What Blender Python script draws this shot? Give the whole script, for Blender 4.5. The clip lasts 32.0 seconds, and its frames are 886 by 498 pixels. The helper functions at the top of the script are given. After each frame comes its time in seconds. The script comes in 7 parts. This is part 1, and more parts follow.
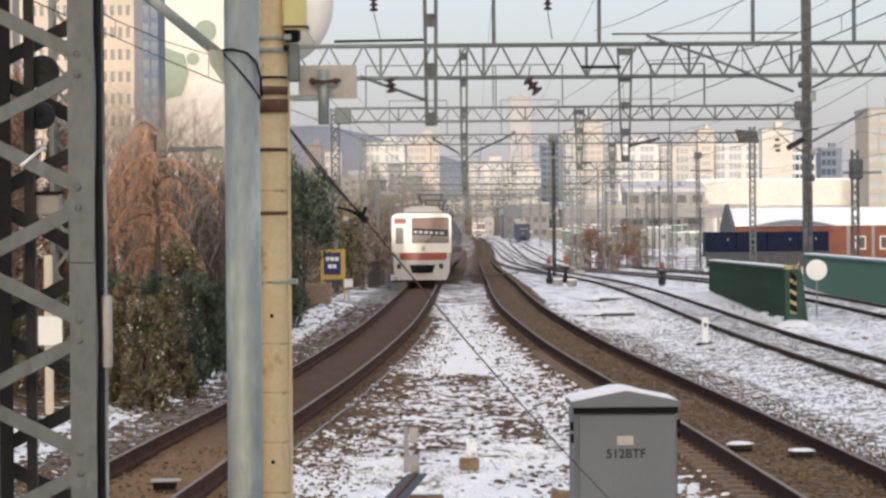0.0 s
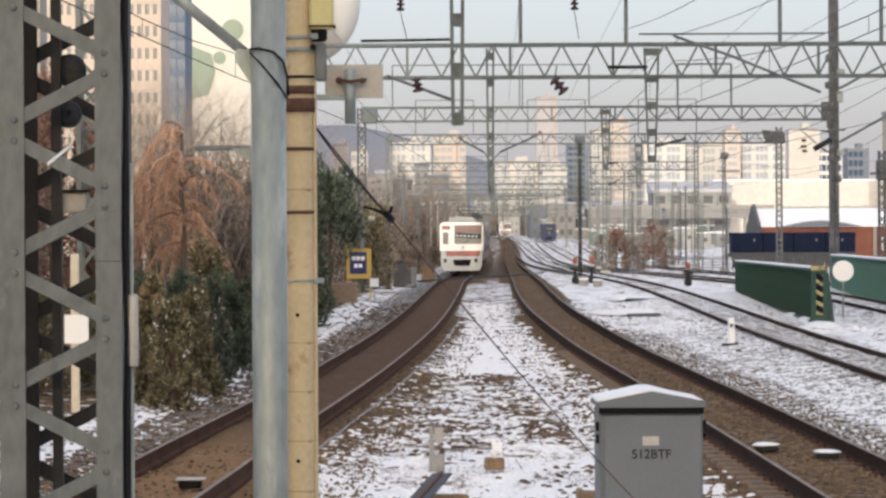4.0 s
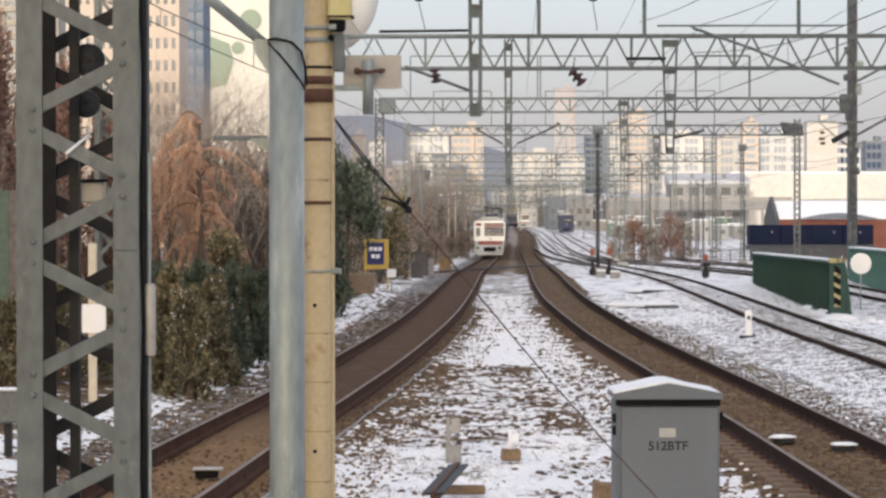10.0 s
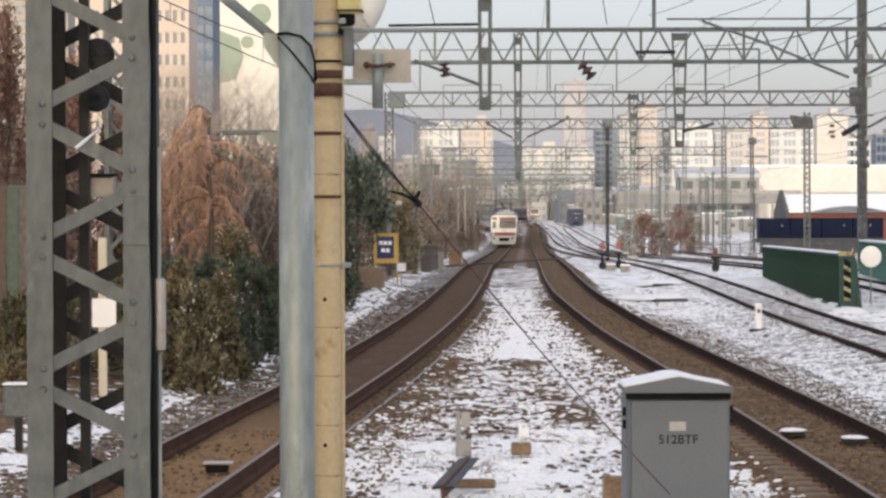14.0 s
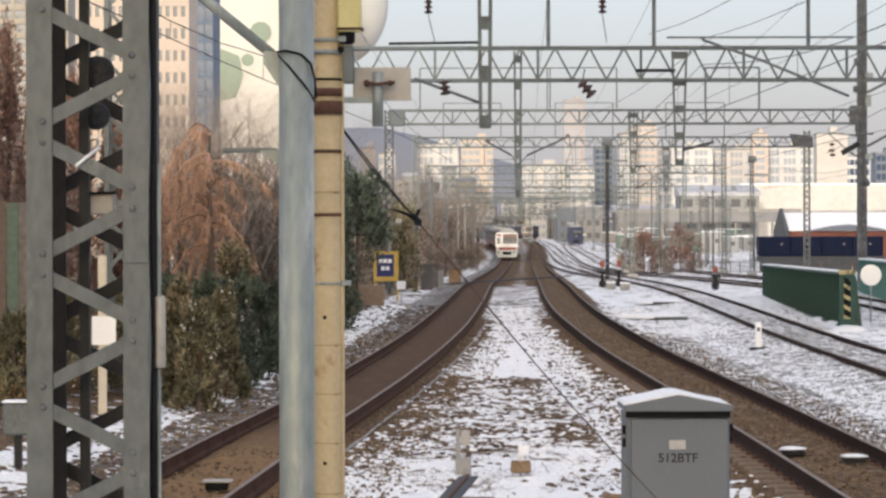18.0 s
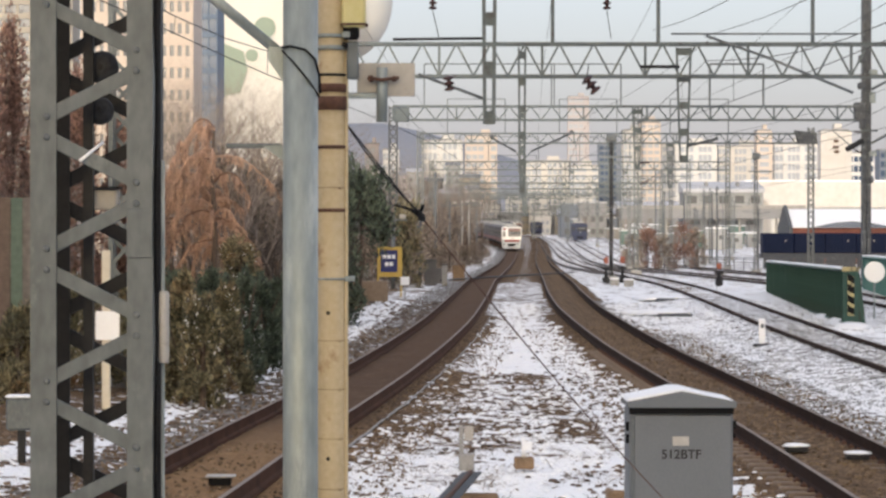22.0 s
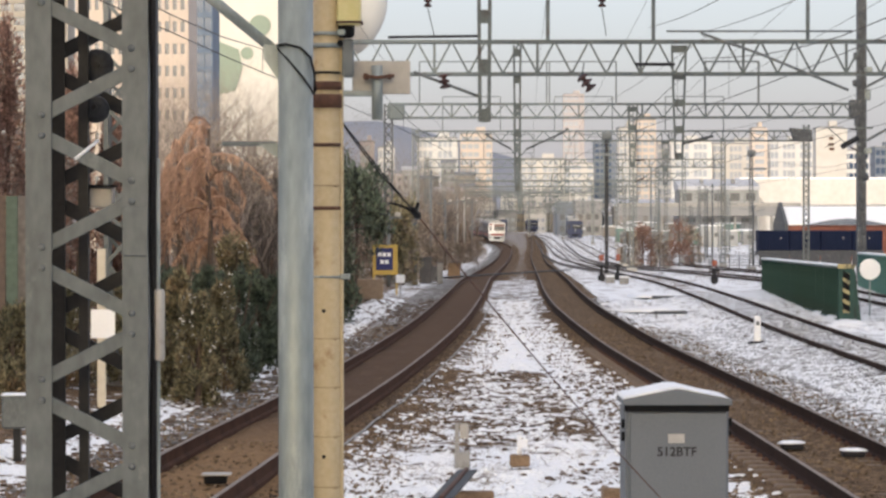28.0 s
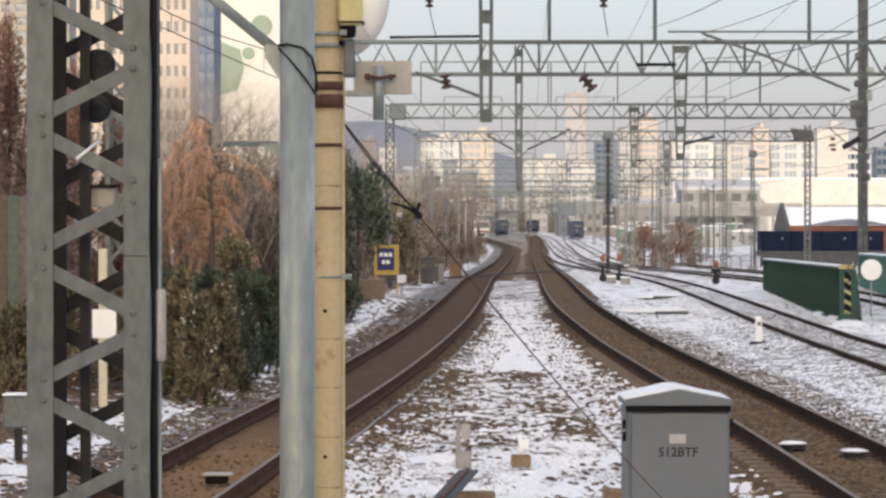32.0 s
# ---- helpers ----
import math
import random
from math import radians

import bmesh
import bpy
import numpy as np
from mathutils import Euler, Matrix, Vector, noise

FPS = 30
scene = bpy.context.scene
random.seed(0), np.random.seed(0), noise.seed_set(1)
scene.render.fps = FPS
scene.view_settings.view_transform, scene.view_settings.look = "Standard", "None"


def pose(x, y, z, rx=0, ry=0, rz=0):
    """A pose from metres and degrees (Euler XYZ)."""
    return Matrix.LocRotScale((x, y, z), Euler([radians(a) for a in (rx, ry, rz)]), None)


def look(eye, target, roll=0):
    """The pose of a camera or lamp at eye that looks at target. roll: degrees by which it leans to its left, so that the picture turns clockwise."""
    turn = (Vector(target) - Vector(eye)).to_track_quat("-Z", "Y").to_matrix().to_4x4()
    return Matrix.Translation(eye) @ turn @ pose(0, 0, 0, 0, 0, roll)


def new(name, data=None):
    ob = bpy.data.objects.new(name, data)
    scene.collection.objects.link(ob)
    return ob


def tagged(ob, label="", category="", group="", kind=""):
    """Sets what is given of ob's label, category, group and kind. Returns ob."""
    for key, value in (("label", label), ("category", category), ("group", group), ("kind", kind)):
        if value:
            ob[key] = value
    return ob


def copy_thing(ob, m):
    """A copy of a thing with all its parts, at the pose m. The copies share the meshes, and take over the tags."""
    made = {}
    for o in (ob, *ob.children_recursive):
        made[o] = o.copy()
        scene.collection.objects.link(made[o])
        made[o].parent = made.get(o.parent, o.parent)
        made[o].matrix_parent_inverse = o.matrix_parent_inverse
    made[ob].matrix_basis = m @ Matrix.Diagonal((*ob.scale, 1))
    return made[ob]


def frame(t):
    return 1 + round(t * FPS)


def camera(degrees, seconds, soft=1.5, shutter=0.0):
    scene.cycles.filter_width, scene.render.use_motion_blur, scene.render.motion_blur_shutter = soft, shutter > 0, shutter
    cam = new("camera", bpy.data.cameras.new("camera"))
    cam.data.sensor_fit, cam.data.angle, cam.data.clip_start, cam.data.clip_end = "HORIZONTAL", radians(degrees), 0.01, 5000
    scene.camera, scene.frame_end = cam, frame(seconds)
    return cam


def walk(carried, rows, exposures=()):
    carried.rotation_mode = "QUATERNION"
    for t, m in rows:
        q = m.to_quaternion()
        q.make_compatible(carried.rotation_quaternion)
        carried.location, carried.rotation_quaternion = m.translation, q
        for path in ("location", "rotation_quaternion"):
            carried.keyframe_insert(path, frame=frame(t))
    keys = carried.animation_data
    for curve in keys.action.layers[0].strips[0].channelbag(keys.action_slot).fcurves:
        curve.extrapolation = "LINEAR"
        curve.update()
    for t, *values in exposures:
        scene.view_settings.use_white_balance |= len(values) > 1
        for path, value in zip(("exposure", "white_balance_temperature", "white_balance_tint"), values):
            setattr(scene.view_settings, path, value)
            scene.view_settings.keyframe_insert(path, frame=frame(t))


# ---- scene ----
EYE = 2.9
cam = camera(19.35, 32.0, soft=2.6)
# seconds, yaw, pitch, roll: the camera stands still and is only turned a little
TURNS = [
    (0.0, -1.185, -0.335, 0.485),
    (0.5, -1.171, -0.358, 0.456),
    (1.0, -1.236, -0.431, 0.432),
    (1.5, -1.098, -0.505, 0.409),
    (2.0, -0.952, -0.443, 0.344),
    (2.5, -0.837, -0.386, 0.317),
    (3.0, -0.651, -0.346, 0.324),
    (3.5, -0.617, -0.312, 0.304),
    (5.5, -0.516, -0.483, 0.283),
    (6.0, -0.422, -0.370, 0.268),
    (6.5, -0.464, -0.354, 0.214),
    (7.0, -0.355, -0.475, 0.170),
    (7.5, -0.296, -0.450, 0.127),
    (8.0, -0.263, -0.453, 0.133),
    (8.5, -0.262, -0.523, 0.137),
    (9.0, -0.300, -0.539, 0.116),
    (9.5, -0.327, -0.516, 0.079),
    (10.0, -0.226, -0.538, 0.070),
    (10.5, -0.202, -0.541, 0.117),
    (11.0, -0.172, -0.576, 0.030),
    (11.5, -0.156, -0.480, 0.035),
    (12.0, -0.155, -0.429, 0.072),
    (12.5, -0.096, -0.452, 0.098),
    (13.0, -0.025, -0.556, 0.144),
    (13.5, -0.048, -0.584, 0.167),
    (14.0, -0.011, -0.672, 0.172),
    (14.5, 0.017, -0.534, 0.114),
    (16.5, -0.049, -0.276, 0.158),
    (17.0, -0.023, -0.265, 0.151),
    (17.5, -0.030, -0.326, 0.139),
    (18.0, -0.013, -0.274, 0.114),
    (18.5, -0.051, -0.269, 0.144),
    (19.0, 0.038, -0.373, 0.069),
    (19.5, 0.028, -0.534, 0.036),
    (20.0, 0.051, -0.406, -0.018),
    (20.5, 0.058, -0.381, -0.021),
    (21.0, 0.051, -0.401, -0.012),
    (21.5, 0.074, -0.447, -0.040),
    (22.0, 0.071, -0.366, -0.027),
    (22.5, 0.080, -0.371, -0.023),
    (23.0, 0.087, -0.397, -0.066),
    (23.5, 0.045, -0.380, -0.021),
    (24.0, 0.095, -0.480, -0.006),
    (24.5, 0.065, -0.453, -0.025),
    (25.0, 0.049, -0.558, 0.015),
    (25.5, 0.024, -0.446, 0.033),
    (27.5, 0.060, -0.442, 0.019),
    (28.0, -0.030, -0.415, 0.045),
    (28.5, 0.021, -0.366, 0.027),
    (29.0, 0.013, -0.330, -0.009),
    (29.5, 0.005, -0.324, 0.019),
    (30.0, -0.002, -0.363, -0.029),
    (30.5, 0.038, -0.362, -0.018),
    (31.0, 0.038, -0.345, -0.004),
    (31.5, 0.033, -0.345, -0.012),
    (32.0, 0.000, -0.411, 0.000),
]
walk(cam, [(t, pose(0, 0, EYE, 90 + pitch, roll, yaw)) for t, yaw, pitch, roll in TURNS])

# ---- light: a low, hazy winter sun behind the camera; unseen blocks added behind the station shade the near yard
SUN_UP, SUN_TURN = 4.0, 9.0
world = bpy.data.worlds.new("winter_sky")
scene.world = world
world.use_nodes = True
wn, wl = world.node_tree.nodes, world.node_tree.links
wn.clear()
sky = wn.new("ShaderNodeTexSky")
sky.sky_type = "NISHITA"
sky.sun_disc = False
sky.sun_elevation = radians(SUN_UP)
sky.sun_rotation = radians(180 + SUN_TURN)
sky.air_density, sky.dust_density, sky.ozone_density = 0.6, 5.0, 1.0
haze = wn.new("ShaderNodeRGB")
haze.outputs[0].default_value = (7.75, 7.42, 7.95, 1)
mix = wn.new("ShaderNodeMixRGB")
mix.blend_type = "ADD"
mix.inputs[0].default_value = 1.0
gain = wn.new("ShaderNodeMixRGB")
gain.blend_type = "MULTIPLY"
gain.inputs[0].default_value = 1.0
gain.inputs[2].default_value = (3.9, 4.05, 4.1, 1)
wl.new(sky.outputs[0], gain.inputs[1])
wl.new(gain.outputs[0], mix.inputs[1])
# an overcast veil is lighter overhead than at the horizon
veil = wn.new("ShaderNodeTexGradient")
veil.texture_mapping.mapping_x, veil.texture_mapping.mapping_z = "Z", "X"
lift = wn.new("ShaderNodeMath")
lift.operation = "MULTIPLY_ADD"
lift.inputs[1].default_value, lift.inputs[2].default_value = 0.42, 1.0
wl.new(veil.outputs["Fac"], lift.inputs[0])
dome = wn.new("ShaderNodeMixRGB")
dome.blend_type = "MULTIPLY"
dome.inputs[0].default_value = 1.0
wl.new(haze.outputs[0], dome.inputs[1])
wl.new(lift.outputs[0], dome.inputs[2])
wl.new(dome.outputs[0], mix.inputs[2])
bg = wn.new("ShaderNodeBackground")
bg.inputs[1].default_value = 0.0656
wout = wn.new("ShaderNodeOutputWorld")
wl.new(mix.outputs[0], bg.inputs[0])
wl.new(bg.outputs[0], wout.inputs[0])
sun_data = bpy.data.lights.new("sun", "SUN")
sun_data.energy, sun_data.angle, sun_data.color = 1.95, radians(0.6), (1.0, 0.94, 0.86)
sun = new("sun", sun_data)
sun.matrix_world = look((-math.sin(radians(SUN_TURN)) * 100, -100, 100 * math.tan(radians(SUN_UP))), (0, 0, 0))
scene.view_settings.exposure = 0.0


# ---- helpers for meshes
class Geo:
    """Collects boxes, tubes and prisms into one mesh."""

    def __init__(self):
        self.v, self.f = [], []

    def add(self, vs, fs):
        n = len(self.v)
        self.v += [tuple(p) for p in vs]
        self.f += [tuple(i + n for i in f) for f in fs]
        return self

    def box(self, x, y, z, sx, sy, sz, bev=0.0, m=None):
        """Centre and full sizes; bev chamfers all edges along z."""
        hx, hy, hz = sx / 2, sy / 2, sz / 2
        if bev <= 0:
            ring = [(-hx, -hy), (hx, -hy), (hx, hy), (-hx, hy)]
        else:
            b = min(bev, hx * 0.9, hy * 0.9)
            ring = [(-hx + b, -hy), (hx - b, -hy), (hx, -hy + b), (hx, hy - b), (hx - b, hy), (-hx + b, hy), (-hx, hy - b), (-hx, -hy + b)]
        n = len(ring)
        if bev > 0:
            c = min(bev, hz * 0.9)
            k = [1 - c / max(hx, 1e-6), 1 - c / max(hy, 1e-6)]
            levels = [(-hz, k), (-hz + c, (1, 1)), (hz - c, (1, 1)), (hz, k)]
        else:
            levels = [(-hz, (1, 1)), (hz, (1, 1))]
        vs = [Vector((px * s[0], py * s[1], lz)) for lz, s in levels for px, py in ring]
        if m is not None:
            vs = [m @ p for p in vs]
        vs = [(p[0] + x, p[1] + y, p[2] + z) for p in vs]
        fs = [tuple(range(n))[::-1], tuple(range(len(vs) - n, len(vs)))]
        for a in range(len(levels) - 1):
            fs += [(a * n + i, a * n + (i + 1) % n, (a + 1) * n + (i + 1) % n, (a + 1) * n + i) for i in range(n)]
        return self.add(vs, fs)

    def bar(self, p, q, w, d, bev=0.0, up=(0, 1, 0)):
        """A bar of width w and depth d (along up) from p to q."""
        p, q = Vector(p), Vector(q)
        z = (q - p).normalized()
        u = Vector(up)
        x = u.cross(z)
        if x.length < 1e-4:
            x = Vector((1, 0, 0)).cross(z)
        x.normalize()
        y = z.cross(x)
        m = Matrix((x, y, z)).transposed()
        c = (p + q) / 2
        return self.box(c.x, c.y, c.z, w, d, (q - p).length, bev, m)

    def tube(self, points, r, n=8, cap=True):
        pts = [Vector(p) for p in points]
        rs = r if isinstance(r, (list, tuple)) else [r] * len(pts)
        vs, fs = [], []
        ref = None
        for i, p in enumerate(pts):
            d = (pts[min(i + 1, len(pts) - 1)] - pts[max(i - 1, 0)]).normalized()
            if ref is None:
                ref = Vector((0, 0, 1)) if abs(d.z) < 0.9 else Vector((1, 0, 0))
            x = ref.cross(d).normalized()
            y = d.cross(x)
            ref = y
            vs += [p + (x * math.cos(a) + y * math.sin(a)) * rs[i] for a in [2 * math.pi * k / n for k in range(n)]]
        for i in range(len(pts) - 1):
            fs += [(i * n + k, i * n + (k + 1) % n, (i + 1) * n + (k + 1) % n, (i + 1) * n + k) for k in range(n)]
        if cap:
            fs += [tuple(range(n))[::-1], tuple(range(len(vs) - n, len(vs)))]
        return self.add(vs, fs)

    def lathe(self, profile, x, y, z, n=16, axis="z"):
        """profile: (radius, height) pairs."""
        vs, fs = [], []
        for r, h in profile:
            for k in range(n):
                a = 2 * math.pi * k / n
                p = (r * math.cos(a), r * math.sin(a), h)
                if axis == "y":
                    p = (p[0], p[2], p[1])
                vs.append((p[0] + x, p[1] + y, p[2] + z))
        for i in range(len(profile) - 1):
            fs += [(i * n + k, i * n + (k + 1) % n, (i + 1) * n + (k + 1) % n, (i + 1) * n + k) for k in range(n)]
        fs += [tuple(range(n))[::-1], tuple(range(len(vs) - n, len(vs)))]
        return self.add(vs, fs)

    def prism(self, ring, a, b, axis="y"):
        """An outline (2D) pushed from a to b along an axis: 'y' takes (x, z), 'x' takes (y, z), 'z' takes (x, y)."""
        put = {"y": lambda p, s: (p[0], s, p[1]), "x": lambda p, s: (s, p[0], p[1]), "z": lambda p, s: (p[0], p[1], s)}[axis]
        n = len(ring)
        vs = [put(p, a) for p in ring] + [put(p, b) for p in ring]
        fs = [tuple(range(n))[::-1], tuple(range(n, 2 * n))] + [(i, (i + 1) % n, n + (i + 1) % n, n + i) for i in range(n)]
        return self.add(vs, fs)

    def mesh(self, name, mat=None, smooth=False):
        me = bpy.data.meshes.new(name)
        me.from_pydata(self.v, [], self.f)
        bm = bmesh.new()
        bm.from_mesh(me)
        bmesh.ops.recalc_face_normals(bm, faces=bm.faces[:])
        bm.to_mesh(me)
        bm.free()
        if mat:
            me.materials.append(mat)
        if smooth:
            me.polygons.foreach_set("use_smooth", [True] * len(me.polygons))
        me.update()
        return me


def thing(name, x=0, y=0, z=0, label="", category="", group="", kind="", rz=0):
    ob = new(name)
    ob.empty_display_size = 0.2
    ob.matrix_basis = pose(x, y, z, 0, 0, rz)
    return tagged(ob, label, category, group, kind)


def part(name, geo, mat, parent, label="", smooth=False):
    """ONE mesh object under a thing or a part, in the parent's space."""
    ob = new(name, geo.mesh(name, mat, smooth) if isinstance(geo, Geo) else geo)
    ob.parent = parent
    return tagged(ob, label)


def solo(name, geo, mat, label="", category="", group="", kind="", smooth=False, at=(0, 0, 0)):
    ob = new(name, geo.mesh(name, mat, smooth))
    ob.location = at
    return tagged(ob, label, category, group, kind)


def again(ob, parent, m=None):
    """Another object on the same mesh."""
    o = new(ob.name.split(".")[0], ob.data)
    o.parent = parent
    if m is not None:
        o.matrix_basis = m
    return o


# ---- materials
def material(name, colours, rough=0.7, metal=0.0, scale=3.0, fine=40.0, bump=0.3, depth=0.01, stain=None, stain_scale=1.2, stain_amount=0.4, stretch=(1, 1, 1), vary=0.0, island=0.0, spec=0.5):
    """Colour varies between two tones by coarse and fine noise; stain adds wear of its own shape; bump by the fine noise."""
    m = bpy.data.materials.new(name)
    m.use_nodes = True
    n, l = m.node_tree.nodes, m.node_tree.links
    b = n["Principled BSDF"]
    co = n.new("ShaderNodeTexCoord")
    mp = n.new("ShaderNodeMapping")
    mp.inputs["Scale"].default_value = stretch
    l.new(co.outputs["Object"], mp.inputs[0])
    n1, n2 = n.new("ShaderNodeTexNoise"), n.new("ShaderNodeTexNoise")
    n1.inputs["Scale"].default_value, n1.inputs["Detail"].default_value = scale, 5
    n2.inputs["Scale"].default_value, n2.inputs["Detail"].default_value = fine, 6
    for q in (n1, n2):
        l.new(mp.outputs[0], q.inputs["Vector"])
    add = n.new("ShaderNodeMath")
    add.operation = "ADD"
    l.new(n1.outputs[0], add.inputs[0])
    l.new(n2.outputs[0], add.inputs[1])
    ramp = n.new("ShaderNodeValToRGB")
    half = n.new("ShaderNodeMath")
    half.operation = "MULTIPLY"
    half.inputs[1].default_value = 0.5
    l.new(add.outputs[0], half.inputs[0])
    l.new(half.outputs[0], ramp.inputs[0])
    ramp.color_ramp.elements[0].position, ramp.color_ramp.elements[1].position = 0.36, 0.64
    ramp.color_ramp.elements[0].color, ramp.color_ramp.elements[1].color = (*colours[0], 1), (*colours[1], 1)
    out = ramp.outputs[0]
    if stain:
        n3 = n.new("ShaderNodeTexNoise")
        n3.inputs["Scale"].default_value, n3.inputs["Detail"].default_value, n3.inputs["Roughness"].default_value = stain_scale, 8, 0.7
        l.new(mp.outputs[0], n3.inputs["Vector"])
        r3 = n.new("ShaderNodeValToRGB")
        r3.color_ramp.elements[0].position, r3.color_ramp.elements[1].position = 0.62 - 0.3 * stain_amount, 0.72 - 0.2 * stain_amount
        l.new(n3.outputs[0], r3.inputs[0])
        mx = n.new("ShaderNodeMixRGB")
        mx.inputs[2].default_value = (*stain, 1)
        l.new(r3.outputs[0], mx.inputs[0])
        l.new(out, mx.inputs[1])
        out = mx.outputs[0]
    if vary:
        info = n.new("ShaderNodeObjectInfo")
        hsv = n.new("ShaderNodeHueSaturation")
        mr = n.new("ShaderNodeMapRange")
        mr.inputs[3].default_value, mr.inputs[4].default_value = 1 - vary, 1 + vary
        l.new(info.outputs["Random"], mr.inputs[0])
        l.new(mr.outputs[0], hsv.inputs["Value"])
        l.new(out, hsv.inputs["Color"])
        out = hsv.outputs[0]
    if island:
        geo = n.new("ShaderNodeNewGeometry")
        hs2 = n.new("ShaderNodeHueSaturation")
        mr2 = n.new("ShaderNodeMapRange")
        mr2.inputs[3].default_value, mr2.inputs[4].default_value = 1 - island, 1 + island
        l.new(geo.outputs["Random Per Island"], mr2.inputs[0])
        l.new(mr2.outputs[0], hs2.inputs["Value"])
        l.new(out, hs2.inputs["Color"])
        out = hs2.outputs[0]
    l.new(out, b.inputs["Base Color"])
    b.inputs["Metallic"].default_value = metal
    b.inputs["Specular IOR Level"].default_value = spec
    rr = n.new("ShaderNodeMapRange")
    rr.inputs[3].default_value, rr.inputs[4].default_value = max(rough - 0.12, 0.03), min(rough + 0.12, 1)
    l.new(n1.outputs[0], rr.inputs[0])
    l.new(rr.outputs[0], b.inputs["Roughness"])
    if bump:
        bp = n.new("ShaderNodeBump")
        bp.inputs["Strength"].default_value, bp.inputs["Distance"].default_value = bump, depth
        l.new(n2.outputs[0], bp.inputs["Height"])
        l.new(bp.outputs[0], b.inputs["Normal"])
    return m


def glass(name, tint, rough=0.3):
    m = material(name, (tint, tuple(min(1, c * 1.3) for c in tint)), rough, 0.0, 0.5, 4, 0.0)
    m.node_tree.nodes["Principled BSDF"].inputs["IOR"].default_value = 1.45
    m.node_tree.nodes["Principled BSDF"].inputs["Specular IOR Level"].default_value = 0.25
    return m


MAST_GREY = material("mast_grey_paint", ((0.088, 0.102, 0.103), (0.165, 0.182, 0.182)), 0.5, 0.1, 2, 25, 0.12, 0.003, (0.23, 0.25, 0.24), 5, 0.12, stretch=(1, 1, 0.5))
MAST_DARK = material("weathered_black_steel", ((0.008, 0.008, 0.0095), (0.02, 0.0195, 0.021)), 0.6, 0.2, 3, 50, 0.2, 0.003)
GALV = material("galvanised_steel", ((0.21, 0.24, 0.232), (0.335, 0.37, 0.352)), 0.45, 0.3, 9, 34, 0.06, 0.002, (0.44, 0.47, 0.44), 9, 0.28, stretch=(1, 1, 0.3))
CREAM = material("cream_painted_post", ((0.46, 0.36, 0.2), (0.56, 0.455, 0.285)), 0.6, 0.0, 2, 50, 0.12, 0.003, (0.3, 0.17, 0.07), 6, 0.15)
PORTAL = material("grey_green_portal_steel", ((0.07, 0.088, 0.092), (0.155, 0.18, 0.184)), 0.6, 0.15, 1, 20, 0.1, 0.003, (0.06, 0.05, 0.045), 2, 0.22)
FAR_STEEL = material("grey_pole_steel", ((0.11, 0.126, 0.13), (0.2, 0.212, 0.217)), 0.6, 0.2, 1, 15, 0.1, 0.003)
RAIL_DARK = material("dark_rail_side", ((0.018, 0.011, 0.009), (0.05, 0.03, 0.024)), 0.9, 0.0, 3, 60, 0.4, 0.004, spec=0.1)
RAIL_SIDE = material("rusty_rail_side", ((0.046, 0.023, 0.015), (0.11, 0.056, 0.037)), 0.9, 0.0, 3, 60, 0.4, 0.004, spec=0.1)
# far rails are greyer: their paling with distance is set as colour
RAIL_FAR = material("snow_dusted_rail_side", ((0.07, 0.06, 0.058), (0.2, 0.19, 0.19)), 0.9, 0.0, 0.6, 30, 0.2, 0.004, spec=0.1)
RAIL_TOP = material("worn_rail_head", ((0.2, 0.165, 0.14), (0.3, 0.255, 0.22)), 0.8, 0.0, 1.5, 20, 0.05, 0.001, spec=0.2)
CAB_GREY = material("grey_cabinet_paint", ((0.115, 0.128, 0.138), (0.145, 0.158, 0.168)), 0.5, 0.0, 1.5, 80, 0.06, 0.001, (0.13, 0.12, 0.11), 3, 0.1)
SNOW = material("settled_snow", ((0.84, 0.85, 0.86), (0.93, 0.935, 0.94)), 0.75, 0.0, 2, 30, 0.4, 0.015)
BLACK = material("black_rubber", ((0.004, 0.004, 0.0045), (0.01, 0.0095, 0.01)), 0.7, 0, 4, 60, 0.1, 0.002, spec=0.15)
SEAM = material("stained_cream_seam", ((0.2, 0.13, 0.07), (0.36, 0.27, 0.15)), 0.7, 0.0, 8, 40, 0.1, 0.002)
RUST = material("rusty_brown_steel", ((0.06, 0.028, 0.018), (0.13, 0.06, 0.035)), 0.8, 0.1, 5, 60, 0.3, 0.003)
WHITE = material("white_paint", ((0.9, 0.895, 0.885), (0.96, 0.955, 0.945)), 0.5, 0, 2, 40, 0.08, 0.002)
PLATE = material("bare_aluminium_plate", ((0.36, 0.34, 0.31), (0.46, 0.44, 0.4)), 0.5, 0.25, 3, 30, 0.06, 0.002, (0.25, 0.2, 0.16), 4, 0.2)
YELLOW = material("yellow_paint", ((0.5, 0.33, 0.06), (0.62, 0.42, 0.1)), 0.55, 0, 2, 40, 0.08, 0.002)
PALE_YELLOW = material("pale_yellow_plastic", ((0.6, 0.53, 0.22), (0.68, 0.6, 0.3)), 0.5, 0, 2, 40, 0.05, 0.002)
PULLEY = material("worn_black_pulley", ((0.018, 0.019, 0.022), (0.05, 0.052, 0.058)), 0.6, 0, 8, 60, 0.1, 0.002, spec=0.3)
FADED_YELLOW = material("faded_yellow_paint", ((0.4, 0.33, 0.15), (0.52, 0.45, 0.24)), 0.7, 0, 3, 30, 0.2, 0.003, (0.05, 0.05, 0.045), 3.0, 0.5)
BLUE = material("blue_panel", ((0.014, 0.018, 0.09), (0.025, 0.033, 0.15)), 0.5, 0, 2, 30, 0.05, 0.002)
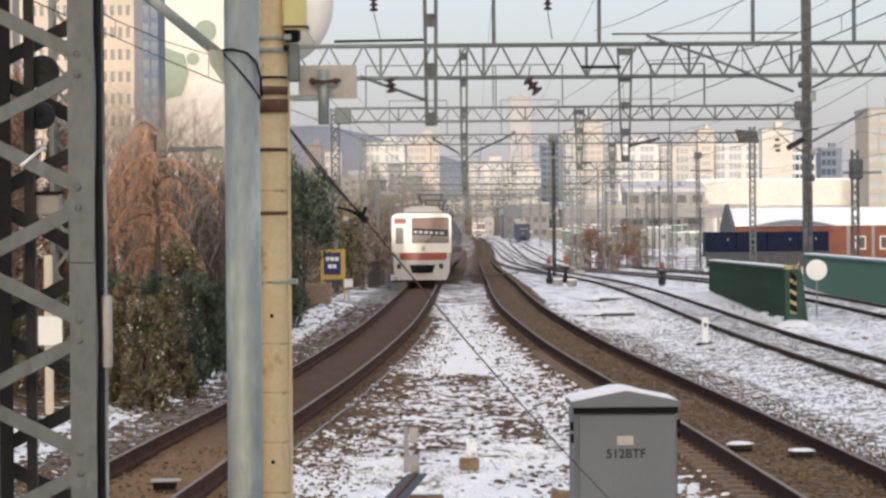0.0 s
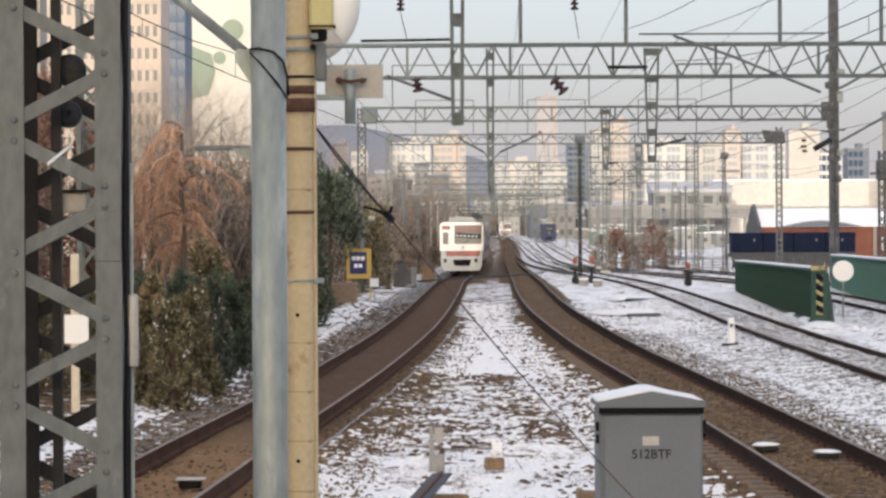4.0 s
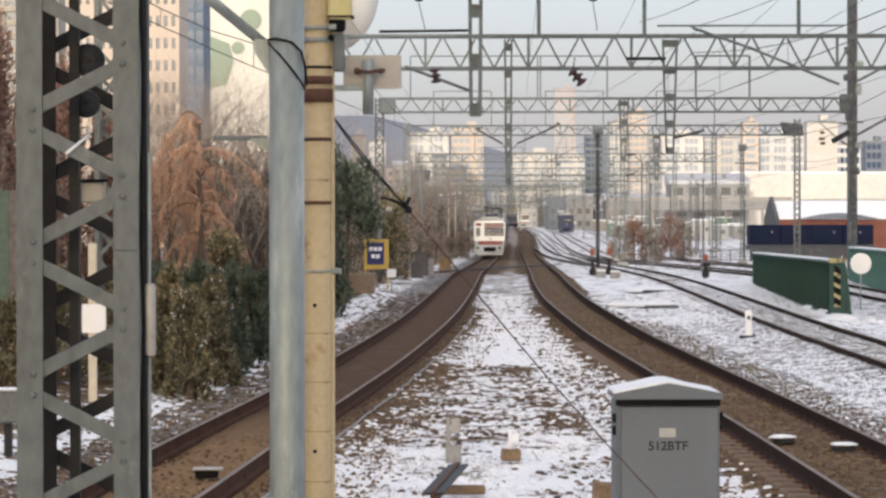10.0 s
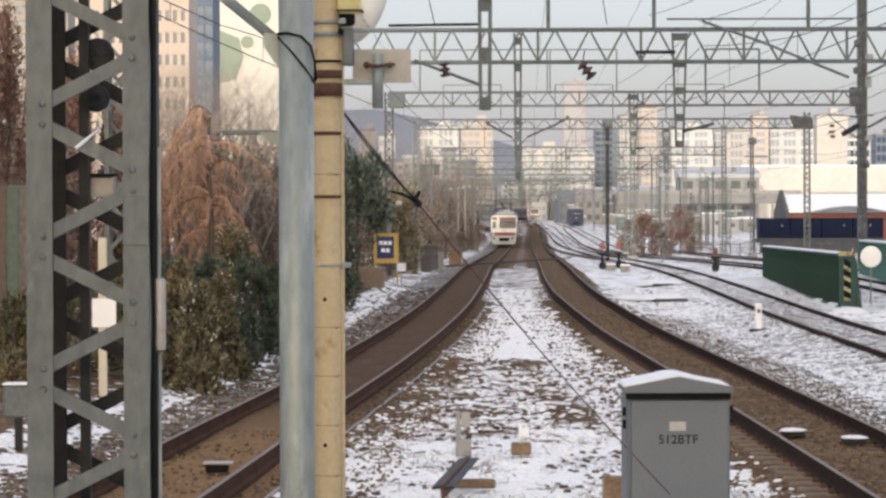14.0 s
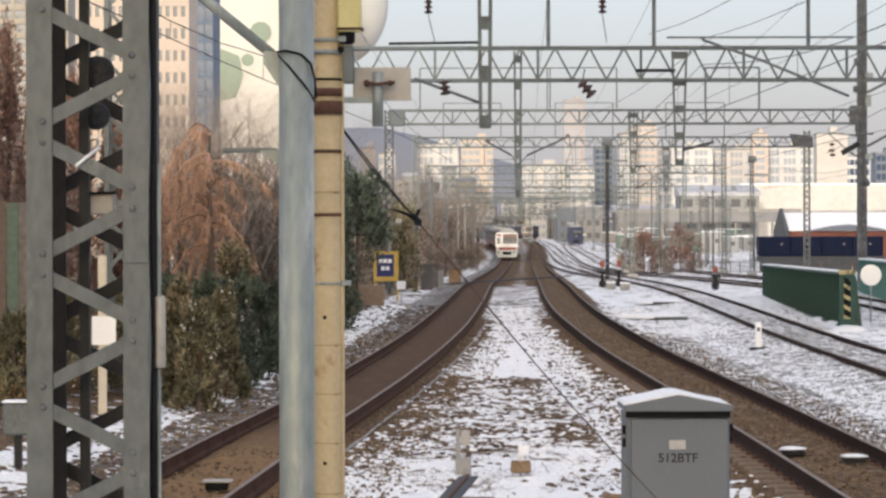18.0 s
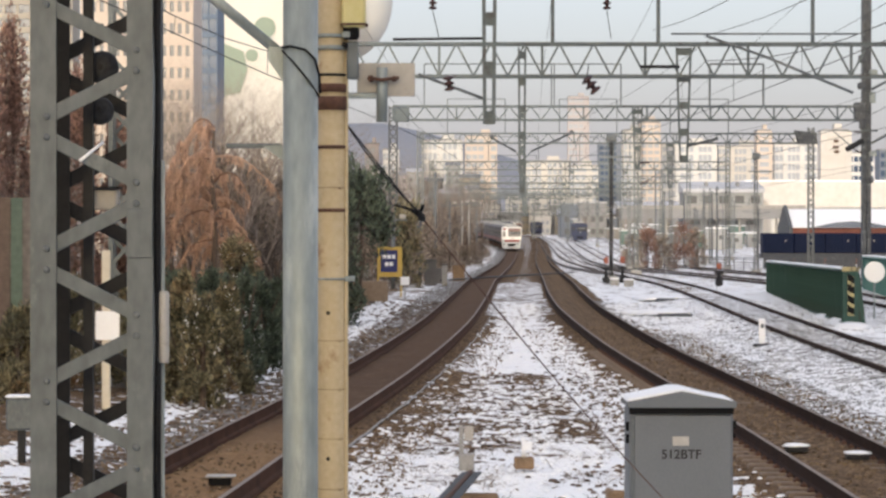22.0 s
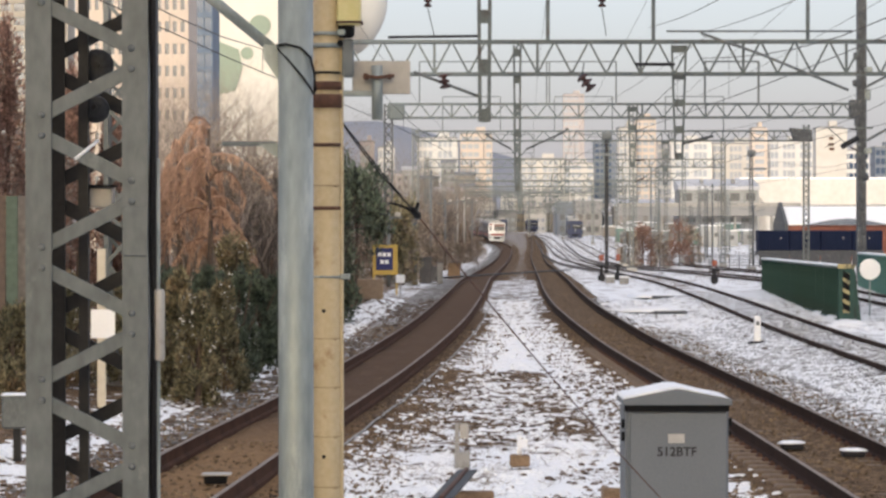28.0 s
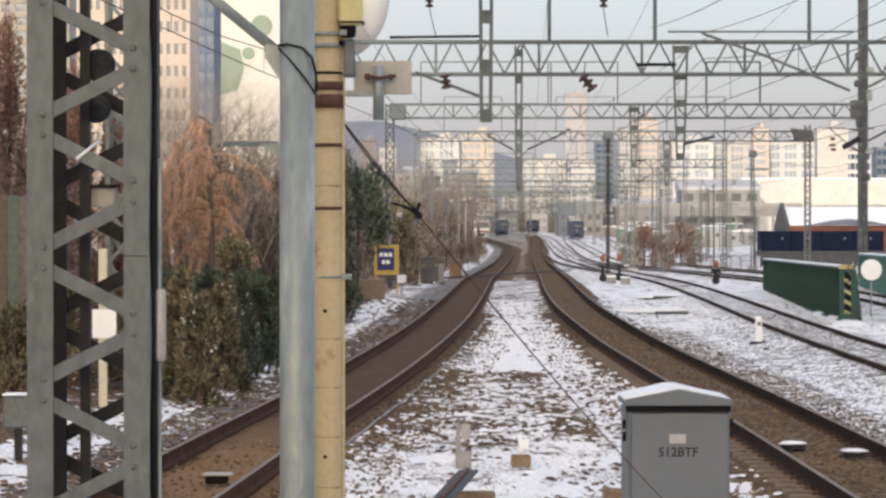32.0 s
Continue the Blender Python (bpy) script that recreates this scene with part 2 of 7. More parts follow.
NAVY = material("navy_container_paint", ((0.006, 0.011, 0.032), (0.012, 0.02, 0.055)), 0.7, 0, 0.6, 10, 0.1, 0.004, (0.03, 0.03, 0.05), 1, 0.2, spec=0.15)
GREEN = material("green_girder_paint", ((0.016, 0.054, 0.045), (0.036, 0.095, 0.08)), 0.55, 0.0, 0.8, 20, 0.15, 0.003, (0.022, 0.03, 0.025), 1.5, 0.4, spec=0.3, stretch=(1, 1, 0.2))
TEAL = material("teal_girder_paint", ((0.075, 0.185, 0.18), (0.11, 0.25, 0.24)), 0.5, 0.0, 0.8, 20, 0.15, 0.003)
CONCRETE = material("weathered_concrete", ((0.26, 0.25, 0.23), (0.4, 0.385, 0.36)), 0.85, 0, 2, 40, 0.35, 0.006, (0.18, 0.17, 0.15), 2, 0.3)
RED = material("red_signal_paint", ((0.24, 0.065, 0.038), (0.36, 0.11, 0.065)), 0.5, 0, 3, 30, 0.05, 0.002)
CERAMIC = material("brown_ceramic", ((0.03, 0.012, 0.012), (0.06, 0.025, 0.022)), 0.25, 0, 5, 20, 0.0)
BRICK = material("red_brick", ((0.19, 0.07, 0.047), (0.29, 0.12, 0.085)), 0.85, 0, 0.8, 14, 0.3, 0.006)
BARK = material("grey_brown_bark", ((0.06, 0.042, 0.03), (0.14, 0.1, 0.075)), 0.9, 0, 5, 30, 0.6, 0.01, stretch=(1, 1, 0.25))
TWIG = material("bare_brown_twigs", ((0.13, 0.108, 0.09), (0.31, 0.26, 0.22)), 0.9, 0, 2, 20, 0.0, 0.004, vary=0.25, island=0.4)
RUSSET = material("russet_weeping_twigs", ((0.29, 0.175, 0.115), (0.56, 0.36, 0.25)), 0.85, 0, 1.2, 20, 0.0, 0.004, island=0.45)
RUSSET_DARK = material("dark_russet_bark", ((0.13, 0.07, 0.045), (0.26, 0.15, 0.1)), 0.9, 0, 2, 20, 0.0, 0.004)
EVERGREEN = material("evergreen_leaves", ((0.02, 0.037, 0.026), (0.145, 0.175, 0.12)), 0.7, 0, 0.9, 12, 0.0, 0.004, (0.075, 0.06, 0.03), 0.8, 0.25, island=0.85)
OLIVE = material("winter_olive_leaves", ((0.068, 0.071, 0.04), (0.33, 0.28, 0.165)), 0.75, 0, 0.9, 12, 0.0, 0.004, (0.17, 0.09, 0.04), 1.1, 0.35, island=0.85)
DARK_TWIG = material("dark_brown_twigs", ((0.035, 0.027, 0.023), (0.1, 0.076, 0.06)), 0.9, 0, 0.9, 12, 0.0, 0.004, island=0.7)
PALE_TWIG = material("pale_brown_twigs", ((0.16, 0.13, 0.105), (0.34, 0.28, 0.23)), 0.9, 0, 0.9, 12, 0.0, 0.004, island=0.7)
DARK_STEEL = material("dark_weathered_steel", ((0.045, 0.05, 0.055), (0.125, 0.132, 0.138)), 0.65, 0.05, 3, 20, 0.1, 0.003, (0.24, 0.25, 0.25), 4, 0.22, spec=0.3)
DRY_LEAF = material("dry_red_brown_leaves", ((0.14, 0.076, 0.058), (0.3, 0.18, 0.14)), 0.8, 0, 0.9, 12, 0.0, 0.004, island=0.6)


# ---- the lie of the land: height of the rails above the nearest rails, along y
PROFILE = [(-400, 0), (0, 0), (35, 0), (60, 0.1), (95, 0.27), (133, 0.3), (158, 0.19), (209, -0.1), (277, -0.42), (347, -0.25), (414, 0.2), (470, 0.55), (527, 1.2), (600, 1.7), (800, 2.2), (1500, 2.4), (6000, 2.4)]


def smooth_through(knots, s):
    """A smooth curve through (s, value) knots."""
    k = knots
    if s <= k[0][0]:
        return k[0][1]
    for i in range(len(k) - 1):
        a, b = k[i], k[i + 1]
        if s <= b[0]:
            h = b[0] - a[0]
            t = (s - a[0]) / h
            p, q = k[max(i - 1, 0)], k[min(i + 2, len(k) - 1)]
            m0 = (b[1] - p[1]) / (b[0] - p[0]) if i else 0
            m1 = (q[1] - a[1]) / (q[0] - a[0])
            return (2 * t**3 - 3 * t * t + 1) * a[1] + (t**3 - 2 * t * t + t) * h * m0 + (3 * t * t - 2 * t**3) * b[1] + (t**3 - t * t) * h * m1
    return k[-1][1]


def rail_z(y):
    return smooth_through(PROFILE, y)


# centre lines (y, x) of the tracks
LEFT_LINE = [(-60, -5.4), (10, -4.2), (34.2, -2.87), (45, -2.09), (53.5, -1.48), (66.5, -0.7), (80.5, 0.0), (97.5, 0.62), (120, 1.3), (144, 1.95), (158, 2.45), (209, 4.1), (277, 6.25), (347, 8.55), (414, 10.35), (450, 10.55), (470, 10.35), (497, 9.6), (516, 8.6), (540, 7.1), (600, 2.5), (700, -8), (900, -30)]
RIGHT_LINE = [(-60, 5.6), (20, 5.3), (35.5, 5.22), (44.5, 5.11), (51.5, 4.97), (61.5, 4.78), (69, 4.71), (84, 4.7), (95, 4.8), (117, 5.32), (138, 5.98), (158, 6.6), (209, 8.25), (277, 10.4), (347, 12.7), (414, 15.2), (470, 17.1), (527, 19.0), (620, 21.43), (700, 24.196), (900, 31.109)]
THIRD_LINE = [(-60, 9.4), (20, 9.9), (63, 10.05), (70, 10.1), (82, 10.32), (104, 10.95), (120, 11.4), (138, 11.75), (160, 12.1), (209, 12.9), (277, 14.6), (347, 16.9), (414, 18.7), (527, 21.6), (900, 26)]
FOURTH_LINE = [(-60, 15.4), (60, 16), (110, 17.2), (130, 17.6), (160, 17.3), (209, 17.0), (277, 18.6), (347, 20.9), (414, 23), (527, 26), (900, 30)]
FIFTH_LINE = [(-60, 21), (110, 21.6), (160, 22), (209, 22.3), (277, 23.5), (347, 25.5), (414, 28), (527, 33), (900, 45)]
LADDER_LINE = [(165, 12.15), (215, 12.3), (277, 13.0), (347, 14.4), (414, 16.4), (527, 19.8)]
SIDING_LINE = [(175, 17.2), (230, 15.9), (300, 16.2), (380, 18.6), (527, 23.6)]
LINES = [LEFT_LINE, RIGHT_LINE, THIRD_LINE, FOURTH_LINE, FIFTH_LINE]


def on_line(line, y, off=0.0):
    """A point beside a centre line: x, y."""
    x = smooth_through(line, y)
    d = Vector((smooth_through(line, y + 0.5) - smooth_through(line, y - 0.5), 1.0)).normalized()
    return x + off * d.y, y - off * d.x


def stations(a, b, first, ratio):
    ys, y, s = [], a, first
    while y < b:
        ys.append(y)
        y += s
        s *= ratio
    return ys + [b]


# ---- ground: one sheet from behind the camera to the horizon
def ground_material():
    m = bpy.data.materials.new("snowy_ballast")
    m.use_nodes = True
    n, l = m.node_tree.nodes, m.node_tree.links
    b = n["Principled BSDF"]
    co = n.new("ShaderNodeTexCoord")

    def noise_node(scale, detail=6, rough=0.6, stretch=(1, 1, 1)):
        mp = n.new("ShaderNodeMapping")
        mp.inputs["Scale"].default_value = stretch
        l.new(co.outputs["Object"], mp.inputs[0])
        q = n.new("ShaderNodeTexNoise")
        q.inputs["Scale"].default_value, q.inputs["Detail"].default_value, q.inputs["Roughness"].default_value = scale, detail, rough
        l.new(mp.outputs[0], q.inputs["Vector"])
        return q.outputs[0]

    def ramp(src, a, b_, ca, cb):
        r = n.new("ShaderNodeValToRGB")
        r.color_ramp.elements[0].position, r.color_ramp.elements[1].position = a, b_
        r.color_ramp.elements[0].color, r.color_ramp.elements[1].color = (*ca, 1), (*cb, 1)
        l.new(src, r.inputs[0])
        return r.outputs[0]

    def math_node(op, a, b_):
        q = n.new("ShaderNodeMath")
        q.operation = op
        for i, s in enumerate((a, b_)):
            if isinstance(s, (int, float)):
                q.inputs[i].default_value = s
            else:
                l.new(s, q.inputs[i])
        return q.outputs[0]

    def mixc(f, a, b_):
        q = n.new("ShaderNodeMixRGB")
        l.new(f, q.inputs[0])
        l.new(a, q.inputs[1])
        l.new(b_, q.inputs[2])
        return q.outputs[0]

    vor = n.new("ShaderNodeTexVoronoi")
    vor.inputs["Scale"].default_value = 16
    l.new(co.outputs["Object"], vor.inputs["Vector"])
    sep = n.new("ShaderNodeSeparateColor")
    l.new(vor.outputs["Color"], sep.inputs[0])
    stone = ramp(sep.outputs[0], 0.1, 0.95, (0.05, 0.031, 0.017), (0.31, 0.207, 0.118))
    earth = ramp(noise_node(3.5, 8, 0.75), 0.33, 0.68, (0.033, 0.02, 0.012), (0.2, 0.13, 0.076))
    dirt = mixc(ramp(noise_node(6), 0.4, 0.6, (0, 0, 0), (1, 1, 1)), stone, earth)
    cobble = n.new("ShaderNodeTexVoronoi")
    cobble.inputs["Scale"].default_value = 8
    l.new(co.outputs["Object"], cobble.inputs["Vector"])
    tone = n.new("ShaderNodeSeparateColor")
    l.new(cobble.outputs["Color"], tone.inputs[0])
    rusty = n.new("ShaderNodeRGB")
    rusty.outputs[0].default_value = (0.102, 0.062, 0.039, 1)
    at = n.new("ShaderNodeAttribute")
    at.attribute_name = "cover"
    split = n.new("ShaderNodeSeparateColor")
    l.new(at.outputs["Color"], split.inputs[0])
    rust_mask = math_node("MULTIPLY", split.outputs[1], ramp(noise_node(2.2), 0.3, 0.62, (0.55, 0.55, 0.55), (1, 1, 1)))
    dirt = mixc(rust_mask, dirt, rusty.outputs[0])
    grit = ramp(tone.outputs[1], 0.1, 0.9, (0.06, 0.06, 0.056), (0.27, 0.27, 0.26))
    dirt = mixc(math_node("MULTIPLY", split.outputs[2], 0.65), dirt, grit)
    tan = ramp(noise_node(9, 6, 0.7), 0.3, 0.7, (0.17, 0.095, 0.045), (0.36, 0.225, 0.115))
    dirt = mixc(math_node("MULTIPLY", at.outputs["Alpha"], 0.8), dirt, tan)
    snow = ramp(noise_node(1.5), 0.3, 0.7, (0.9, 0.905, 0.91), (0.96, 0.96, 0.955))
    fine_grain = noise_node(15, 6, 0.75, (0.8, 1.0, 1.0))
    drifts = math_node("ADD", math_node("MULTIPLY", noise_node(1.35, 6, 0.66, (0.8, 1.1, 1.0)), 0.78), math_node("MULTIPLY", fine_grain, 0.22))
    grains = math_node("ADD", math_node("MULTIPLY", noise_node(2.2, 4, 0.6, (0.6, 1.0, 1.0)), 0.55), math_node("MULTIPLY", noise_node(11, 4, 0.7), 0.15))
    grains = math_node("ADD", grains, math_node("MULTIPLY", tone.outputs[0], 0.3))
    patchy = math_node("ADD", math_node("MULTIPLY", drifts, math_node("SUBTRACT", 1.0, split.outputs[2])), math_node("MULTIPLY", grains, split.outputs[2]))
    wide = math_node("MULTIPLY", math_node("SUBTRACT", noise_node(0.45, 4, 0.6, (1.0, 0.35, 1.0)), 0.5), 0.22)
    level = math_node("ADD", math_node("ADD", patchy, wide), math_node("SUBTRACT", split.outputs[0], 0.5))
    cover = ramp(level, 0.485, 0.52, (0, 0, 0), (1, 1, 1))
    col = mixc(cover, dirt, snow)
    l.new(col, b.inputs["Base Color"])
    b.inputs["Roughness"].default_value = 0.88
    l.new(math_node("ADD", math_node("MULTIPLY", cover, 0.4), 0.08), b.inputs["Specular IOR Level"])
    h = math_node("ADD", math_node("MULTIPLY", cover, 0.5), math_node("MULTIPLY", math_node("SUBTRACT", 1.0, vor.outputs["Distance"]), 0.6))
    h = math_node("ADD", h, math_node("MULTIPLY", noise_node(22, 5, 0.7), 0.7))
    bp = n.new("ShaderNodeBump")
    bp.inputs["Strength"].default_value, bp.inputs["Distance"].default_value = 0.6, 0.04
    l.new(h, bp.inputs["Height"])
    l.new(bp.outputs[0], b.inputs["Normal"])
    return m


def ground_at(x, y):
    """Height, snow cover (0 to 1) and rust of the ground."""
    z = rail_z(y) - 0.23
    snow, rust = 0.6, 0.0
    offs = [x - smooth_through(line, y) for line in LINES]
    own = min(range(len(LINES)), key=lambda i: abs(offs[i]))
    gap = abs(offs[own])
    if gap < 0.76:
        snow, rust = (0.25, max(0.0, min(1.0, (y - 33) / 12))) if own == 0 else (0.3, 0.0)
        if own >= 2:
            snow, rust = 0.485 + 0.04 * min(1.0, max(0.0, (y - 75) / 25)), 0.0
            z += 0.115
        z += 0.03 - 0.05 * (gap / 0.76) ** 4
    elif gap < 2.1:
        k = (gap - 0.76) / 1.34
        snow, rust = 0.28 + 0.27 * k, 0.35 * (1 - k)
        if own >= 2:
            snow = 0.56
            z += 0.115 * (1 - k)
        z -= 0.02 + 0.08 * k
    else:
        z -= 0.1
    left, right = offs[0], offs[1]
    if left > 0.76 and right < -0.76:
        # strip between the two main tracks: thin and patchy near, a whiter wedge farther on
        if gap > 1.3:
            band = max(0.0, min(1.0, (y - 38) / 4)) * max(0.0, min(1.0, (60 - y) / 4))
            snow = 0.548 + 0.05 * max(0.0, min(1.0, (38 - y) / 3)) - 0.045 * band + 0.075 * max(0.0, min(1.0, (y - 57) / 4))
            if right > -2.7 and y > 40:
                snow = 0.6
            if y > 78:
                snow = 0.565 - 0.07 * max(0.0, min(1.0, (y - 100) / 70))
            if gap < 1.9:
                snow -= 0.1 * (1.9 - gap) / 0.6
            if left < 2.7 and y > 55:
                snow -= 0.06 * (2.7 - left) / 1.4
    elif right > 0.76 and own < 2 and gap > 1.5:
        snow = 0.45 + 0.09 * min(1.0, max(0.0, (right - 1.0) / 2.0)) if y < 78 else 0.57
    if left < -1.0:
        # gravel shoulder, then a low snowy bank along the left
        k = -left - 1.0
        snow = 0.34 + 0.06 * k if k < 1.3 else (0.525 if k < 2.6 else 0.43)
        z += 0.06 * min(k, 3) if k < 3 else 0.18 + 0.1 * min(k - 3, 6)
    if y > 130 and left > 0:
        snow = min(snow, 0.56 - 0.02 * min(1.0, (y - 130) / 40)) if gap > 0.76 or own >= 2 else min(snow, 0.45)
    calm = 0.3 if own >= 2 and gap < 1.1 else 1.0
    z += calm * 0.035 * noise.noise((x * 0.9, y * 0.5, 0)) + 0.03 * noise.noise((x * 3.1, y * 2.0, 5))
    # stony ground, where the snow lies in single grains between the stones
    grain = 1.0 if right > 0.9 and y < 110 or -2.3 < left < -1.0 else 0.0
    if left > 0.9 and right < -0.9 and 92 < y < 152:
        snow = 0.505
    if left > 0 and right < 0 and y > 150:
        snow -= 0.035 * min(1.0, (y - 150) / 30)
    # bare tan ballast where the main track comes nearest to the platform
    tan = max(0.0, min(1.0, (44 - y) / 9)) if -0.75 < left < 1.35 else 0.0
    return z, snow, rust, grain, tan


def build_ground():
    ys = [-3000, -400, -120, -60, -30, 0, 10] + stations(18, 640, 0.16, 1.0085) + [700, 800, 950, 1200, 1700, 2600, 4200, 7000]
    xs = [-5000, -1500, -400, -120, -60, -40] + [-26 + 0.5 * i for i in range(28)] + [-12 + 0.14 * i for i in range(172)] + [12.1 + 0.4 * i for i in range(60)] + [40, 60, 100, 200, 500, 1500, 5000]
    vs, cov = [], []
    for y in ys:
        for x in xs:
            z, s, r, g, tan = ground_at(x, y)
            vs.append((x, y, z))
            cov.append((s, r, g, tan))
    w = len(xs)
    fs = [(j * w + i, j * w + i + 1, (j + 1) * w + i + 1, (j + 1) * w + i) for j in range(len(ys) - 1) for i in range(w - 1)]
    me = bpy.data.meshes.new("ground")
    me.from_pydata(vs, [], fs)
    a = me.color_attributes.new("cover", "FLOAT_COLOR", "POINT")
    a.data.foreach_set("color", np.array(cov, dtype=np.float32).ravel())
    me.polygons.foreach_set("use_smooth", [True] * len(me.polygons))
    me.materials.append(ground_material())
    tagged(new("ground", me), "patchy snow over brown gravel and earth of a railway yard", "ground", kind="structure")


build_ground()


# ---- tracks
def rail_geo(line, off, ys):
    """Foot, web and head of one rail, swept along the line; the running surface is a strip of its own."""
    outline = [(-0.06, -0.24), (0.06, -0.24), (0.06, -0.185), (0.016, -0.16), (0.012, -0.045), (0.034, -0.035), (0.034, -0.006), (-0.034, -0.006), (-0.034, -0.035), (-0.012, -0.045), (-0.016, -0.16), (-0.06, -0.185)]
    top = [(-0.03, -0.006), (0.03, -0.006), (0.022, 0.0), (-0.022, 0.0)]
    made = []
    for ring in (outline, top):
        vs, n = [], len(ring)
        for y in ys:
            z = rail_z(y)
            for o, h in ring:
                px, py = on_line(line, y, off + o)
                vs.append((px, py, z + h))
        fs = [(j * n + i, j * n + (i + 1) % n, (j + 1) * n + (i + 1) % n, (j + 1) * n + i) for j in range(len(ys) - 1) for i in range(n)]
        made.append(Geo().add(vs, fs))
    return made


for line, words, last in ((LEFT_LINE, "rusty main line track curving away, brown ballast between rails", 640), (RIGHT_LINE, "main line track with dark rails in brown ballast", 640), (THIRD_LINE, "snow-covered yard track with dark rails", 640), (FOURTH_LINE, "yard track beside the green bridge girder", 600), (FIFTH_LINE, "far yard track in snow", 600), (LADDER_LINE, "far yard track that crosses to the main line", 520), (SIDING_LINE, "far yard siding in patchy snow", 520)):
    track = thing("railway_track", label=words, category="railway track", group="tracks of the yard", kind="structure")
    ys = stations(max(-40, line[0][0] + 1) if line in (LADDER_LINE, SIDING_LINE) else -40, last, 2.0, 1.012)
    for off in (-0.7525, 0.7525):
        side, top = rail_geo(line, off, ys)
        r = part("rail", side, RAIL_SIDE if line is LEFT_LINE else RAIL_FAR if line in (LADDER_LINE, SIDING_LINE) else RAIL_DARK, track)
        part("running_surface", top, RAIL_TOP, r, "worn bright running surface")


# sleepers and rail fastenings of the main track beside the cabinet, where they lie bare
CLIP = Geo().box(0, 0, 0.02, 0.09, 0.12, 0.05, 0.015).box(0, 0, 0.05, 0.04, 0.05, 0.03, 0.01).mesh("rail_clip", RUST)
SLEEPER = Geo().box(0, 0, 0, 2.3, 0.24, 0.1, 0.02).mesh("sleeper", material("stained_concrete_sleeper", ((0.12, 0.085, 0.06), (0.24, 0.18, 0.13)), 0.9, 0, 4, 40, 0.3, 0.006))
for track, line in zip([o for o in bpy.data.objects if o.name.startswith("railway_track")][1:], (RIGHT_LINE,)):
    for i in range(66):
        y = 25 + i * 0.63
        turn = -math.degrees(math.atan2(smooth_through(line, y + 0.5) - smooth_through(line, y - 0.5), 1.0))
        x, yy = on_line(line, y)
        part("sleeper", SLEEPER, None, track).matrix_basis = pose(x, yy, rail_z(yy) - 0.268, 0, 0, turn)
        for off in (-0.85, -0.655, 0.655, 0.85):
            x, yy = on_line(line, y, off)
            part("rail_clip", CLIP, None, track).matrix_basis = pose(x, yy, rail_z(yy) - 0.225, 0, 0, turn)


# ---- loose ballast stones and dry stalks near the camera
BALLAST = material("ballast_stone", ((0.085, 0.058, 0.036), (0.28, 0.2, 0.125)), 0.9, 0, 0.8, 30, 0.2, 0.004, island=0.4, spec=0.15)
FROSTED = material("frosted_stone", ((0.2, 0.2, 0.195), (0.62, 0.63, 0.63)), 0.9, 0, 6, 40, 0.2, 0.004, island=0.5)


def beside_main(x, y, rnd):
    offs = [abs(x - smooth_through(line, y)) for line in LINES[:2]]
    d = min(offs)
    return abs(d - 0.7525) > 0.1 and d < 2.3 and not (d < 0.7 and rnd.random() < (1.0 if offs[0] < offs[1] and y > 38 else 0.3))


def between_yards(x, y, rnd):
    return 1.0 < x - smooth_through(RIGHT_LINE, y) and x < smooth_through(THIRD_LINE, y) + 0.6


def loose_stones(count, seed, mat, lies, name="ballast_stones", label="loose brown ballast stones beside the rails"):
    rnd = random.Random(seed)
    base = [Vector(p) for p in ((1, 0, 0), (-1, 0, 0), (0, 1, 0), (0, -1, 0), (0, 0, 1), (0, 0, -1))]
    faces = [(0, 2, 4), (2, 1, 4), (1, 3, 4), (3, 0, 4), (2, 0, 5), (1, 2, 5), (3, 1, 5), (0, 3, 5)]
    g = Geo()
    while count:
        y = 26 + 54 * rnd.random() ** 1.5
        x = rnd.uniform(-6, 11)
        if not lies(x, y, rnd):
            continue
        z = ground_at(x, y)[0]
        s = rnd.uniform(0.016, 0.04)
        turn = Euler((rnd.uniform(0, 6), rnd.uniform(0, 6), rnd.uniform(0, 6))).to_matrix()
        g.add([turn @ Vector((p.x * s * rnd.uniform(0.7, 1.3), p.y * s * rnd.uniform(0.7, 1.3), p.z * s * rnd.uniform(0.5, 1))) + Vector((x, y, z + s * 0.3)) for p in base], faces)
        count -= 1
    tagged(solo(name, g, mat, label, "ballast"), kind="stuff")


def dry_stalks(count, seed):
    rnd = random.Random(seed)
    g = Geo()
    while count:
        y = 26 + 30 * rnd.random() ** 1.4
        x = rnd.uniform(-2, 4.5)
        offs = [x - smooth_through(line, y) for line in LINES[:2]]
        if offs[0] < 1.5 or offs[1] > -1.5 or noise.noise((x * 1.3, y * 0.7, 9)) < -0.02:
            continue
        z = ground_at(x, y)[0]
        for k in range(3):
            a, L = rnd.uniform(0, 6.28), rnd.uniform(0.04, 0.13)
            p = Vector((x + rnd.uniform(-0.05, 0.05), y + rnd.uniform(-0.05, 0.05), z))
            e = p + Vector((math.cos(a) * L, math.sin(a) * L, L * rnd.uniform(0.15, 0.6)))
            w = Vector((-math.sin(a), math.cos(a), 0)) * 0.006
            g.add([p - w, p + w, e + w * 0.5, e - w * 0.5 + Vector((0, 0, 0.004))], [(0, 1, 2, 3)])
        count -= 1
    mat = material("dry_stalks", ((0.1, 0.065, 0.04), (0.22, 0.16, 0.1)), 0.9, 0, 1, 20, 0, island=0.5)
    tagged(solo("dry_stalks", g, mat, "dry brown stalks poking through thin snow", "dry grass"), kind="stuff")


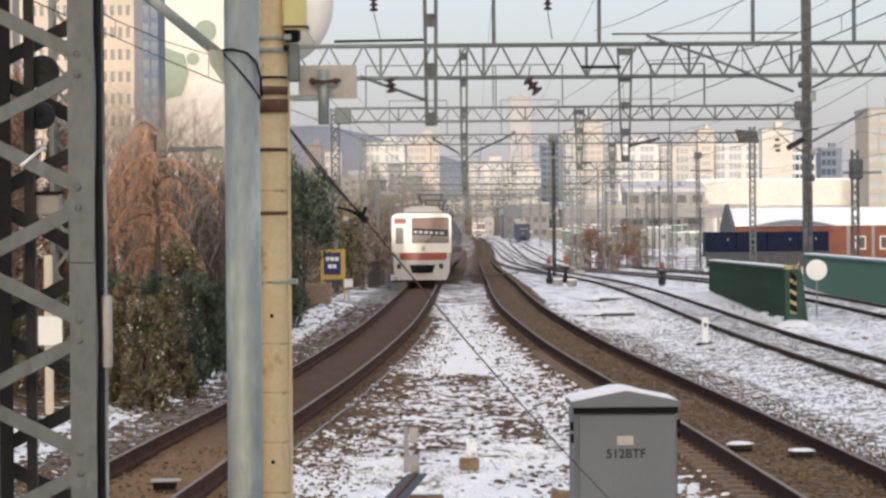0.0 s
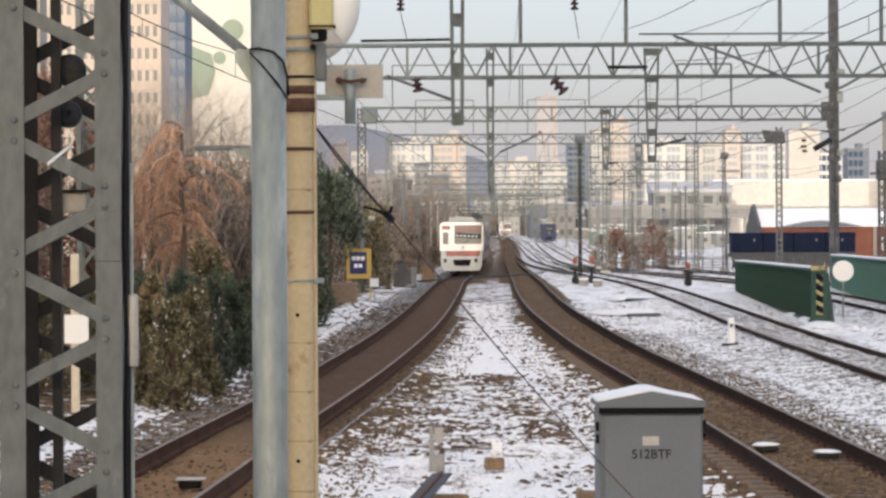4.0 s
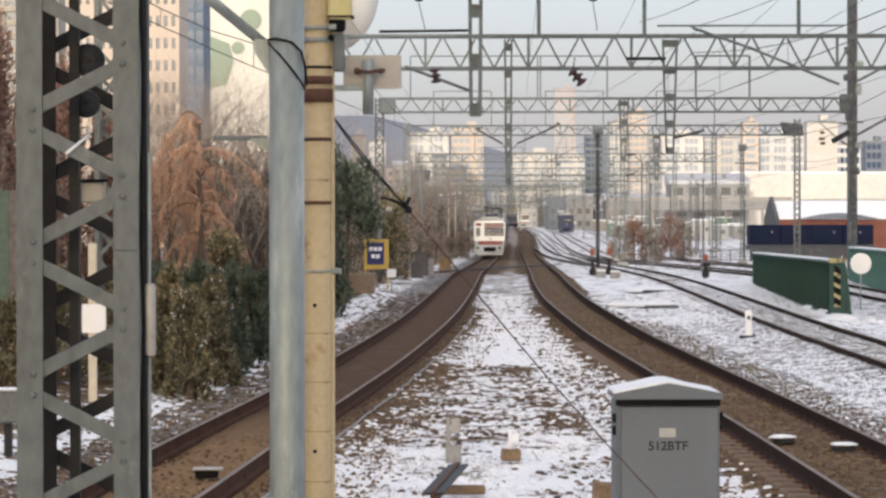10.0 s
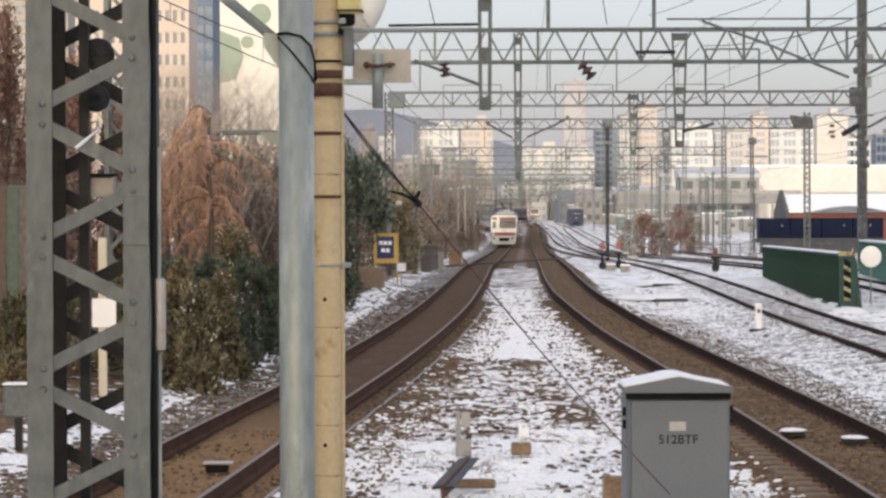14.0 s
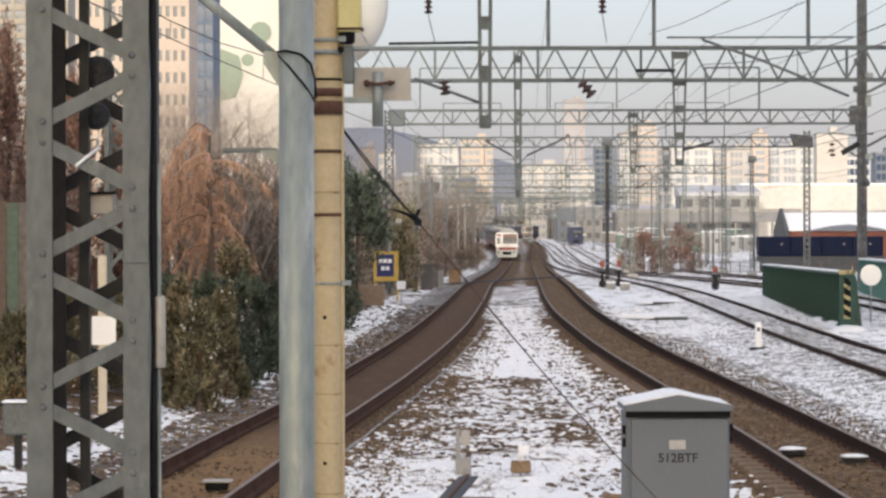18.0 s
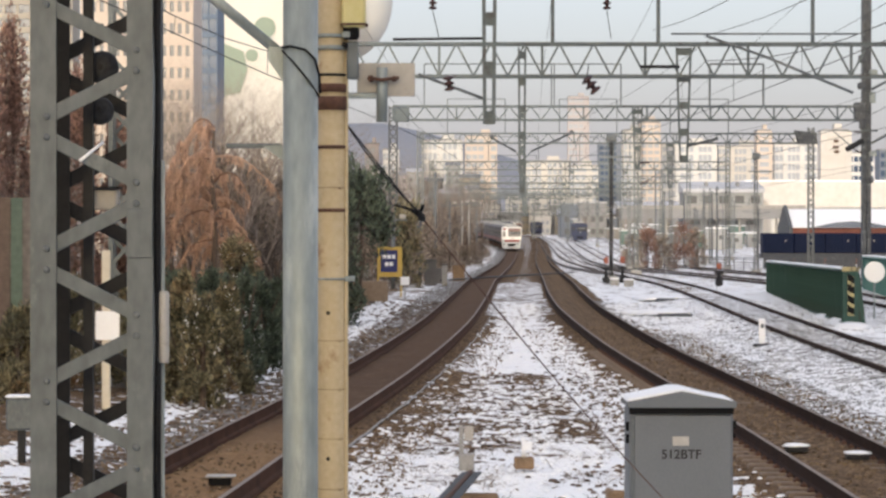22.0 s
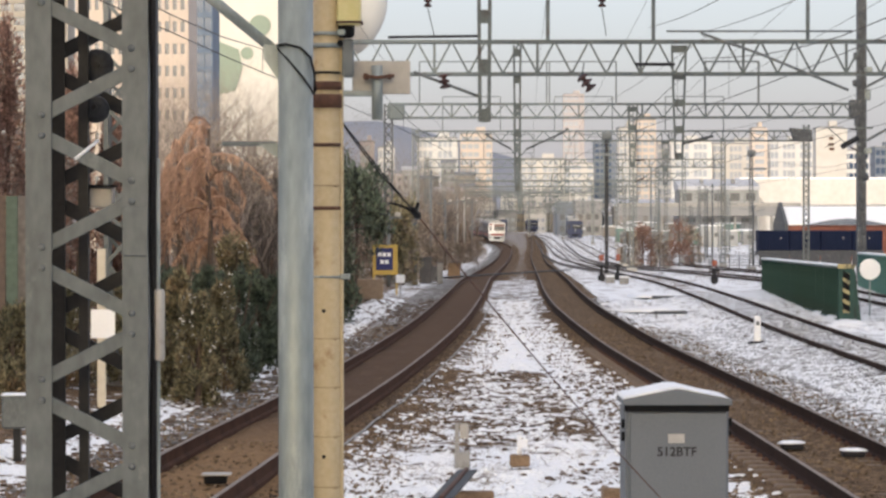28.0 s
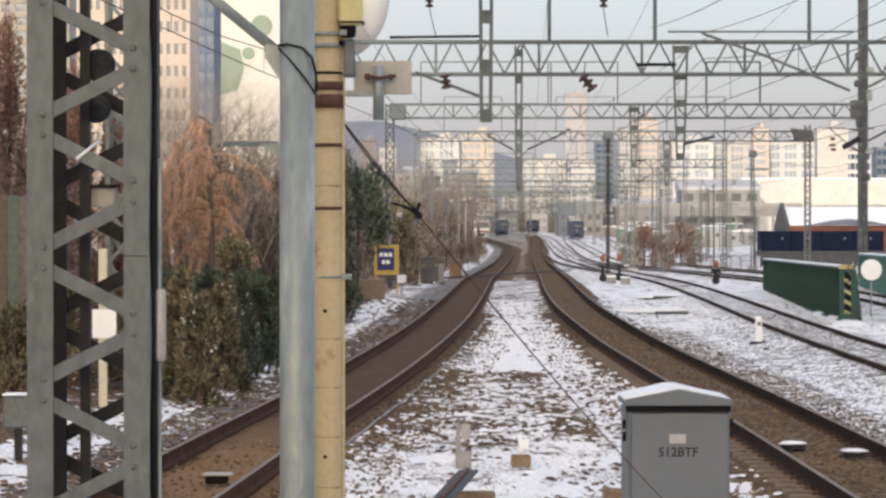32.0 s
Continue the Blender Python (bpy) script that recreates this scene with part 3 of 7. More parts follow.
def clumps(name, label, category, mat, count, seed, places, size, flat):
    """Small uneven lumps on the ground; places(x, y) gives how likely one lies there."""
    rnd = random.Random(seed)
    g = Geo()
    faces = [(0, 1, 7, 6), (1, 2, 8, 7), (2, 3, 9, 8), (3, 4, 10, 9), (4, 5, 11, 10), (5, 0, 6, 11), (6, 7, 12), (7, 8, 12), (8, 9, 12), (9, 10, 12), (10, 11, 12), (11, 6, 12)]
    tries = 0
    while count and tries < 400000:
        tries += 1
        y = 26 + 80 * rnd.random() ** 1.8
        x = rnd.uniform(-7.5, 14)
        if rnd.random() > places(x, y):
            continue
        z = ground_at(x, y)[0]
        s = rnd.uniform(*size) * (1 + (y - 26) * 0.008)
        ring = [(math.cos(k * math.pi / 3 + rnd.uniform(-0.3, 0.3)), math.sin(k * math.pi / 3 + rnd.uniform(-0.3, 0.3)), rnd.uniform(0.7, 1.25)) for k in range(6)]
        vs = [(x + c * r * s, y + d * r * s, z - 0.02) for c, d, r in ring] + [(x + c * r * s * 0.72, y + d * r * s * 0.72, z + s * flat * rnd.uniform(0.5, 0.9)) for c, d, r in ring] + [(x, y, z + s * flat)]
        g.add(vs, faces)
        count -= 1
    tagged(solo(name, g, mat, label, category, smooth=True), kind="stuff")


def snowy(x, y):
    offs = [x - smooth_through(line, y) for line in LINES[:3]]
    d = min(abs(o) for o in offs)
    n = noise.noise((x * 0.8, y * 0.35, 3))
    if d < 1.15:
        return 0.0
    if offs[0] < 0:
        return 0.35 if -3.6 < offs[0] < -2.2 else 0.0
    if offs[1] < 0:
        return (0.25 + 0.5 * n if 40 < y < 58 else 0.55 + n) if d > 1.5 else 0.15
    return 0.0 if y < 78 else 0.2


def earthy(x, y):
    offs = [x - smooth_through(line, y) for line in LINES[:3]]
    d = min(abs(o) for o in offs)
    n = noise.noise((x * 0.8, y * 0.35, 3))
    if d < 0.95:
        return 0.0
    if offs[0] < 0:
        return 0.5 if offs[0] > -2.4 else 0.25
    if offs[1] < 0:
        return (0.1 - 0.4 * n if y < 39 else 0.45) if y < 58 else 0.03
    return 0.012


EARTH = material("brown_earth_clods", ((0.055, 0.038, 0.03), (0.2, 0.145, 0.105)), 0.95, 0, 1.5, 30, 0.5, 0.01, island=0.4, spec=0.15)
clumps("snow_clumps", "small lumps of old snow on the ballast", "snow", SNOW, 6500, 12, snowy, (0.025, 0.085), 0.4)
clumps("earth_clods", "brown earth and gravel clods between snow patches", "earth", EARTH, 4500, 13, earthy, (0.02, 0.06), 0.6)
loose_stones(11000, 3, BALLAST, beside_main)
loose_stones(5000, 6, FROSTED, between_yards, "frosted_stones", "frosted grey ballast stones half under snow")
dry_stalks(2600, 4)


def trackside_cable(line, off, y0, y1):
    """A grey cable laid on the ground beside a track, with thin snow along it."""
    pts = []
    for y in stations(y0, y1, 0.5, 1.01):
        x, yy = on_line(line, y, off + 0.006 * math.sin(y * 0.7))
        pts.append((x, yy, ground_at(x, yy)[0] + 0.03))
    solo("trackside_cable", Geo().tube(pts, 0.02, 6), CONCRETE, "grey cable lying beside the rusty track", "cable", smooth=True)


trackside_cable(LEFT_LINE, 1.18, 29, 100)


# ---- near things at the end of the platform
def platform():
    g = Geo().prism([(-2.5, -0.3), (3.6, -0.3), (3.6, 1.0), (3.72, 1.0), (3.72, 1.15), (-2.62, 1.15), (-2.62, 1.0), (-2.5, 1.0)], -90, 5.5, "y")
    solo("platform", g, CONCRETE, "plain concrete island platform end", "platform", kind="structure")


def lattice_mast():
    mast = thing("lattice_mast", -1.229, 9, -0.2, "grey riveted steel lattice mast on the platform end", "mast")
    h, wide, deep, leg = 9.0, 0.425, 0.34, 0.09
    for sx in (-1, 1):
        for back in (0, 1):
            x0 = sx * wide / 2
            y0 = back * deep
            g = Geo()
            ring = [(0, 0), (-sx * leg, 0), (-sx * leg, 0.009), (-sx * 0.009, 0.009), (-sx * 0.009, leg), (0, leg)]
            if back:
                ring = [(a, -b) for a, b in ring]
            g.prism([(a + x0, b + y0) for a, b in ring], 0, h, "z")
            # back legs take the dark colour to show shade inside the mast
            part("leg", g, MAST_DARK if back else MAST_GREY, mast, "inner angle of the mast, coloured dark for shade" if back else "grey steel angle of the mast")
    pitch = 0.459
    rz = 3.495 + 0.2
    k0 = -int(rz / pitch) - 1
    bar = Geo().bar((-0.15, 0, 0), (0.15, 0, 0), 0.05, 0.008)
    half = pitch / 2
    up = bar2 = rivet = None
    rv = Geo().lathe([(0.0001, -0.012), (0.009, -0.009), (0.0125, 0), (0.0125, 0.004)], 0, 0, 0, 10, "y")
    for k in range(k0, 18):
        z = rz + k * pitch
        if z > h - 0.3 or z < 0.3:
            continue
        a, b, c = (wide / 2 - 0.06, 0, z + 0.038), (-wide / 2 + 0.06, 0, z + half - 0.038), (-wide / 2 + 0.06, 0, z - half + 0.038)
        part("lacing_bar", Geo().bar((a[0], 0.016, a[2]), (b[0], 0.016, b[2]), 0.05, 0.01, 0.002), MAST_GREY, mast)
        part("lacing_bar", Geo().bar((a[0], 0.018, z - 0.038), (c[0], 0.018, c[2]), 0.05, 0.01, 0.002), MAST_GREY, mast)
        # back lacing is dark for the same inner shade
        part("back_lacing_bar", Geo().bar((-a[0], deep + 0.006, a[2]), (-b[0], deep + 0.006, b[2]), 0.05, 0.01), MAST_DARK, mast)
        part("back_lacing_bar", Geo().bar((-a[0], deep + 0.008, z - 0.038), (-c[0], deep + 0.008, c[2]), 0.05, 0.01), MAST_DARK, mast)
        for sx, zz in ((1, z), (-1, z + half)):
            for dz in (-0.036, 0.036):
                if rivet is None:
                    rivet = part("rivet", rv, MAST_GREY, mast)
                    rivet.location = (sx * (wide / 2 - 0.057), -0.001, zz + dz)
                else:
                    again(rivet, mast, pose(sx * (wide / 2 - 0.057), -0.001, zz + dz))
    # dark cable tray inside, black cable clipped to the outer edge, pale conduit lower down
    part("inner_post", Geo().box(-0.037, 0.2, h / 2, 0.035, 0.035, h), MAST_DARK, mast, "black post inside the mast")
    pts = [(wide / 2 + 0.008 + 0.004 * math.sin(i * 1.7), 0.02, 0.1 + i * 0.22) for i in range(40)]
    part("cable", Geo().tube(pts, 0.007, 6), BLACK, mast, "black cable clipped along the mast", True)
    part("conduit", Geo().tube([(wide / 2 + 0.03, 0.05, 0.0), (wide / 2 + 0.03, 0.05, 3.15 + 0.2)], 0.006, 8), GALV, mast, "thin grey conduit", True)
    part("conduit_sleeve", Geo().lathe([(0.016, 0), (0.019, 0.01), (0.019, 0.24), (0.014, 0.25)], wide / 2 + 0.034, 0.04, 2.446 + 0.2, 12), PLATE, mast, "pale grey conduit sleeve", True)
    zp = 3.486 + 0.2
    wheel = part("pulley", Geo().lathe([(0.02, -0.02), (0.055, -0.022), (0.06, 0), (0.055, 0.022), (0.02, 0.02)], 0.004, 0.25, zp, 24, "y"), PULLEY, mast, "dark pulley wheel inside the mast", True)
    part("hub", Geo().lathe([(0.011, -0.026), (0.011, 0.03)], 0.004, 0.24, zp, 12, "y"), MAST_DARK, wheel)
    wheel = part("pulley", Geo().lathe([(0.02, -0.02), (0.045, -0.022), (0.05, 0), (0.045, 0.022), (0.02, 0.02)], -0.003, 0.25, 3.331 + 0.2, 24, "y"), PULLEY, mast, "", True)
    part("hub", Geo().lathe([(0.009, -0.026), (0.009, 0.03)], -0.003, 0.24, 3.337 + 0.2, 12, "y"), MAST_DARK, wheel)
    part("inner_box", Geo().box(0.016, 0.27, 3.017 + 0.2, 0.09, 0.06, 0.075, 0.006), PLATE, mast, "small grey box inside the mast")
    part("box_lid", Geo().box(0.02, 0.26, 3.058 + 0.2, 0.1, 0.08, 0.008, 0.002), BLACK, mast)
    part("white_rod", Geo().tube([(-0.035, -0.03, 3.147 + 0.2), (0.033, 0.05, 3.213 + 0.2)], 0.006, 8), WHITE, mast, "short white insulating rod", True)
    part("joint_plate", Geo().box(wide / 2 - 0.045, -0.004, 2.896 + 0.2, 0.088, 0.006, 0.17, 0.002), MAST_GREY, mast)


def pipe_post():
    p = thing("steel_pipe_post", -0.477, 8.5, -0.2, "galvanised round steel pipe post with a diagonal stay", "post")
    part("pipe", Geo().lathe([(0.0573, 0), (0.0573, 4.6)], 0, 0, 0, 32), GALV, p, "", True)
    z = 3.473 + 0.2
    part("stay", Geo().tube([(-0.05, 0.02, z), (-0.62, 0.06, z + 0.47)], 0.0175, 12), GALV, p, "galvanised diagonal stay pipe", True)
    part("stay_bracket", Geo().prism([(-0.045, z - 0.1), (-0.105, z - 0.01), (-0.105, z + 0.035), (-0.045, z + 0.03)], -0.006, 0.006, "y"), GALV, p)
    part("stay_bolt", Geo().lathe([(0.008, -0.012), (0.008, 0.012)], -0.085, 0, z + 0.01, 8, "y"), GALV, p)
    za = 3.187 + 0.2
    part("side_arm", Geo().box(-0.161, 0.12, za, 0.18, 0.03, 0.016, 0.003), MAST_GREY, p, "grey horizontal arm behind the pipe")
    part("arm_gusset", Geo().prism([(-0.132, za), (-0.05, za), (-0.05, za - 0.06)], 0.1, 0.108, "y"), GALV, p)
    loop = [(-0.06, -0.02, z + 0.03), (-0.03, -0.058, z + 0.032), (0.02, -0.056, z + 0.02), (0.05, -0.04, z - 0.01), (0.062, -0.02, z - 0.06), (0.064, 0.0, z - 0.12)]
    part("cable_tie", Geo().tube(loop, 0.0042, 6), BLACK, p, "black cable looped round the pipe", True)
    part("cable_tie", Geo().tube([(-0.058, -0.02, z + 0.02), (-0.02, -0.06, z - 0.02), (0.03, -0.055, z - 0.08), (0.062, -0.01, z - 0.13)], 0.0035, 6), BLACK, p, "", True)


def cream_post():
    y = 9.3
    p = thing("cream_post", -0.41, y, -0.2, "cream painted round post with straps, junction boxes and sign plate", "post")
    r = 0.05
    h = 4.8
    part("pole", Geo().lathe([(r, 0), (r, h)], 0, 0, 0, 28), CREAM, p, "", True)
    part("edge_conduit", Geo().lathe([(0.008, 0), (0.008, h)], r + 0.002, -0.012, 0, 10), CREAM, p, "", True)

    def band(py0, py1, mat, grow=0.004, name="strap", label=""):
        z0, z1 = py1, py0
        part(name, Geo().lathe([(r + grow, z0), (r + grow, z1)], 0, 0, 0.2, 28), mat, p, label, True)

    band(3.466, 3.458, BLACK, 0.005)
    band(3.43, 3.401, RUST, 0.007, "clamp", "rust-brown clamp")
    band(3.385, 3.337, RUST, 0.008, "clamp", "rust-brown clamp")
    band(3.608, 3.595, GALV, 0.006)
    band(3.567, 3.551, GALV, 0.006)
    band(3.211, 3.199, RUST, 0.004)
    band(2.985, 2.973, RUST, 0.003)
    band(2.738, 2.73, GALV, 0.003)
    for z in (3.058, 2.512, 2.338, 2.162, 1.982):
        band(z + 0.003, z, SEAM, 0.0012, "seam")
        part("seam_lug", Geo().box(r * 0.62, -r * 0.8, z + 0.2, 0.012, 0.01, 0.007, 0.002), SEAM, p)
    # flat black discs give the dark inside the bolt holes
    for z in (2.613, 2.093):
        part("bolt_hole", Geo().lathe([(0.007, -0.004), (0.007, 0.004)], -0.01, -r - 0.0005, z + 0.2, 10, "y"), BLACK, p)
    part("side_tab", Geo().box(r + 0.015, 0, 2.734 + 0.2, 0.035, 0.05, 0.02, 0.003), GALV, p)
    # yellow junction box with its black gland and a grey relay box
    bx = 0.075
    box = part("junction_box", Geo().box(bx + 0.005, -0.02, 3.715 + 0.2, 0.085, 0.09, 0.17, 0.008), PALE_YELLOW, p, "pale yellow junction box")
    part("box_rim", Geo().box(bx + 0.008, -0.02, 3.64 + 0.2, 0.095, 0.1, 0.008, 0.003), RUST, box)
    part("gland", Geo().lathe([(0.022, 0), (0.03, 0.01), (0.03, 0.04), (0.026, 0.05)], bx - 0.005, -0.02, 3.587 + 0.2, 14), BLACK, p, "black cable gland", True)
    part("relay_box", Geo().box(0.075, 0.0, 3.515 + 0.2, 0.042, 0.06, 0.135, 0.006), MAST_GREY, p, "grey relay box")
    part("bracket", Geo().box(0.053, -0.03, 3.604 + 0.2, 0.03, 0.05, 0.022, 0.004), GALV, p)
    part("bolt", Geo().lathe([(0.01, -0.02), (0.012, 0.02)], 0.049, -0.04, 3.567 + 0.2, 8, "y"), BLACK, p)
    # arm, short tube and back of the sign plate
    zc = 3.389 + 0.2
    part("arm", Geo().box(0.099, 0.0, zc, 0.13, 0.03, 0.02, 0.003), GALV, p)
    part("tube", Geo().lathe([(0.02, 0), (0.02, 0.195)], 0.18, -0.01, 3.294 + 0.2, 16), GALV, p, "short galvanised tube", True)
    sign = part("sign_plate", Geo().box(0.194, 0.03, 3.448 + 0.2, 0.208, 0.006, 0.121, 0.0025), PLATE, p, "plain grey back of a sign plate")
    part("u_bolt", Geo().tube([(0.14, -0.035, zc + 0.06), (0.18, -0.036, zc + 0.055), (0.241, -0.03, zc + 0.062)], 0.006, 8), RUST, sign, "rusty u-bolt", True)
    part("nut", Geo().lathe([(0.013, -0.02), (0.013, 0.01)], 0.14, 0.0, zc + 0.06, 6, "y"), RUST, sign)
    part("nut", Geo().lathe([(0.011, -0.02), (0.011, 0.01)], 0.224, 0.0, zc + 0.06, 6, "y"), RUST, sign)



def stay_wire():
    w = thing("stay_wire", 0, 0, 0, "dark twisted stay wire with clamp, running down to the ground", "wire")
    a, k, e = Vector((-0.392, 9.28, 3.335)), Vector((-0.1, 10.0, 2.965)), Vector((1.223, 14.0, 1.409))
    for d in (-0.011, 0.011):
        pts = [a.lerp(k, i / 8) + Vector((d * math.sin(math.pi * i / 8) ** 0.6, 0, -d * 0.6 - 0.012 * math.sin(math.pi * i / 8))) for i in range(9)]
        part("upper_strand", Geo().tube(pts, 0.003, 6), BLACK, w, "", True)
    pts = [k.lerp(e, i / 16) + Vector((0, 0, -0.03 * math.sin(math.pi * i / 16))) for i in range(17)]
    part("lower_strand", Geo().tube(pts, 0.0034, 6), RUST, w, "", True)
    d = (e - k).normalized()
    part("clamp", Geo().tube([k - d * 0.06, k - d * 0.03, k, k + d * 0.02, k + d * 0.05], [0.004, 0.014, 0.012, 0.016, 0.006], 8), BLACK, w, "black clamp", True)
    part("tail", Geo().tube([k - d * 0.01, k + Vector((-0.05, 0, 0.028)), k + Vector((-0.1, 0, 0.04))], [0.007, 0.006, 0.004], 6), BLACK, w, "", True)
    part("tail", Geo().tube([k - d * 0.01, k + Vector((0.012, 0, 0.04))], [0.008, 0.007], 6), BLACK, w, "", True)


def text_mesh(body, size, mat, parent, m, name="lettering", label=""):
    cu = bpy.data.curves.new(name, "FONT")
    cu.body, cu.size, cu.align_x, cu.align_y, cu.extrude = body, size, "CENTER", "CENTER", 0.0006
    cu.offset = size * 0.02
    tmp = bpy.data.objects.new("tmp", cu)
    me = bpy.data.meshes.new_from_object(tmp)
    bpy.data.objects.remove(tmp)
    me.materials.clear()
    me.materials.append(mat)
    ob = new(name, me)
    ob.parent = parent
    ob.matrix_basis = m
    return tagged(ob, label)


def cabinet():
    y = 20.0
    base = -0.008 - 0.27
    c = thing("trackside_cabinet", 1.809, y, base, "grey steel trackside cabinet with snow on its gabled roof", "cabinet")
    wide, deep = 0.8, 0.55
    top = 1.535 - base
    part("body", Geo().box(0, deep / 2, top / 2, wide, deep, top, 0.012), CAB_GREY, c)
    part("door", Geo().box(0.012, -0.008, top / 2 + 0.02, wide - 0.05, 0.016, top - 0.12, 0.006), CAB_GREY, c, "grey steel door")
    # black strip stands in for the shade in the gap under the roof
    part("roof_seal", Geo().box(0, -0.012, top - 0.004, wide + 0.004, 0.05, 0.052), BLACK, c, "black strip for the shaded gap under the roof")
    ex, ez, pk = 0.417, top + 0.022, 1.682 - base
    ring = [(-ex, ez), (ex, ez), (ex, ez + 0.045), (0, pk), (-ex, ez + 0.045)]
    roof = part("roof", Geo().prism(ring, -0.09, deep + 0.08, "y"), CAB_GREY, c, "gabled grey steel roof")
    g = Geo()
    prof = [(-ex - 0.004, ez + 0.045), (-ex * 0.97, ez + 0.066), (-ex * 0.5, (ez + 0.07 + pk + 0.01) / 2), (-0.06, pk + 0.012), (0.03, pk + 0.012), (ex * 0.5, (ez + 0.05 + pk + 0.005) / 2), (ex * 0.93, ez + 0.056), (ex * 0.95, ez + 0.05), (0, pk + 0.001)]
    g.prism(prof, -0.08, deep + 0.07, "y")
    part("snow_cap", g, SNOW, roof, "thin cap of snow")
    part("nameplate", Geo().box(-0.004, -0.018, 1.296 - base, 0.126, 0.004, 0.07, 0.001), PLATE, c, "small pale nameplate")
    text_mesh("512BTF", 0.098, MAST_DARK, c, pose(0.0, -0.0185, 1.191 - base, 90), "lettering", "dark stencilled letters 512BTF")
    for zz in (1.422, 1.326):
        part("hinge", Geo().lathe([(0.014, 0), (0.014, 0.07)], -wide / 2 - 0.012, 0.02, zz - base - 0.05, 8), BLACK, c)
    part("latch", Geo().box(wide / 2 + 0.014, 0.02, 1.422 - base, 0.025, 0.04, 0.06, 0.005), BLACK, c)
    part("latch", Geo().box(wide / 2 + 0.012, 0.02, 1.335 - base, 0.02, 0.04, 0.04, 0.005), BLACK, c)
    part("side_rail", Geo().box(-wide / 2 + 0.03, -0.018, top * 0.72, 0.012, 0.012, top * 0.5, 0.003), MAST_GREY, c)


platform()
lattice_mast()
pipe_post()
cream_post()
stay_wire()
cabinet()


# ---- small things on the ground between the tracks
def lump(rx, ry, h, seed, z=0.0):
    """An uneven little heap of snow."""
    rnd = random.Random(seed)
    rims = [rnd.uniform(0.72, 1.2) for k in range(14)]
    g, vs = Geo(), []
    for r, f in ((1.0, 0.0), (0.95, 0.45), (0.7, 0.8), (0.35, 1.0)):
        vs += [(rx * r * rims[k] * math.cos(k * 0.4488), ry * r * rims[k] * math.sin(k * 0.4488), z + h * f * (0.8 + 0.4 * rims[(k + 5) % 14] - 0.4)) for k in range(14)]
    fs = [tuple(range(14))[::-1], tuple(range(42, 56))] + [(a * 14 + k, a * 14 + (k + 1) % 14, (a + 1) * 14 + (k + 1) % 14, (a + 1) * 14 + k) for a in range(3) for k in range(14)]
    return g.add(vs, fs)


BROWN_BLOCK = material("brown_stained_concrete", ((0.14, 0.09, 0.05), (0.3, 0.2, 0.12)), 0.9, 0, 6, 40, 0.3, 0.005)


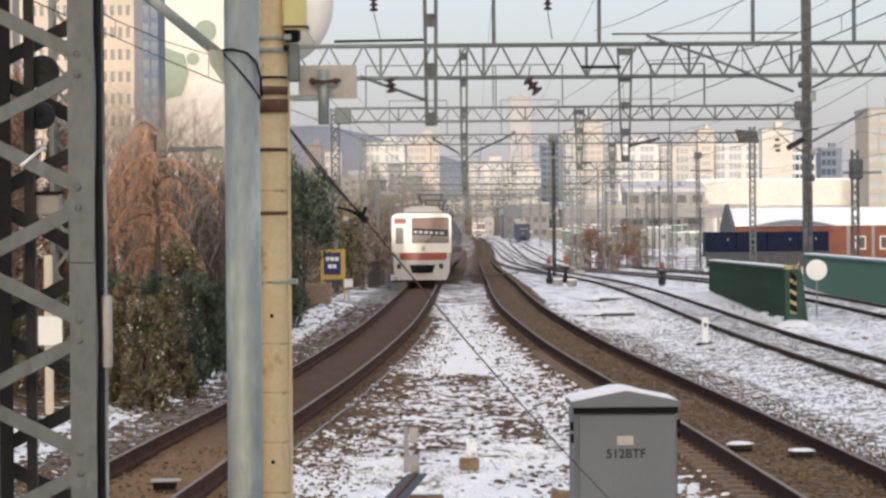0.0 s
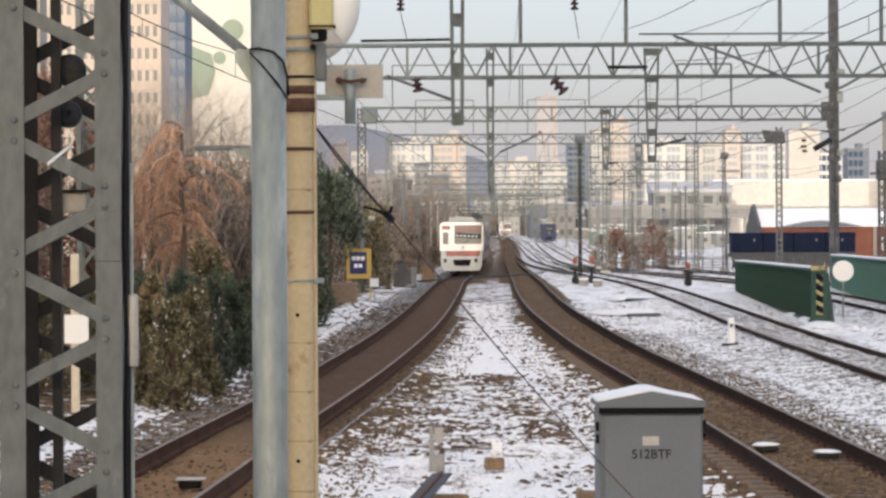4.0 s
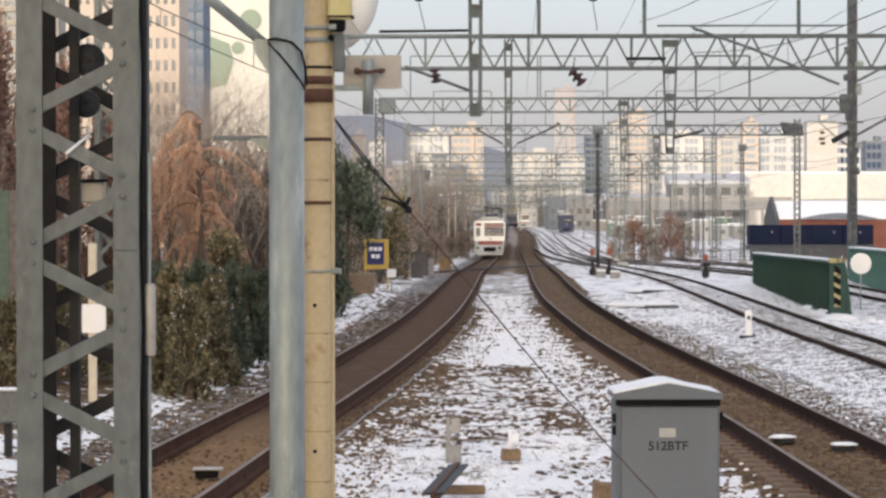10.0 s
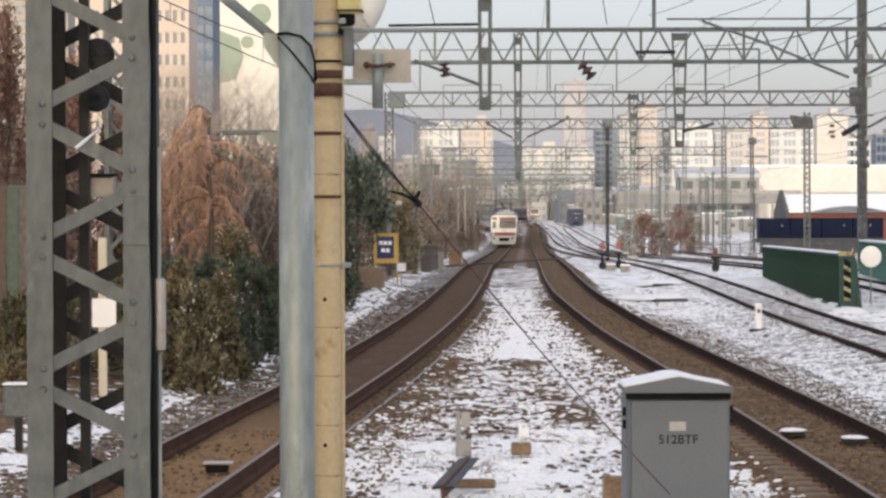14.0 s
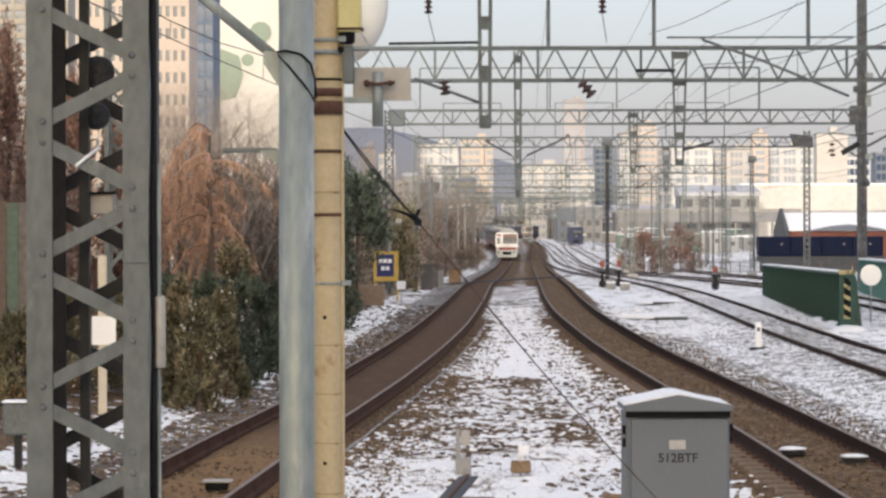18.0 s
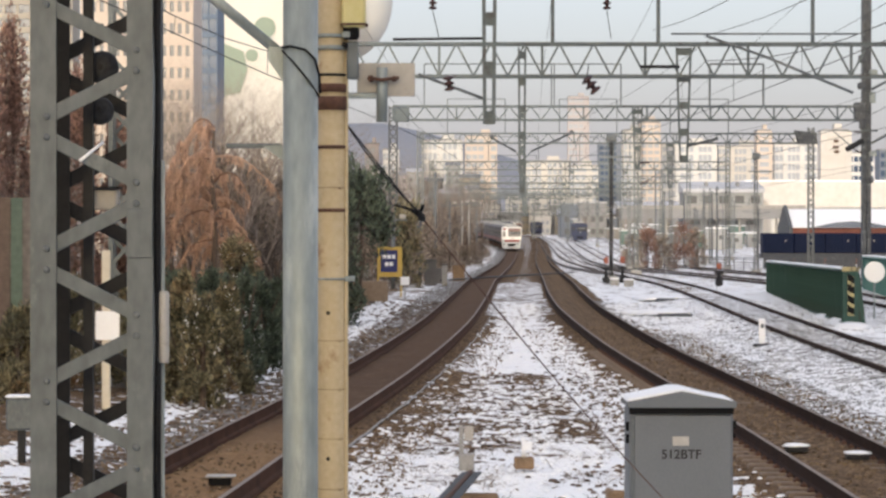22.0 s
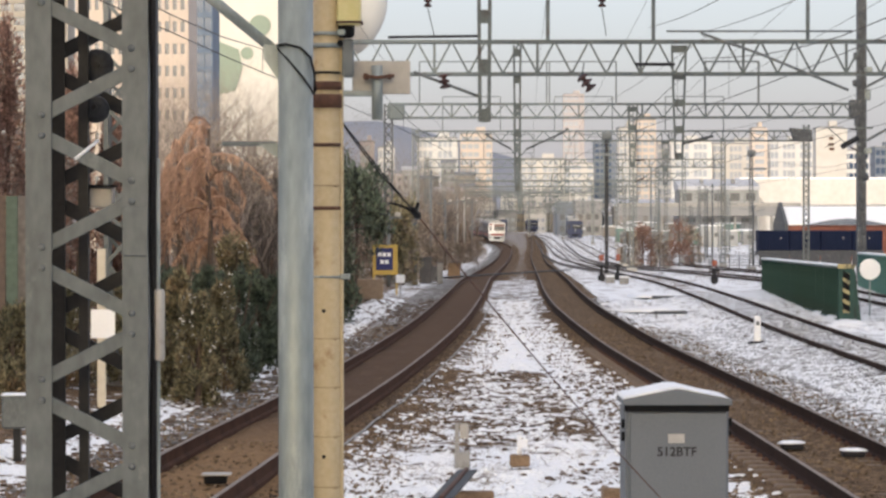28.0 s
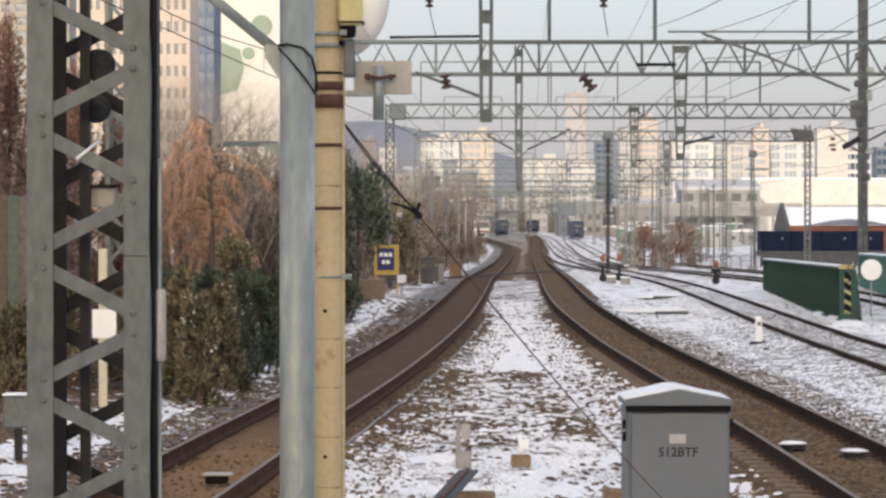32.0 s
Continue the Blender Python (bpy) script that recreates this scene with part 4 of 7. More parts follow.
def marker_posts():
    y = 34.75
    p = thing("marker_post", 0.272, y, -0.005 - 0.27, "short weathered white post set in a concrete block", "post", "marker posts")
    part("block", Geo().box(0, 0, 0.1, 0.21, 0.2, 0.24, 0.02), CONCRETE, p)
    part("stake", Geo().box(-0.07, 0, 0.37, 0.06, 0.06, 0.46, 0.012), CONCRETE, p, "weathered grey stake")
    part("plate", Geo().box(0.03, -0.02, 0.49, 0.12, 0.02, 0.2, 0.008), PLATE, p, "small pale plate")
    p = thing("marker_post", 1.05, 35, -0.005 - 0.27, "short white stake on a brown concrete base", "post", "marker posts")
    part("block", Geo().box(0, 0, 0.07, 0.27, 0.22, 0.16, 0.02), BROWN_BLOCK, p, "brown stained block")
    part("plate", Geo().box(0.06, -0.02, 0.3, 0.1, 0.02, 0.12, 0.008), WHITE, p, "small white plate")
    part("stake", Geo().tube([(0.0, 0, 0.12), (-0.01, 0, 0.42)], [0.035, 0.03], 10), WHITE, p, "white stake", True)
    p = thing("rail_stub", 0, 0, 0, "dark steel rail stub sticking out of the snow", "rail stub")
    part("stub", Geo().bar((-0.006, 28, -0.046), (0.303, 31, -0.011), 0.16, 0.05, 0.012), RUST, p)
    for dx in (-0.07, 0.07):
        part("flange", Geo().bar((-0.006 + dx, 28, -0.046 + 0.04), (0.303 + dx, 31, -0.011 + 0.04), 0.03, 0.1, 0.006), MAST_DARK, p)
    part("plank", Geo().box(0.337, 30.4, -0.006 - 0.2, 0.55, 0.2, 0.1, 0.02), BROWN_BLOCK, p, "short brown plank under the stub")
    p = thing("concrete_trough", 1.711, 24, -0.27, "grey concrete cable trough end", "cable trough")
    part("trough", Geo().box(0, 0, (0.531 + 0.27) / 2, 0.46, 0.4, 0.531 + 0.27, 0.02), BROWN_BLOCK, p)
    part("snow_cap", lump(0.2, 0.17, 0.03, 8, 0.531 + 0.262), SNOW, p, "thin patch of snow", True)
    for px, py in ((4.9, 36.4), (5.56, 35.2)):
        s = thing("track_beacon", px, py, rail_z(py) - 0.17, "low box between the rails, capped with snow", "track beacon", "track beacons")
        part("case", Geo().box(0.01, 0, 0.035, 0.3, 0.26, 0.08, 0.015), MAST_DARK, s)
        part("snow_cap", lump(0.2, 0.17, 0.05, int(px * 100) % 97, 0.075), SNOW, s, "uneven snow cap", True)
    py = 31.65
    s = thing("track_magnet", -2.745, py, -0.006 - 0.17, "black track magnet with a pale lid between the rails", "track magnet")
    part("case", Geo().box(-0.01, 0, 0.045, 0.27, 0.24, 0.1, 0.015), BLACK, s)
    part("lid", Geo().box(0.0, 0, 0.105, 0.36, 0.26, 0.025, 0.008), PLATE, s, "pale lid")
    s = thing("white_kilometre_post", 8.446, 69.5, 0.124 - 0.27, "short square white post in the snow", "post")
    part("post", Geo().box(0, 0, 0.37, 0.17, 0.17, 0.76, 0.03), WHITE, s)
    part("foot", Geo().box(0, -0.05, 0.03, 0.5, 0.3, 0.08, 0.03), MAST_DARK, s)
    part("number_bar", Geo().box(0, -0.088, 0.55, 0.08, 0.01, 0.1), MAST_GREY, s)
    s = thing("trough_cover", 7.661, 92.5, 0.232 - 0.27, "snow-covered concrete trough cover", "trough cover")
    # slab is dark so that its front edge stands in for a shadow gap
    part("slab", Geo().box(0.4, -0.35, 0.03, 1.2, 1.0, 0.1, 0.03), DARK_STEEL, s)
    part("snow_cap", lump(1.35, 0.9, 0.24, 4, 0.03), SNOW, s, "", True)
    s = thing("trough_cover", 9.335, 111.25, 0.282 - 0.27, "snow-covered concrete trough cover", "trough cover")
    # dark edge here too in place of a shadow gap
    part("slab", Geo().box(0.3, -0.6, 0.05, 1.5, 2.4, 0.12, 0.03), DARK_STEEL, s)
    part("snow_cap", lump(1.3, 1.9, 0.25, 9, 0.02), SNOW, s, "", True)


marker_posts()


# ---- the plate girders of the small bridge, and the round white board
def girder(name, a, b, h, wide, mat, label, stripes):
    a, b = Vector(a), Vector(b)
    d = b - a
    L = d.length
    ob = thing(name, a.x, a.y, a.z, label, "bridge girder", "bridge girders")
    ob.matrix_basis = pose(a.x, a.y, a.z, 0, -math.degrees(math.atan2(d.z, math.hypot(d.x, d.y))), math.degrees(math.atan2(d.y, d.x)))
    part("web", Geo().box(L / 2, 0, h / 2, L, 0.03, h), mat, ob)
    part("top_flange", Geo().box(L / 2, 0, h, L, wide, 0.06, 0.01), mat, ob)
    part("bottom_flange", Geo().box(L / 2, 0, 0.02, L, wide, 0.06, 0.01), mat, ob)
    part("snow_cap", Geo().box(L / 2, 0, h + 0.06, L * 0.995, wide * 0.92, 0.06, 0.025), SNOW, ob, "thin strip of snow")
    rib = None
    n = int(L / 0.9)
    for i in range(n + 1):
        for s in (-1, 1):
            m = pose(0.02 + i * (L - 0.04) / n, s * wide * 0.22, h / 2)
            if rib is None:
                rib = part("stiffener", Geo().box(0, 0, 0, 0.025, wide * 0.42, h - 0.06), mat, ob)
                rib.matrix_basis = m
            else:
                again(rib, ob, m)
    if stripes:
        part("end_plate", Geo().box(-0.03, 0, h / 2, 0.05, wide, h + 0.1, 0.01), mat, ob)
        part("end_cap", Geo().box(-0.05, 0, h + 0.05, 0.12, wide * 1.1, 0.14, 0.02), FADED_YELLOW, ob, "worn yellow cap")
        board = part("hazard_board", Geo().box(-0.075, 0, h * 0.52, 0.03, wide * 0.42, h * 0.75, 0.005), FADED_YELLOW, ob, "yellow and black hazard board")
        for k in range(4):
            zz = h * 0.16 + k * h * 0.2
            part("black_stripe", Geo().prism([(-wide * 0.21, zz), (wide * 0.21, zz + 0.1), (wide * 0.21, zz + 0.32), (-wide * 0.21, zz + 0.2)], -0.096, -0.092, "x"), BLACK, board)
        part("buttress", Geo().prism([(-wide * 0.5, 0), (-wide * 0.95, 0), (-wide * 0.6, h * 0.9), (-wide * 0.5, h)], 0.0, 0.06, "x"), mat, ob)
    return ob


girder("bridge_girder", (12.763, 82, 0.217 - 0.18), (15.85, 127, 0.15 - 0.36), 1.66, 0.5, GREEN, "green plate girder of a small railway bridge, snow on top", True)
girder("bridge_girder", (18.504, 95, 0.27 - 0.3), (20.758, 128, 0.306 - 0.35), 1.75, 0.6, TEAL, "teal plate girder on the far side of the bridge", False)
for bx, by, brx, bry, bh, k in ((12.75, 81.6, 0.6, 0.9, 0.27, 5), (12.95, 84.5, 0.5, 2.4, 0.36, 11), (13.3, 89.5, 0.45, 3.4, 0.26, 23)):
    solo("snow_bank", lump(brx, bry, bh, k), SNOW, "low uneven snow bank at the foot of the girder", "snow", "snow banks", smooth=True, at=(bx, by, rail_z(by) - 0.36))
disc = thing("round_marker_board", 14.5, 88, 0.245 - 0.27, "round white marker board on a thin post", "marker board")
part("post", Geo().tube([(0, 0, 0), (0, 0, 1.222)], 0.03, 8), GALV, disc, "", True)
part("board", Geo().lathe([(0.33, -0.02), (0.357, -0.01), (0.357, 0.02)], 0, -0.04, 1.59, 36, "y"), WHITE, disc, "round white board")


# ---- overhead line: portals, masts and wires
def lattice_beam(parent, x0, x1, z0, depth, wide, bay, singles=True):
    """A box truss along x: four chords and zigzag lacing on its front and back."""
    part("chord", Geo().box((x0 + x1) / 2, -wide / 2, z0 + depth, x1 - x0, 0.1, 0.1), PORTAL, parent)
    part("chord", Geo().box((x0 + x1) / 2, -wide / 2, z0, x1 - x0, 0.1, 0.1), PORTAL, parent)
    part("chord", Geo().box((x0 + x1) / 2, wide / 2, z0 + depth, x1 - x0, 0.1, 0.1), PORTAL, parent)
    part("chord", Geo().box((x0 + x1) / 2, wide / 2, z0, x1 - x0, 0.1, 0.1), PORTAL, parent)
    n = max(2, round((x1 - x0) / bay))
    s = (x1 - x0) / n
    rest, tie = Geo(), None
    up = Geo().bar((0, 0, 0), (s / 2, 0, depth), 0.07, 0.05)
    down = Geo().bar((0, 0, depth), (s / 2, 0, 0), 0.07, 0.05)
    mu, md = (up.mesh("lacing_bar", PORTAL), down.mesh("lacing_bar", PORTAL)) if singles else (None, None)
    for i in range(n):
        for mesh_, off in ((mu, 0), (md, s / 2)):
            if singles:
                o = part("lacing_bar", mesh_, None, parent)
                o.location = (x0 + i * s + off, -wide / 2, z0)
        if not singles:
            rest.bar((x0 + i * s, -wide / 2, z0), (x0 + (i + 0.5) * s, -wide / 2, z0 + depth), 0.07, 0.05)
            rest.bar((x0 + (i + 0.5) * s, -wide / 2, z0 + depth), (x0 + (i + 1) * s, -wide / 2, z0), 0.07, 0.05)
        if i % 3 == 0:
            if singles:
                if tie is None:
                    tie = part("tie_frame", Geo().box(0, -wide / 2, depth / 2, 0.09, 0.06, depth).box(0, 0, 0, 0.06, wide, 0.06).box(0, 0, depth, 0.06, wide, 0.06), PORTAL, parent)
                    tie.location = (x0 + i * s, 0, z0)
                else:
                    again(tie, parent, pose(x0 + i * s, 0, z0))
            else:
                rest.box(x0 + i * s, -wide / 2, z0 + depth / 2, 0.09, 0.06, depth)
    if not singles:
        tagged(part("lacing", rest, PORTAL, parent), kind="stuff")


def lattice_post(parent, x, y, z0, z1, wide, name="mast", mat=None, step=None, thick=0.2):
    """Four legs with lacing between them."""
    g = Geo()
    w = wide / 2
    leg = max(0.05, wide * thick)
    for sx in (-1, 1):
        for sy in (-1, 1):
            g.box(x + sx * w, y + sy * w, (z0 + z1) / 2, leg, leg, z1 - z0)
    n = max(2, round((z1 - z0) / (step or wide * 1.3)))
    h = (z1 - z0) / n
    for i in range(n):
        s = 1 if i % 2 else -1
        g.bar((x - s * w, y - w, z0 + i * h), (x + s * w, y - w, z0 + (i + 1) * h), leg * 0.8, 0.03)
        g.bar((x + s * w, y + w, z0 + i * h), (x - s * w, y + w, z0 + (i + 1) * h), leg * 0.8, 0.03)
        g.bar((x - w, y - s * w, z0 + i * h), (x - w, y + s * w, z0 + (i + 1) * h), leg * 0.8, 0.03, 0, (1, 0, 0))
        g.bar((x + w, y - s * w, z0 + i * h), (x + w, y + s * w, z0 + (i + 1) * h), leg * 0.8, 0.03, 0, (1, 0, 0))
    return part(name, g, mat or PORTAL, parent)


def insulator(parent, p, q, r=0.09, n=7, name="insulator"):
    """A string of ceramic sheds from p to q."""
    p, q = Vector(p), Vector(q)
    L = (q - p).length
    pts, rs = [], []
    for i in range(n):
        for k, rad in ((0.0, 0.4), (0.35, 1.0), (0.6, 1.0), (0.75, 0.4)):
            pts.append(p.lerp(q, (i + k) / n))
            rs.append(r * rad)
    part(name, Geo().tube(pts, rs, 10), CERAMIC, parent, "brown ceramic insulator", True)


def drop_post(parent, x, z_low, z_high, w_low, w_high, plates=True):
    """A tapered hanging post of two channels with tie plates."""
    g = Geo()
    for s in (-1, 1):
        g.bar((x + s * w_low / 2, 0, z_low), (x + s * w_high / 2, 0, z_high), 0.07, 0.12)
    k = 0
    z = z_low + 0.12
    while z < z_high - 0.1:
        f = (z - z_low) / (z_high - z_low)
        g.box(x, 0, z, w_low + (w_high - w_low) * f, 0.02, 0.26)
        z += 0.95
    part("drop_post", g, PORTAL, parent, "hanging steel drop post")


def cantilever(parent, x, z, reach, y=0.0, far=False):
    """Top tube, stay and steady arm with insulators; reach gives the side."""
    s = 1 if reach > 0 else -1
    if far:
        part("rod_insulator", Geo().tube([(x + s * 0.1, y, z + 0.9), (x + s * 0.65, y, z + 0.95)], 0.035, 6), FAR_STEEL, parent)
        part("rod_insulator", Geo().tube([(x + s * 0.1, y, z - 0.2), (x + s * 0.6, y, z + 0.0)], 0.035, 6), FAR_STEEL, parent)
    else:
        insulator(parent, (x + s * 0.15, y, z + 0.9), (x + s * 0.65, y, z + 0.95), 0.06)
        insulator(parent, (x + s * 0.15, y, z - 0.2), (x + s * 0.6, y, z + 0.0), 0.06)
    part("top_tube", Geo().tube([(x + s * 0.6, y, z + 0.95), (x + reach, y, z + 1.02)], 0.03, 6), FAR_STEEL, parent)
    part("bracket_tube", Geo().tube([(x + s * 0.55, y, z - 0.02), (x + reach * 0.95, y, z + 0.98)], 0.035, 6), FAR_STEEL, parent)
    part("steady_arm", Geo().tube([(x + reach * 0.55, y, z + 0.4), (x + reach * 1.05, y, z - 0.02)], 0.02, 6), FAR_STEEL, parent)


def portal(y, x0, x1, z0, depth, wide, bay, singles, masts, drops, label):
    p = thing("catenary_portal", 0, y, 0, label, "catenary portal", "overhead line portals")
    lattice_beam(p, x0, x1, z0, depth, wide, bay, singles)
    base = rail_z(y) - 0.3
    for x, w, top in masts:
        lattice_post(p, x, 0, base, top, w, "mast", DARK_STEEL if y == 135 else MAST_GREY, w * 1.1, 0.85 if y == 135 and x > 10 else 0.2)
        part("footing", Geo().box(x, 0, base + 0.2, w * 2, w * 2, 0.5, 0.05), CONCRETE, p)
    for x, zl, wl_, wh in drops:
        drop_post(p, x, zl, z0 + depth * 0.9, wl_, wh)
    return p


def frame_above(p, xa, xb, z0, z1):
    """A thin bent frame that carries feeder insulators above a beam."""
    g = Geo()
    g.tube([(xa, 0, z0), (xa, 0, z1)], 0.04, 6).tube([(xb, 0, z0), (xb, 0, z1)], 0.04, 6).tube([(xa, 0, z1), (xb, 0, z1)], 0.035, 6)
    part("feeder_frame", g, FAR_STEEL, p, "thin grey feeder frame")


# portal above the view, of which the hanging post and its cantilevers show
p0 = portal(50, -6.5, 22, 9.0, 1.1, 0.6, 1.3, False, [(-6.2, 0.45, 10.3), (21.5, 0.45, 10.3)], [(0.826, 4.987, 0.17, 0.26)], "grey steel catenary portal spanning the tracks")
part("stay", Geo().tube([(-0.533, 0, 5.943), (0.739, 0, 5.465)], 0.03, 8), FAR_STEEL, p0, "", True)
insulator(p0, (0.033, -0.02, 5.911), (0.076, -0.02, 5.596), 0.11, 3)
insulator(p0, (2.674, 0, 5.878), (2.913, 0, 5.576), 0.125, 3)
part("tube", Geo().tube([(2.696, 0, 5.835), (2.739, 0, 6.117)], 0.012, 6), BLACK, p0)
for px in (-0.261, 3.087):
    insulator(p0, (px, 0, 7.552), (px, 0, 7.161), 0.08, 4)
    part("hanger", Geo().tube([(px, 0, 7.161), (px + 0.12, 0.6, 6.683)], 0.009, 5), BLACK, p0)

p1 = portal(92, -3.68 - 0.2, 30, 8.42, 1.14, 0.7, 1.22, True, [(-3.88, 0.45, 11.5), (29.5, 0.5, 11.5)], [(2.68, 4.3, 0.12, 0.24), (8.4, 5.38, 0.24, 0.5)], "grey-green lattice portal across the main tracks")
for a in (3.76, 7.5, 12.96, 16.56):
    part("feeder_post", Geo().box(a, 0, 9.54 + 1.1, 0.13, 0.13, 2.2, 0.02), PORTAL, p1, "post for the feeder wires")
part("feeder_arm", Geo().tube([(-1.88, -0.4, 9.7), (1.32, -0.4, 9.74)], 0.05, 8), MAST_DARK, p1, "dark insulated arm", True)
part("feeder_arm", Geo().tube([(6.82, -0.4, 8.74), (8.22, -0.4, 8.74)], 0.06, 8), MAST_DARK, p1, "dark insulated arm", True)
part("feeder_arm", Geo().tube([(7.92, -0.4, 9.9), (14.48, -0.4, 9.9)], 0.035, 8), FAR_STEEL, p1, "", True)
part("stay", Geo().tube([(9.15, -0.5, 9.82), (11.2, -0.5, 9.1), (14.32, -0.5, 7.82)], 0.05, 8), FAR_STEEL, p1, "long diagonal stay tube", True)
frame_above(p1, 9.32, 11.22, 7.34, 8.86)
part("insulated_stay", Geo().tube([(8.5, -0.2, 5.95), (9.6, -0.2, 6.22)], 0.05, 8), DARK_STEEL, p1, "dark insulated stay", True)

p2 = portal(135, -2.759, 21.365, 8.74, 0.704, 0.55, 1.115, True, [(-2.759, 0.4, 9.445), (21.805, 0.249, 16.0)], [(9.92, 6.2, 0.2, 0.5), (3.933, 6.0, 0.3, 0.35)], "grey lattice portal with a tall lattice mast")
part("head_box", Geo().box(21.453, -0.1, 9.151, 0.6, 0.5, 1.0, 0.05), DARK_STEEL, p2)
part("head_box", Geo().box(-2.318, -0.3, 9.004, 0.8, 0.4, 0.75, 0.05), PORTAL, p2)
part("cross_arm", Geo().box(21.893, -0.3, 8.183, 0.9, 0.1, 0.1), PORTAL, p2)
part("stay", Geo().tube([(22.04, -0.3, 10.325), (25.122, -0.3, 11.939)], 0.07, 8), FAR_STEEL, p2, "", True)
part("stay", Geo().tube([(22.04, -0.3, 7.537), (24.682, -0.3, 9.004)], 0.07, 8), FAR_STEEL, p2, "", True)
part("stay", Geo().tube([(20.72, -0.3, 7.185), (21.6, -0.3, 7.684)], 0.14, 8), MAST_DARK, p2, "", True)
for xa, xb in ((-1.145, 5.605), (5.459, 9.068)):
    frame_above(p2, xa, xb, 9.415, 11.646)
for xa, za, xb, zb in ((3.6, 7.1, 2.35, 7.8), (4.4, 7.1, 6.5, 8.05)):
    part("insulated_stay", Geo().tube([(xa, -0.3, za), (xb, -0.3, zb)], 0.055, 8), DARK_STEEL, p2, "dark insulated stay", True)
    part("stay_head", Geo().box(xb, -0.3, zb + 0.05, 0.2, 0.16, 0.2, 0.06), DARK_STEEL, p2)
    part("stay_foot", Geo().tube([(3.933, -0.1, za - 0.55), (xa, -0.3, za)], 0.03, 6), FAR_STEEL, p2, "", True)
cantilever(p2, 9.92, 5.6, 2.0)
cantilever(p2, 21.805, 7.2, -1.8)
for k, (dx, z, w, h) in enumerate(((-0.3, 10.5, 0.4, 0.35), (0.32, 11.2, 0.42, 0.3), (-0.28, 11.9, 0.36, 0.4), (0.3, 7.0, 0.4, 0.3), (-0.26, 8.5, 0.3, 0.5), (0.28, 9.9, 0.3, 0.6), (0.2, 5.6, 0.3, 0.25))):
    part("bracket", Geo().box(21.805 + dx, -0.3, z, w, 0.25, h, 0.06), GALV if k % 2 else DARK_STEEL, p2)

p3 = portal(180, -1.8, 25.357, 9.083, 0.665, 0.55, 1.174, True, [(-1.8, 0.4, 9.943), (25.25, 0.36, 10.178)], [(5.243, 5.8, 0.25, 0.5), (11.387, 6.0, 0.25, 0.5), (15.496, 6.0, 0.25, 0.5)], "lattice portal with a service box at its head")
part("service_box", Geo().prism([(24.026, 9.943), (24.3, 9.083), (25.591, 9.004), (25.513, 9.787)], -0.9, -0.2, "y"), DARK_STEEL, p3, "dark grey box at the mast head")
for xa, xb in ((0.078, 4.07), (7.826, 11.817), (15.496, 19.526)):
    frame_above(p3, xa, xb, 9.787, 12.135)
for xx in (5.243, 11.387):
    cantilever(p3, xx, 5.3, -1.8, 0.0, True)
    cantilever(p3, xx, 5.3, 1.8, 0.0, True)

for i, y in enumerate((228, 276, 324, 374, 424, 476, 530, 590, 650)):
    c = smooth_through(LEFT_LINE, y)
    z0 = rail_z(y) + 8.6
    q = portal(y, c - 6, c + 20 - i * 0.5, z0, 0.7, 0.5, 1.3, False, [(c - 6, 0.35, z0 + 0.9), (c + 20 - i * 0.5, 0.35, z0 + 2.5)], [(c + 2.1, z0 - 3.2, 0.2, 0.4), (c + 6.3, z0 - 3.2, 0.2, 0.4), (c + 11, z0 - 3.2, 0.2, 0.4)], "distant lattice portal over the yard tracks")
    for xx in (c + 2.1, c + 6.3, c + 11):
        cantilever(q, xx, z0 - 3.2, -1.8, 0.0, True)
        cantilever(q, xx, z0 - 3.2, 1.8, 0.0, True)
    if i < 3:
        frame_above(q, c - 1, c + 3.4, z0 + 0.7, z0 + 2.9)
        frame_above(q, c + 7, c + 11.4, z0 + 0.7, z0 + 2.9)


# ---- single masts of the yard: x, y, top, width, arms
for k, (x, y, top, w, words) in enumerate(((9.649, 152, 8.617, 0.34, "dark lattice signal mast in the snow"), (23.826, 200, 8.987, 0.36, "grey steel lattice mast in the yard"), (13.878, 190, 11.822, 0.4, "tall brown-grey lattice mast in the yard"), (20.713, 240, 10.361, 0.36, "grey steel mast with a cross arm"), (16.2, 230, 6.8, 0.3, "thin grey steel mast far off"), (28.748, 290, 7.817, 0.3, "thin grey steel mast far off"), (21.6, 120, 6.63, 0.4, "dark mast with a transformer head"), (36.3, 330, 7.42, 0.3, "thin grey steel mast far off"))):
    m = thing("yard_mast", x, y, rail_z(y) - 0.3, words, "mast", "masts of the yard")
    lattice_post(m, 0, 0, 0, top - rail_z(y) + 0.3, 0.13 if k == 0 else w * 0.7, "mast", MAST_DARK if k == 0 else DARK_STEEL if k == 6 else MAST_GREY if k == 2 else FAR_STEEL, None, 0.6 if k == 0 else 0.2)
    part("cross_arm", Geo().box(0.3, -0.2, (top - rail_z(y)) * 0.88, 1.8, 0.1, 0.12), FAR_STEEL, m)
    part("footing", Geo().box(0, 0, 0.2, w * 2, w * 2, 0.5, 0.05), CONCRETE, m)
    if k in (0, 1, 3, 6):
        part("head_box", Geo().box(0, -0.25, top - rail_z(y) + 0.1 if k != 6 else top - rail_z(y) - 0.6, 0.6, 0.5, 0.5 if k != 6 else 0.95, 0.08), DARK_STEEL if k == 6 else FAR_STEEL, m)


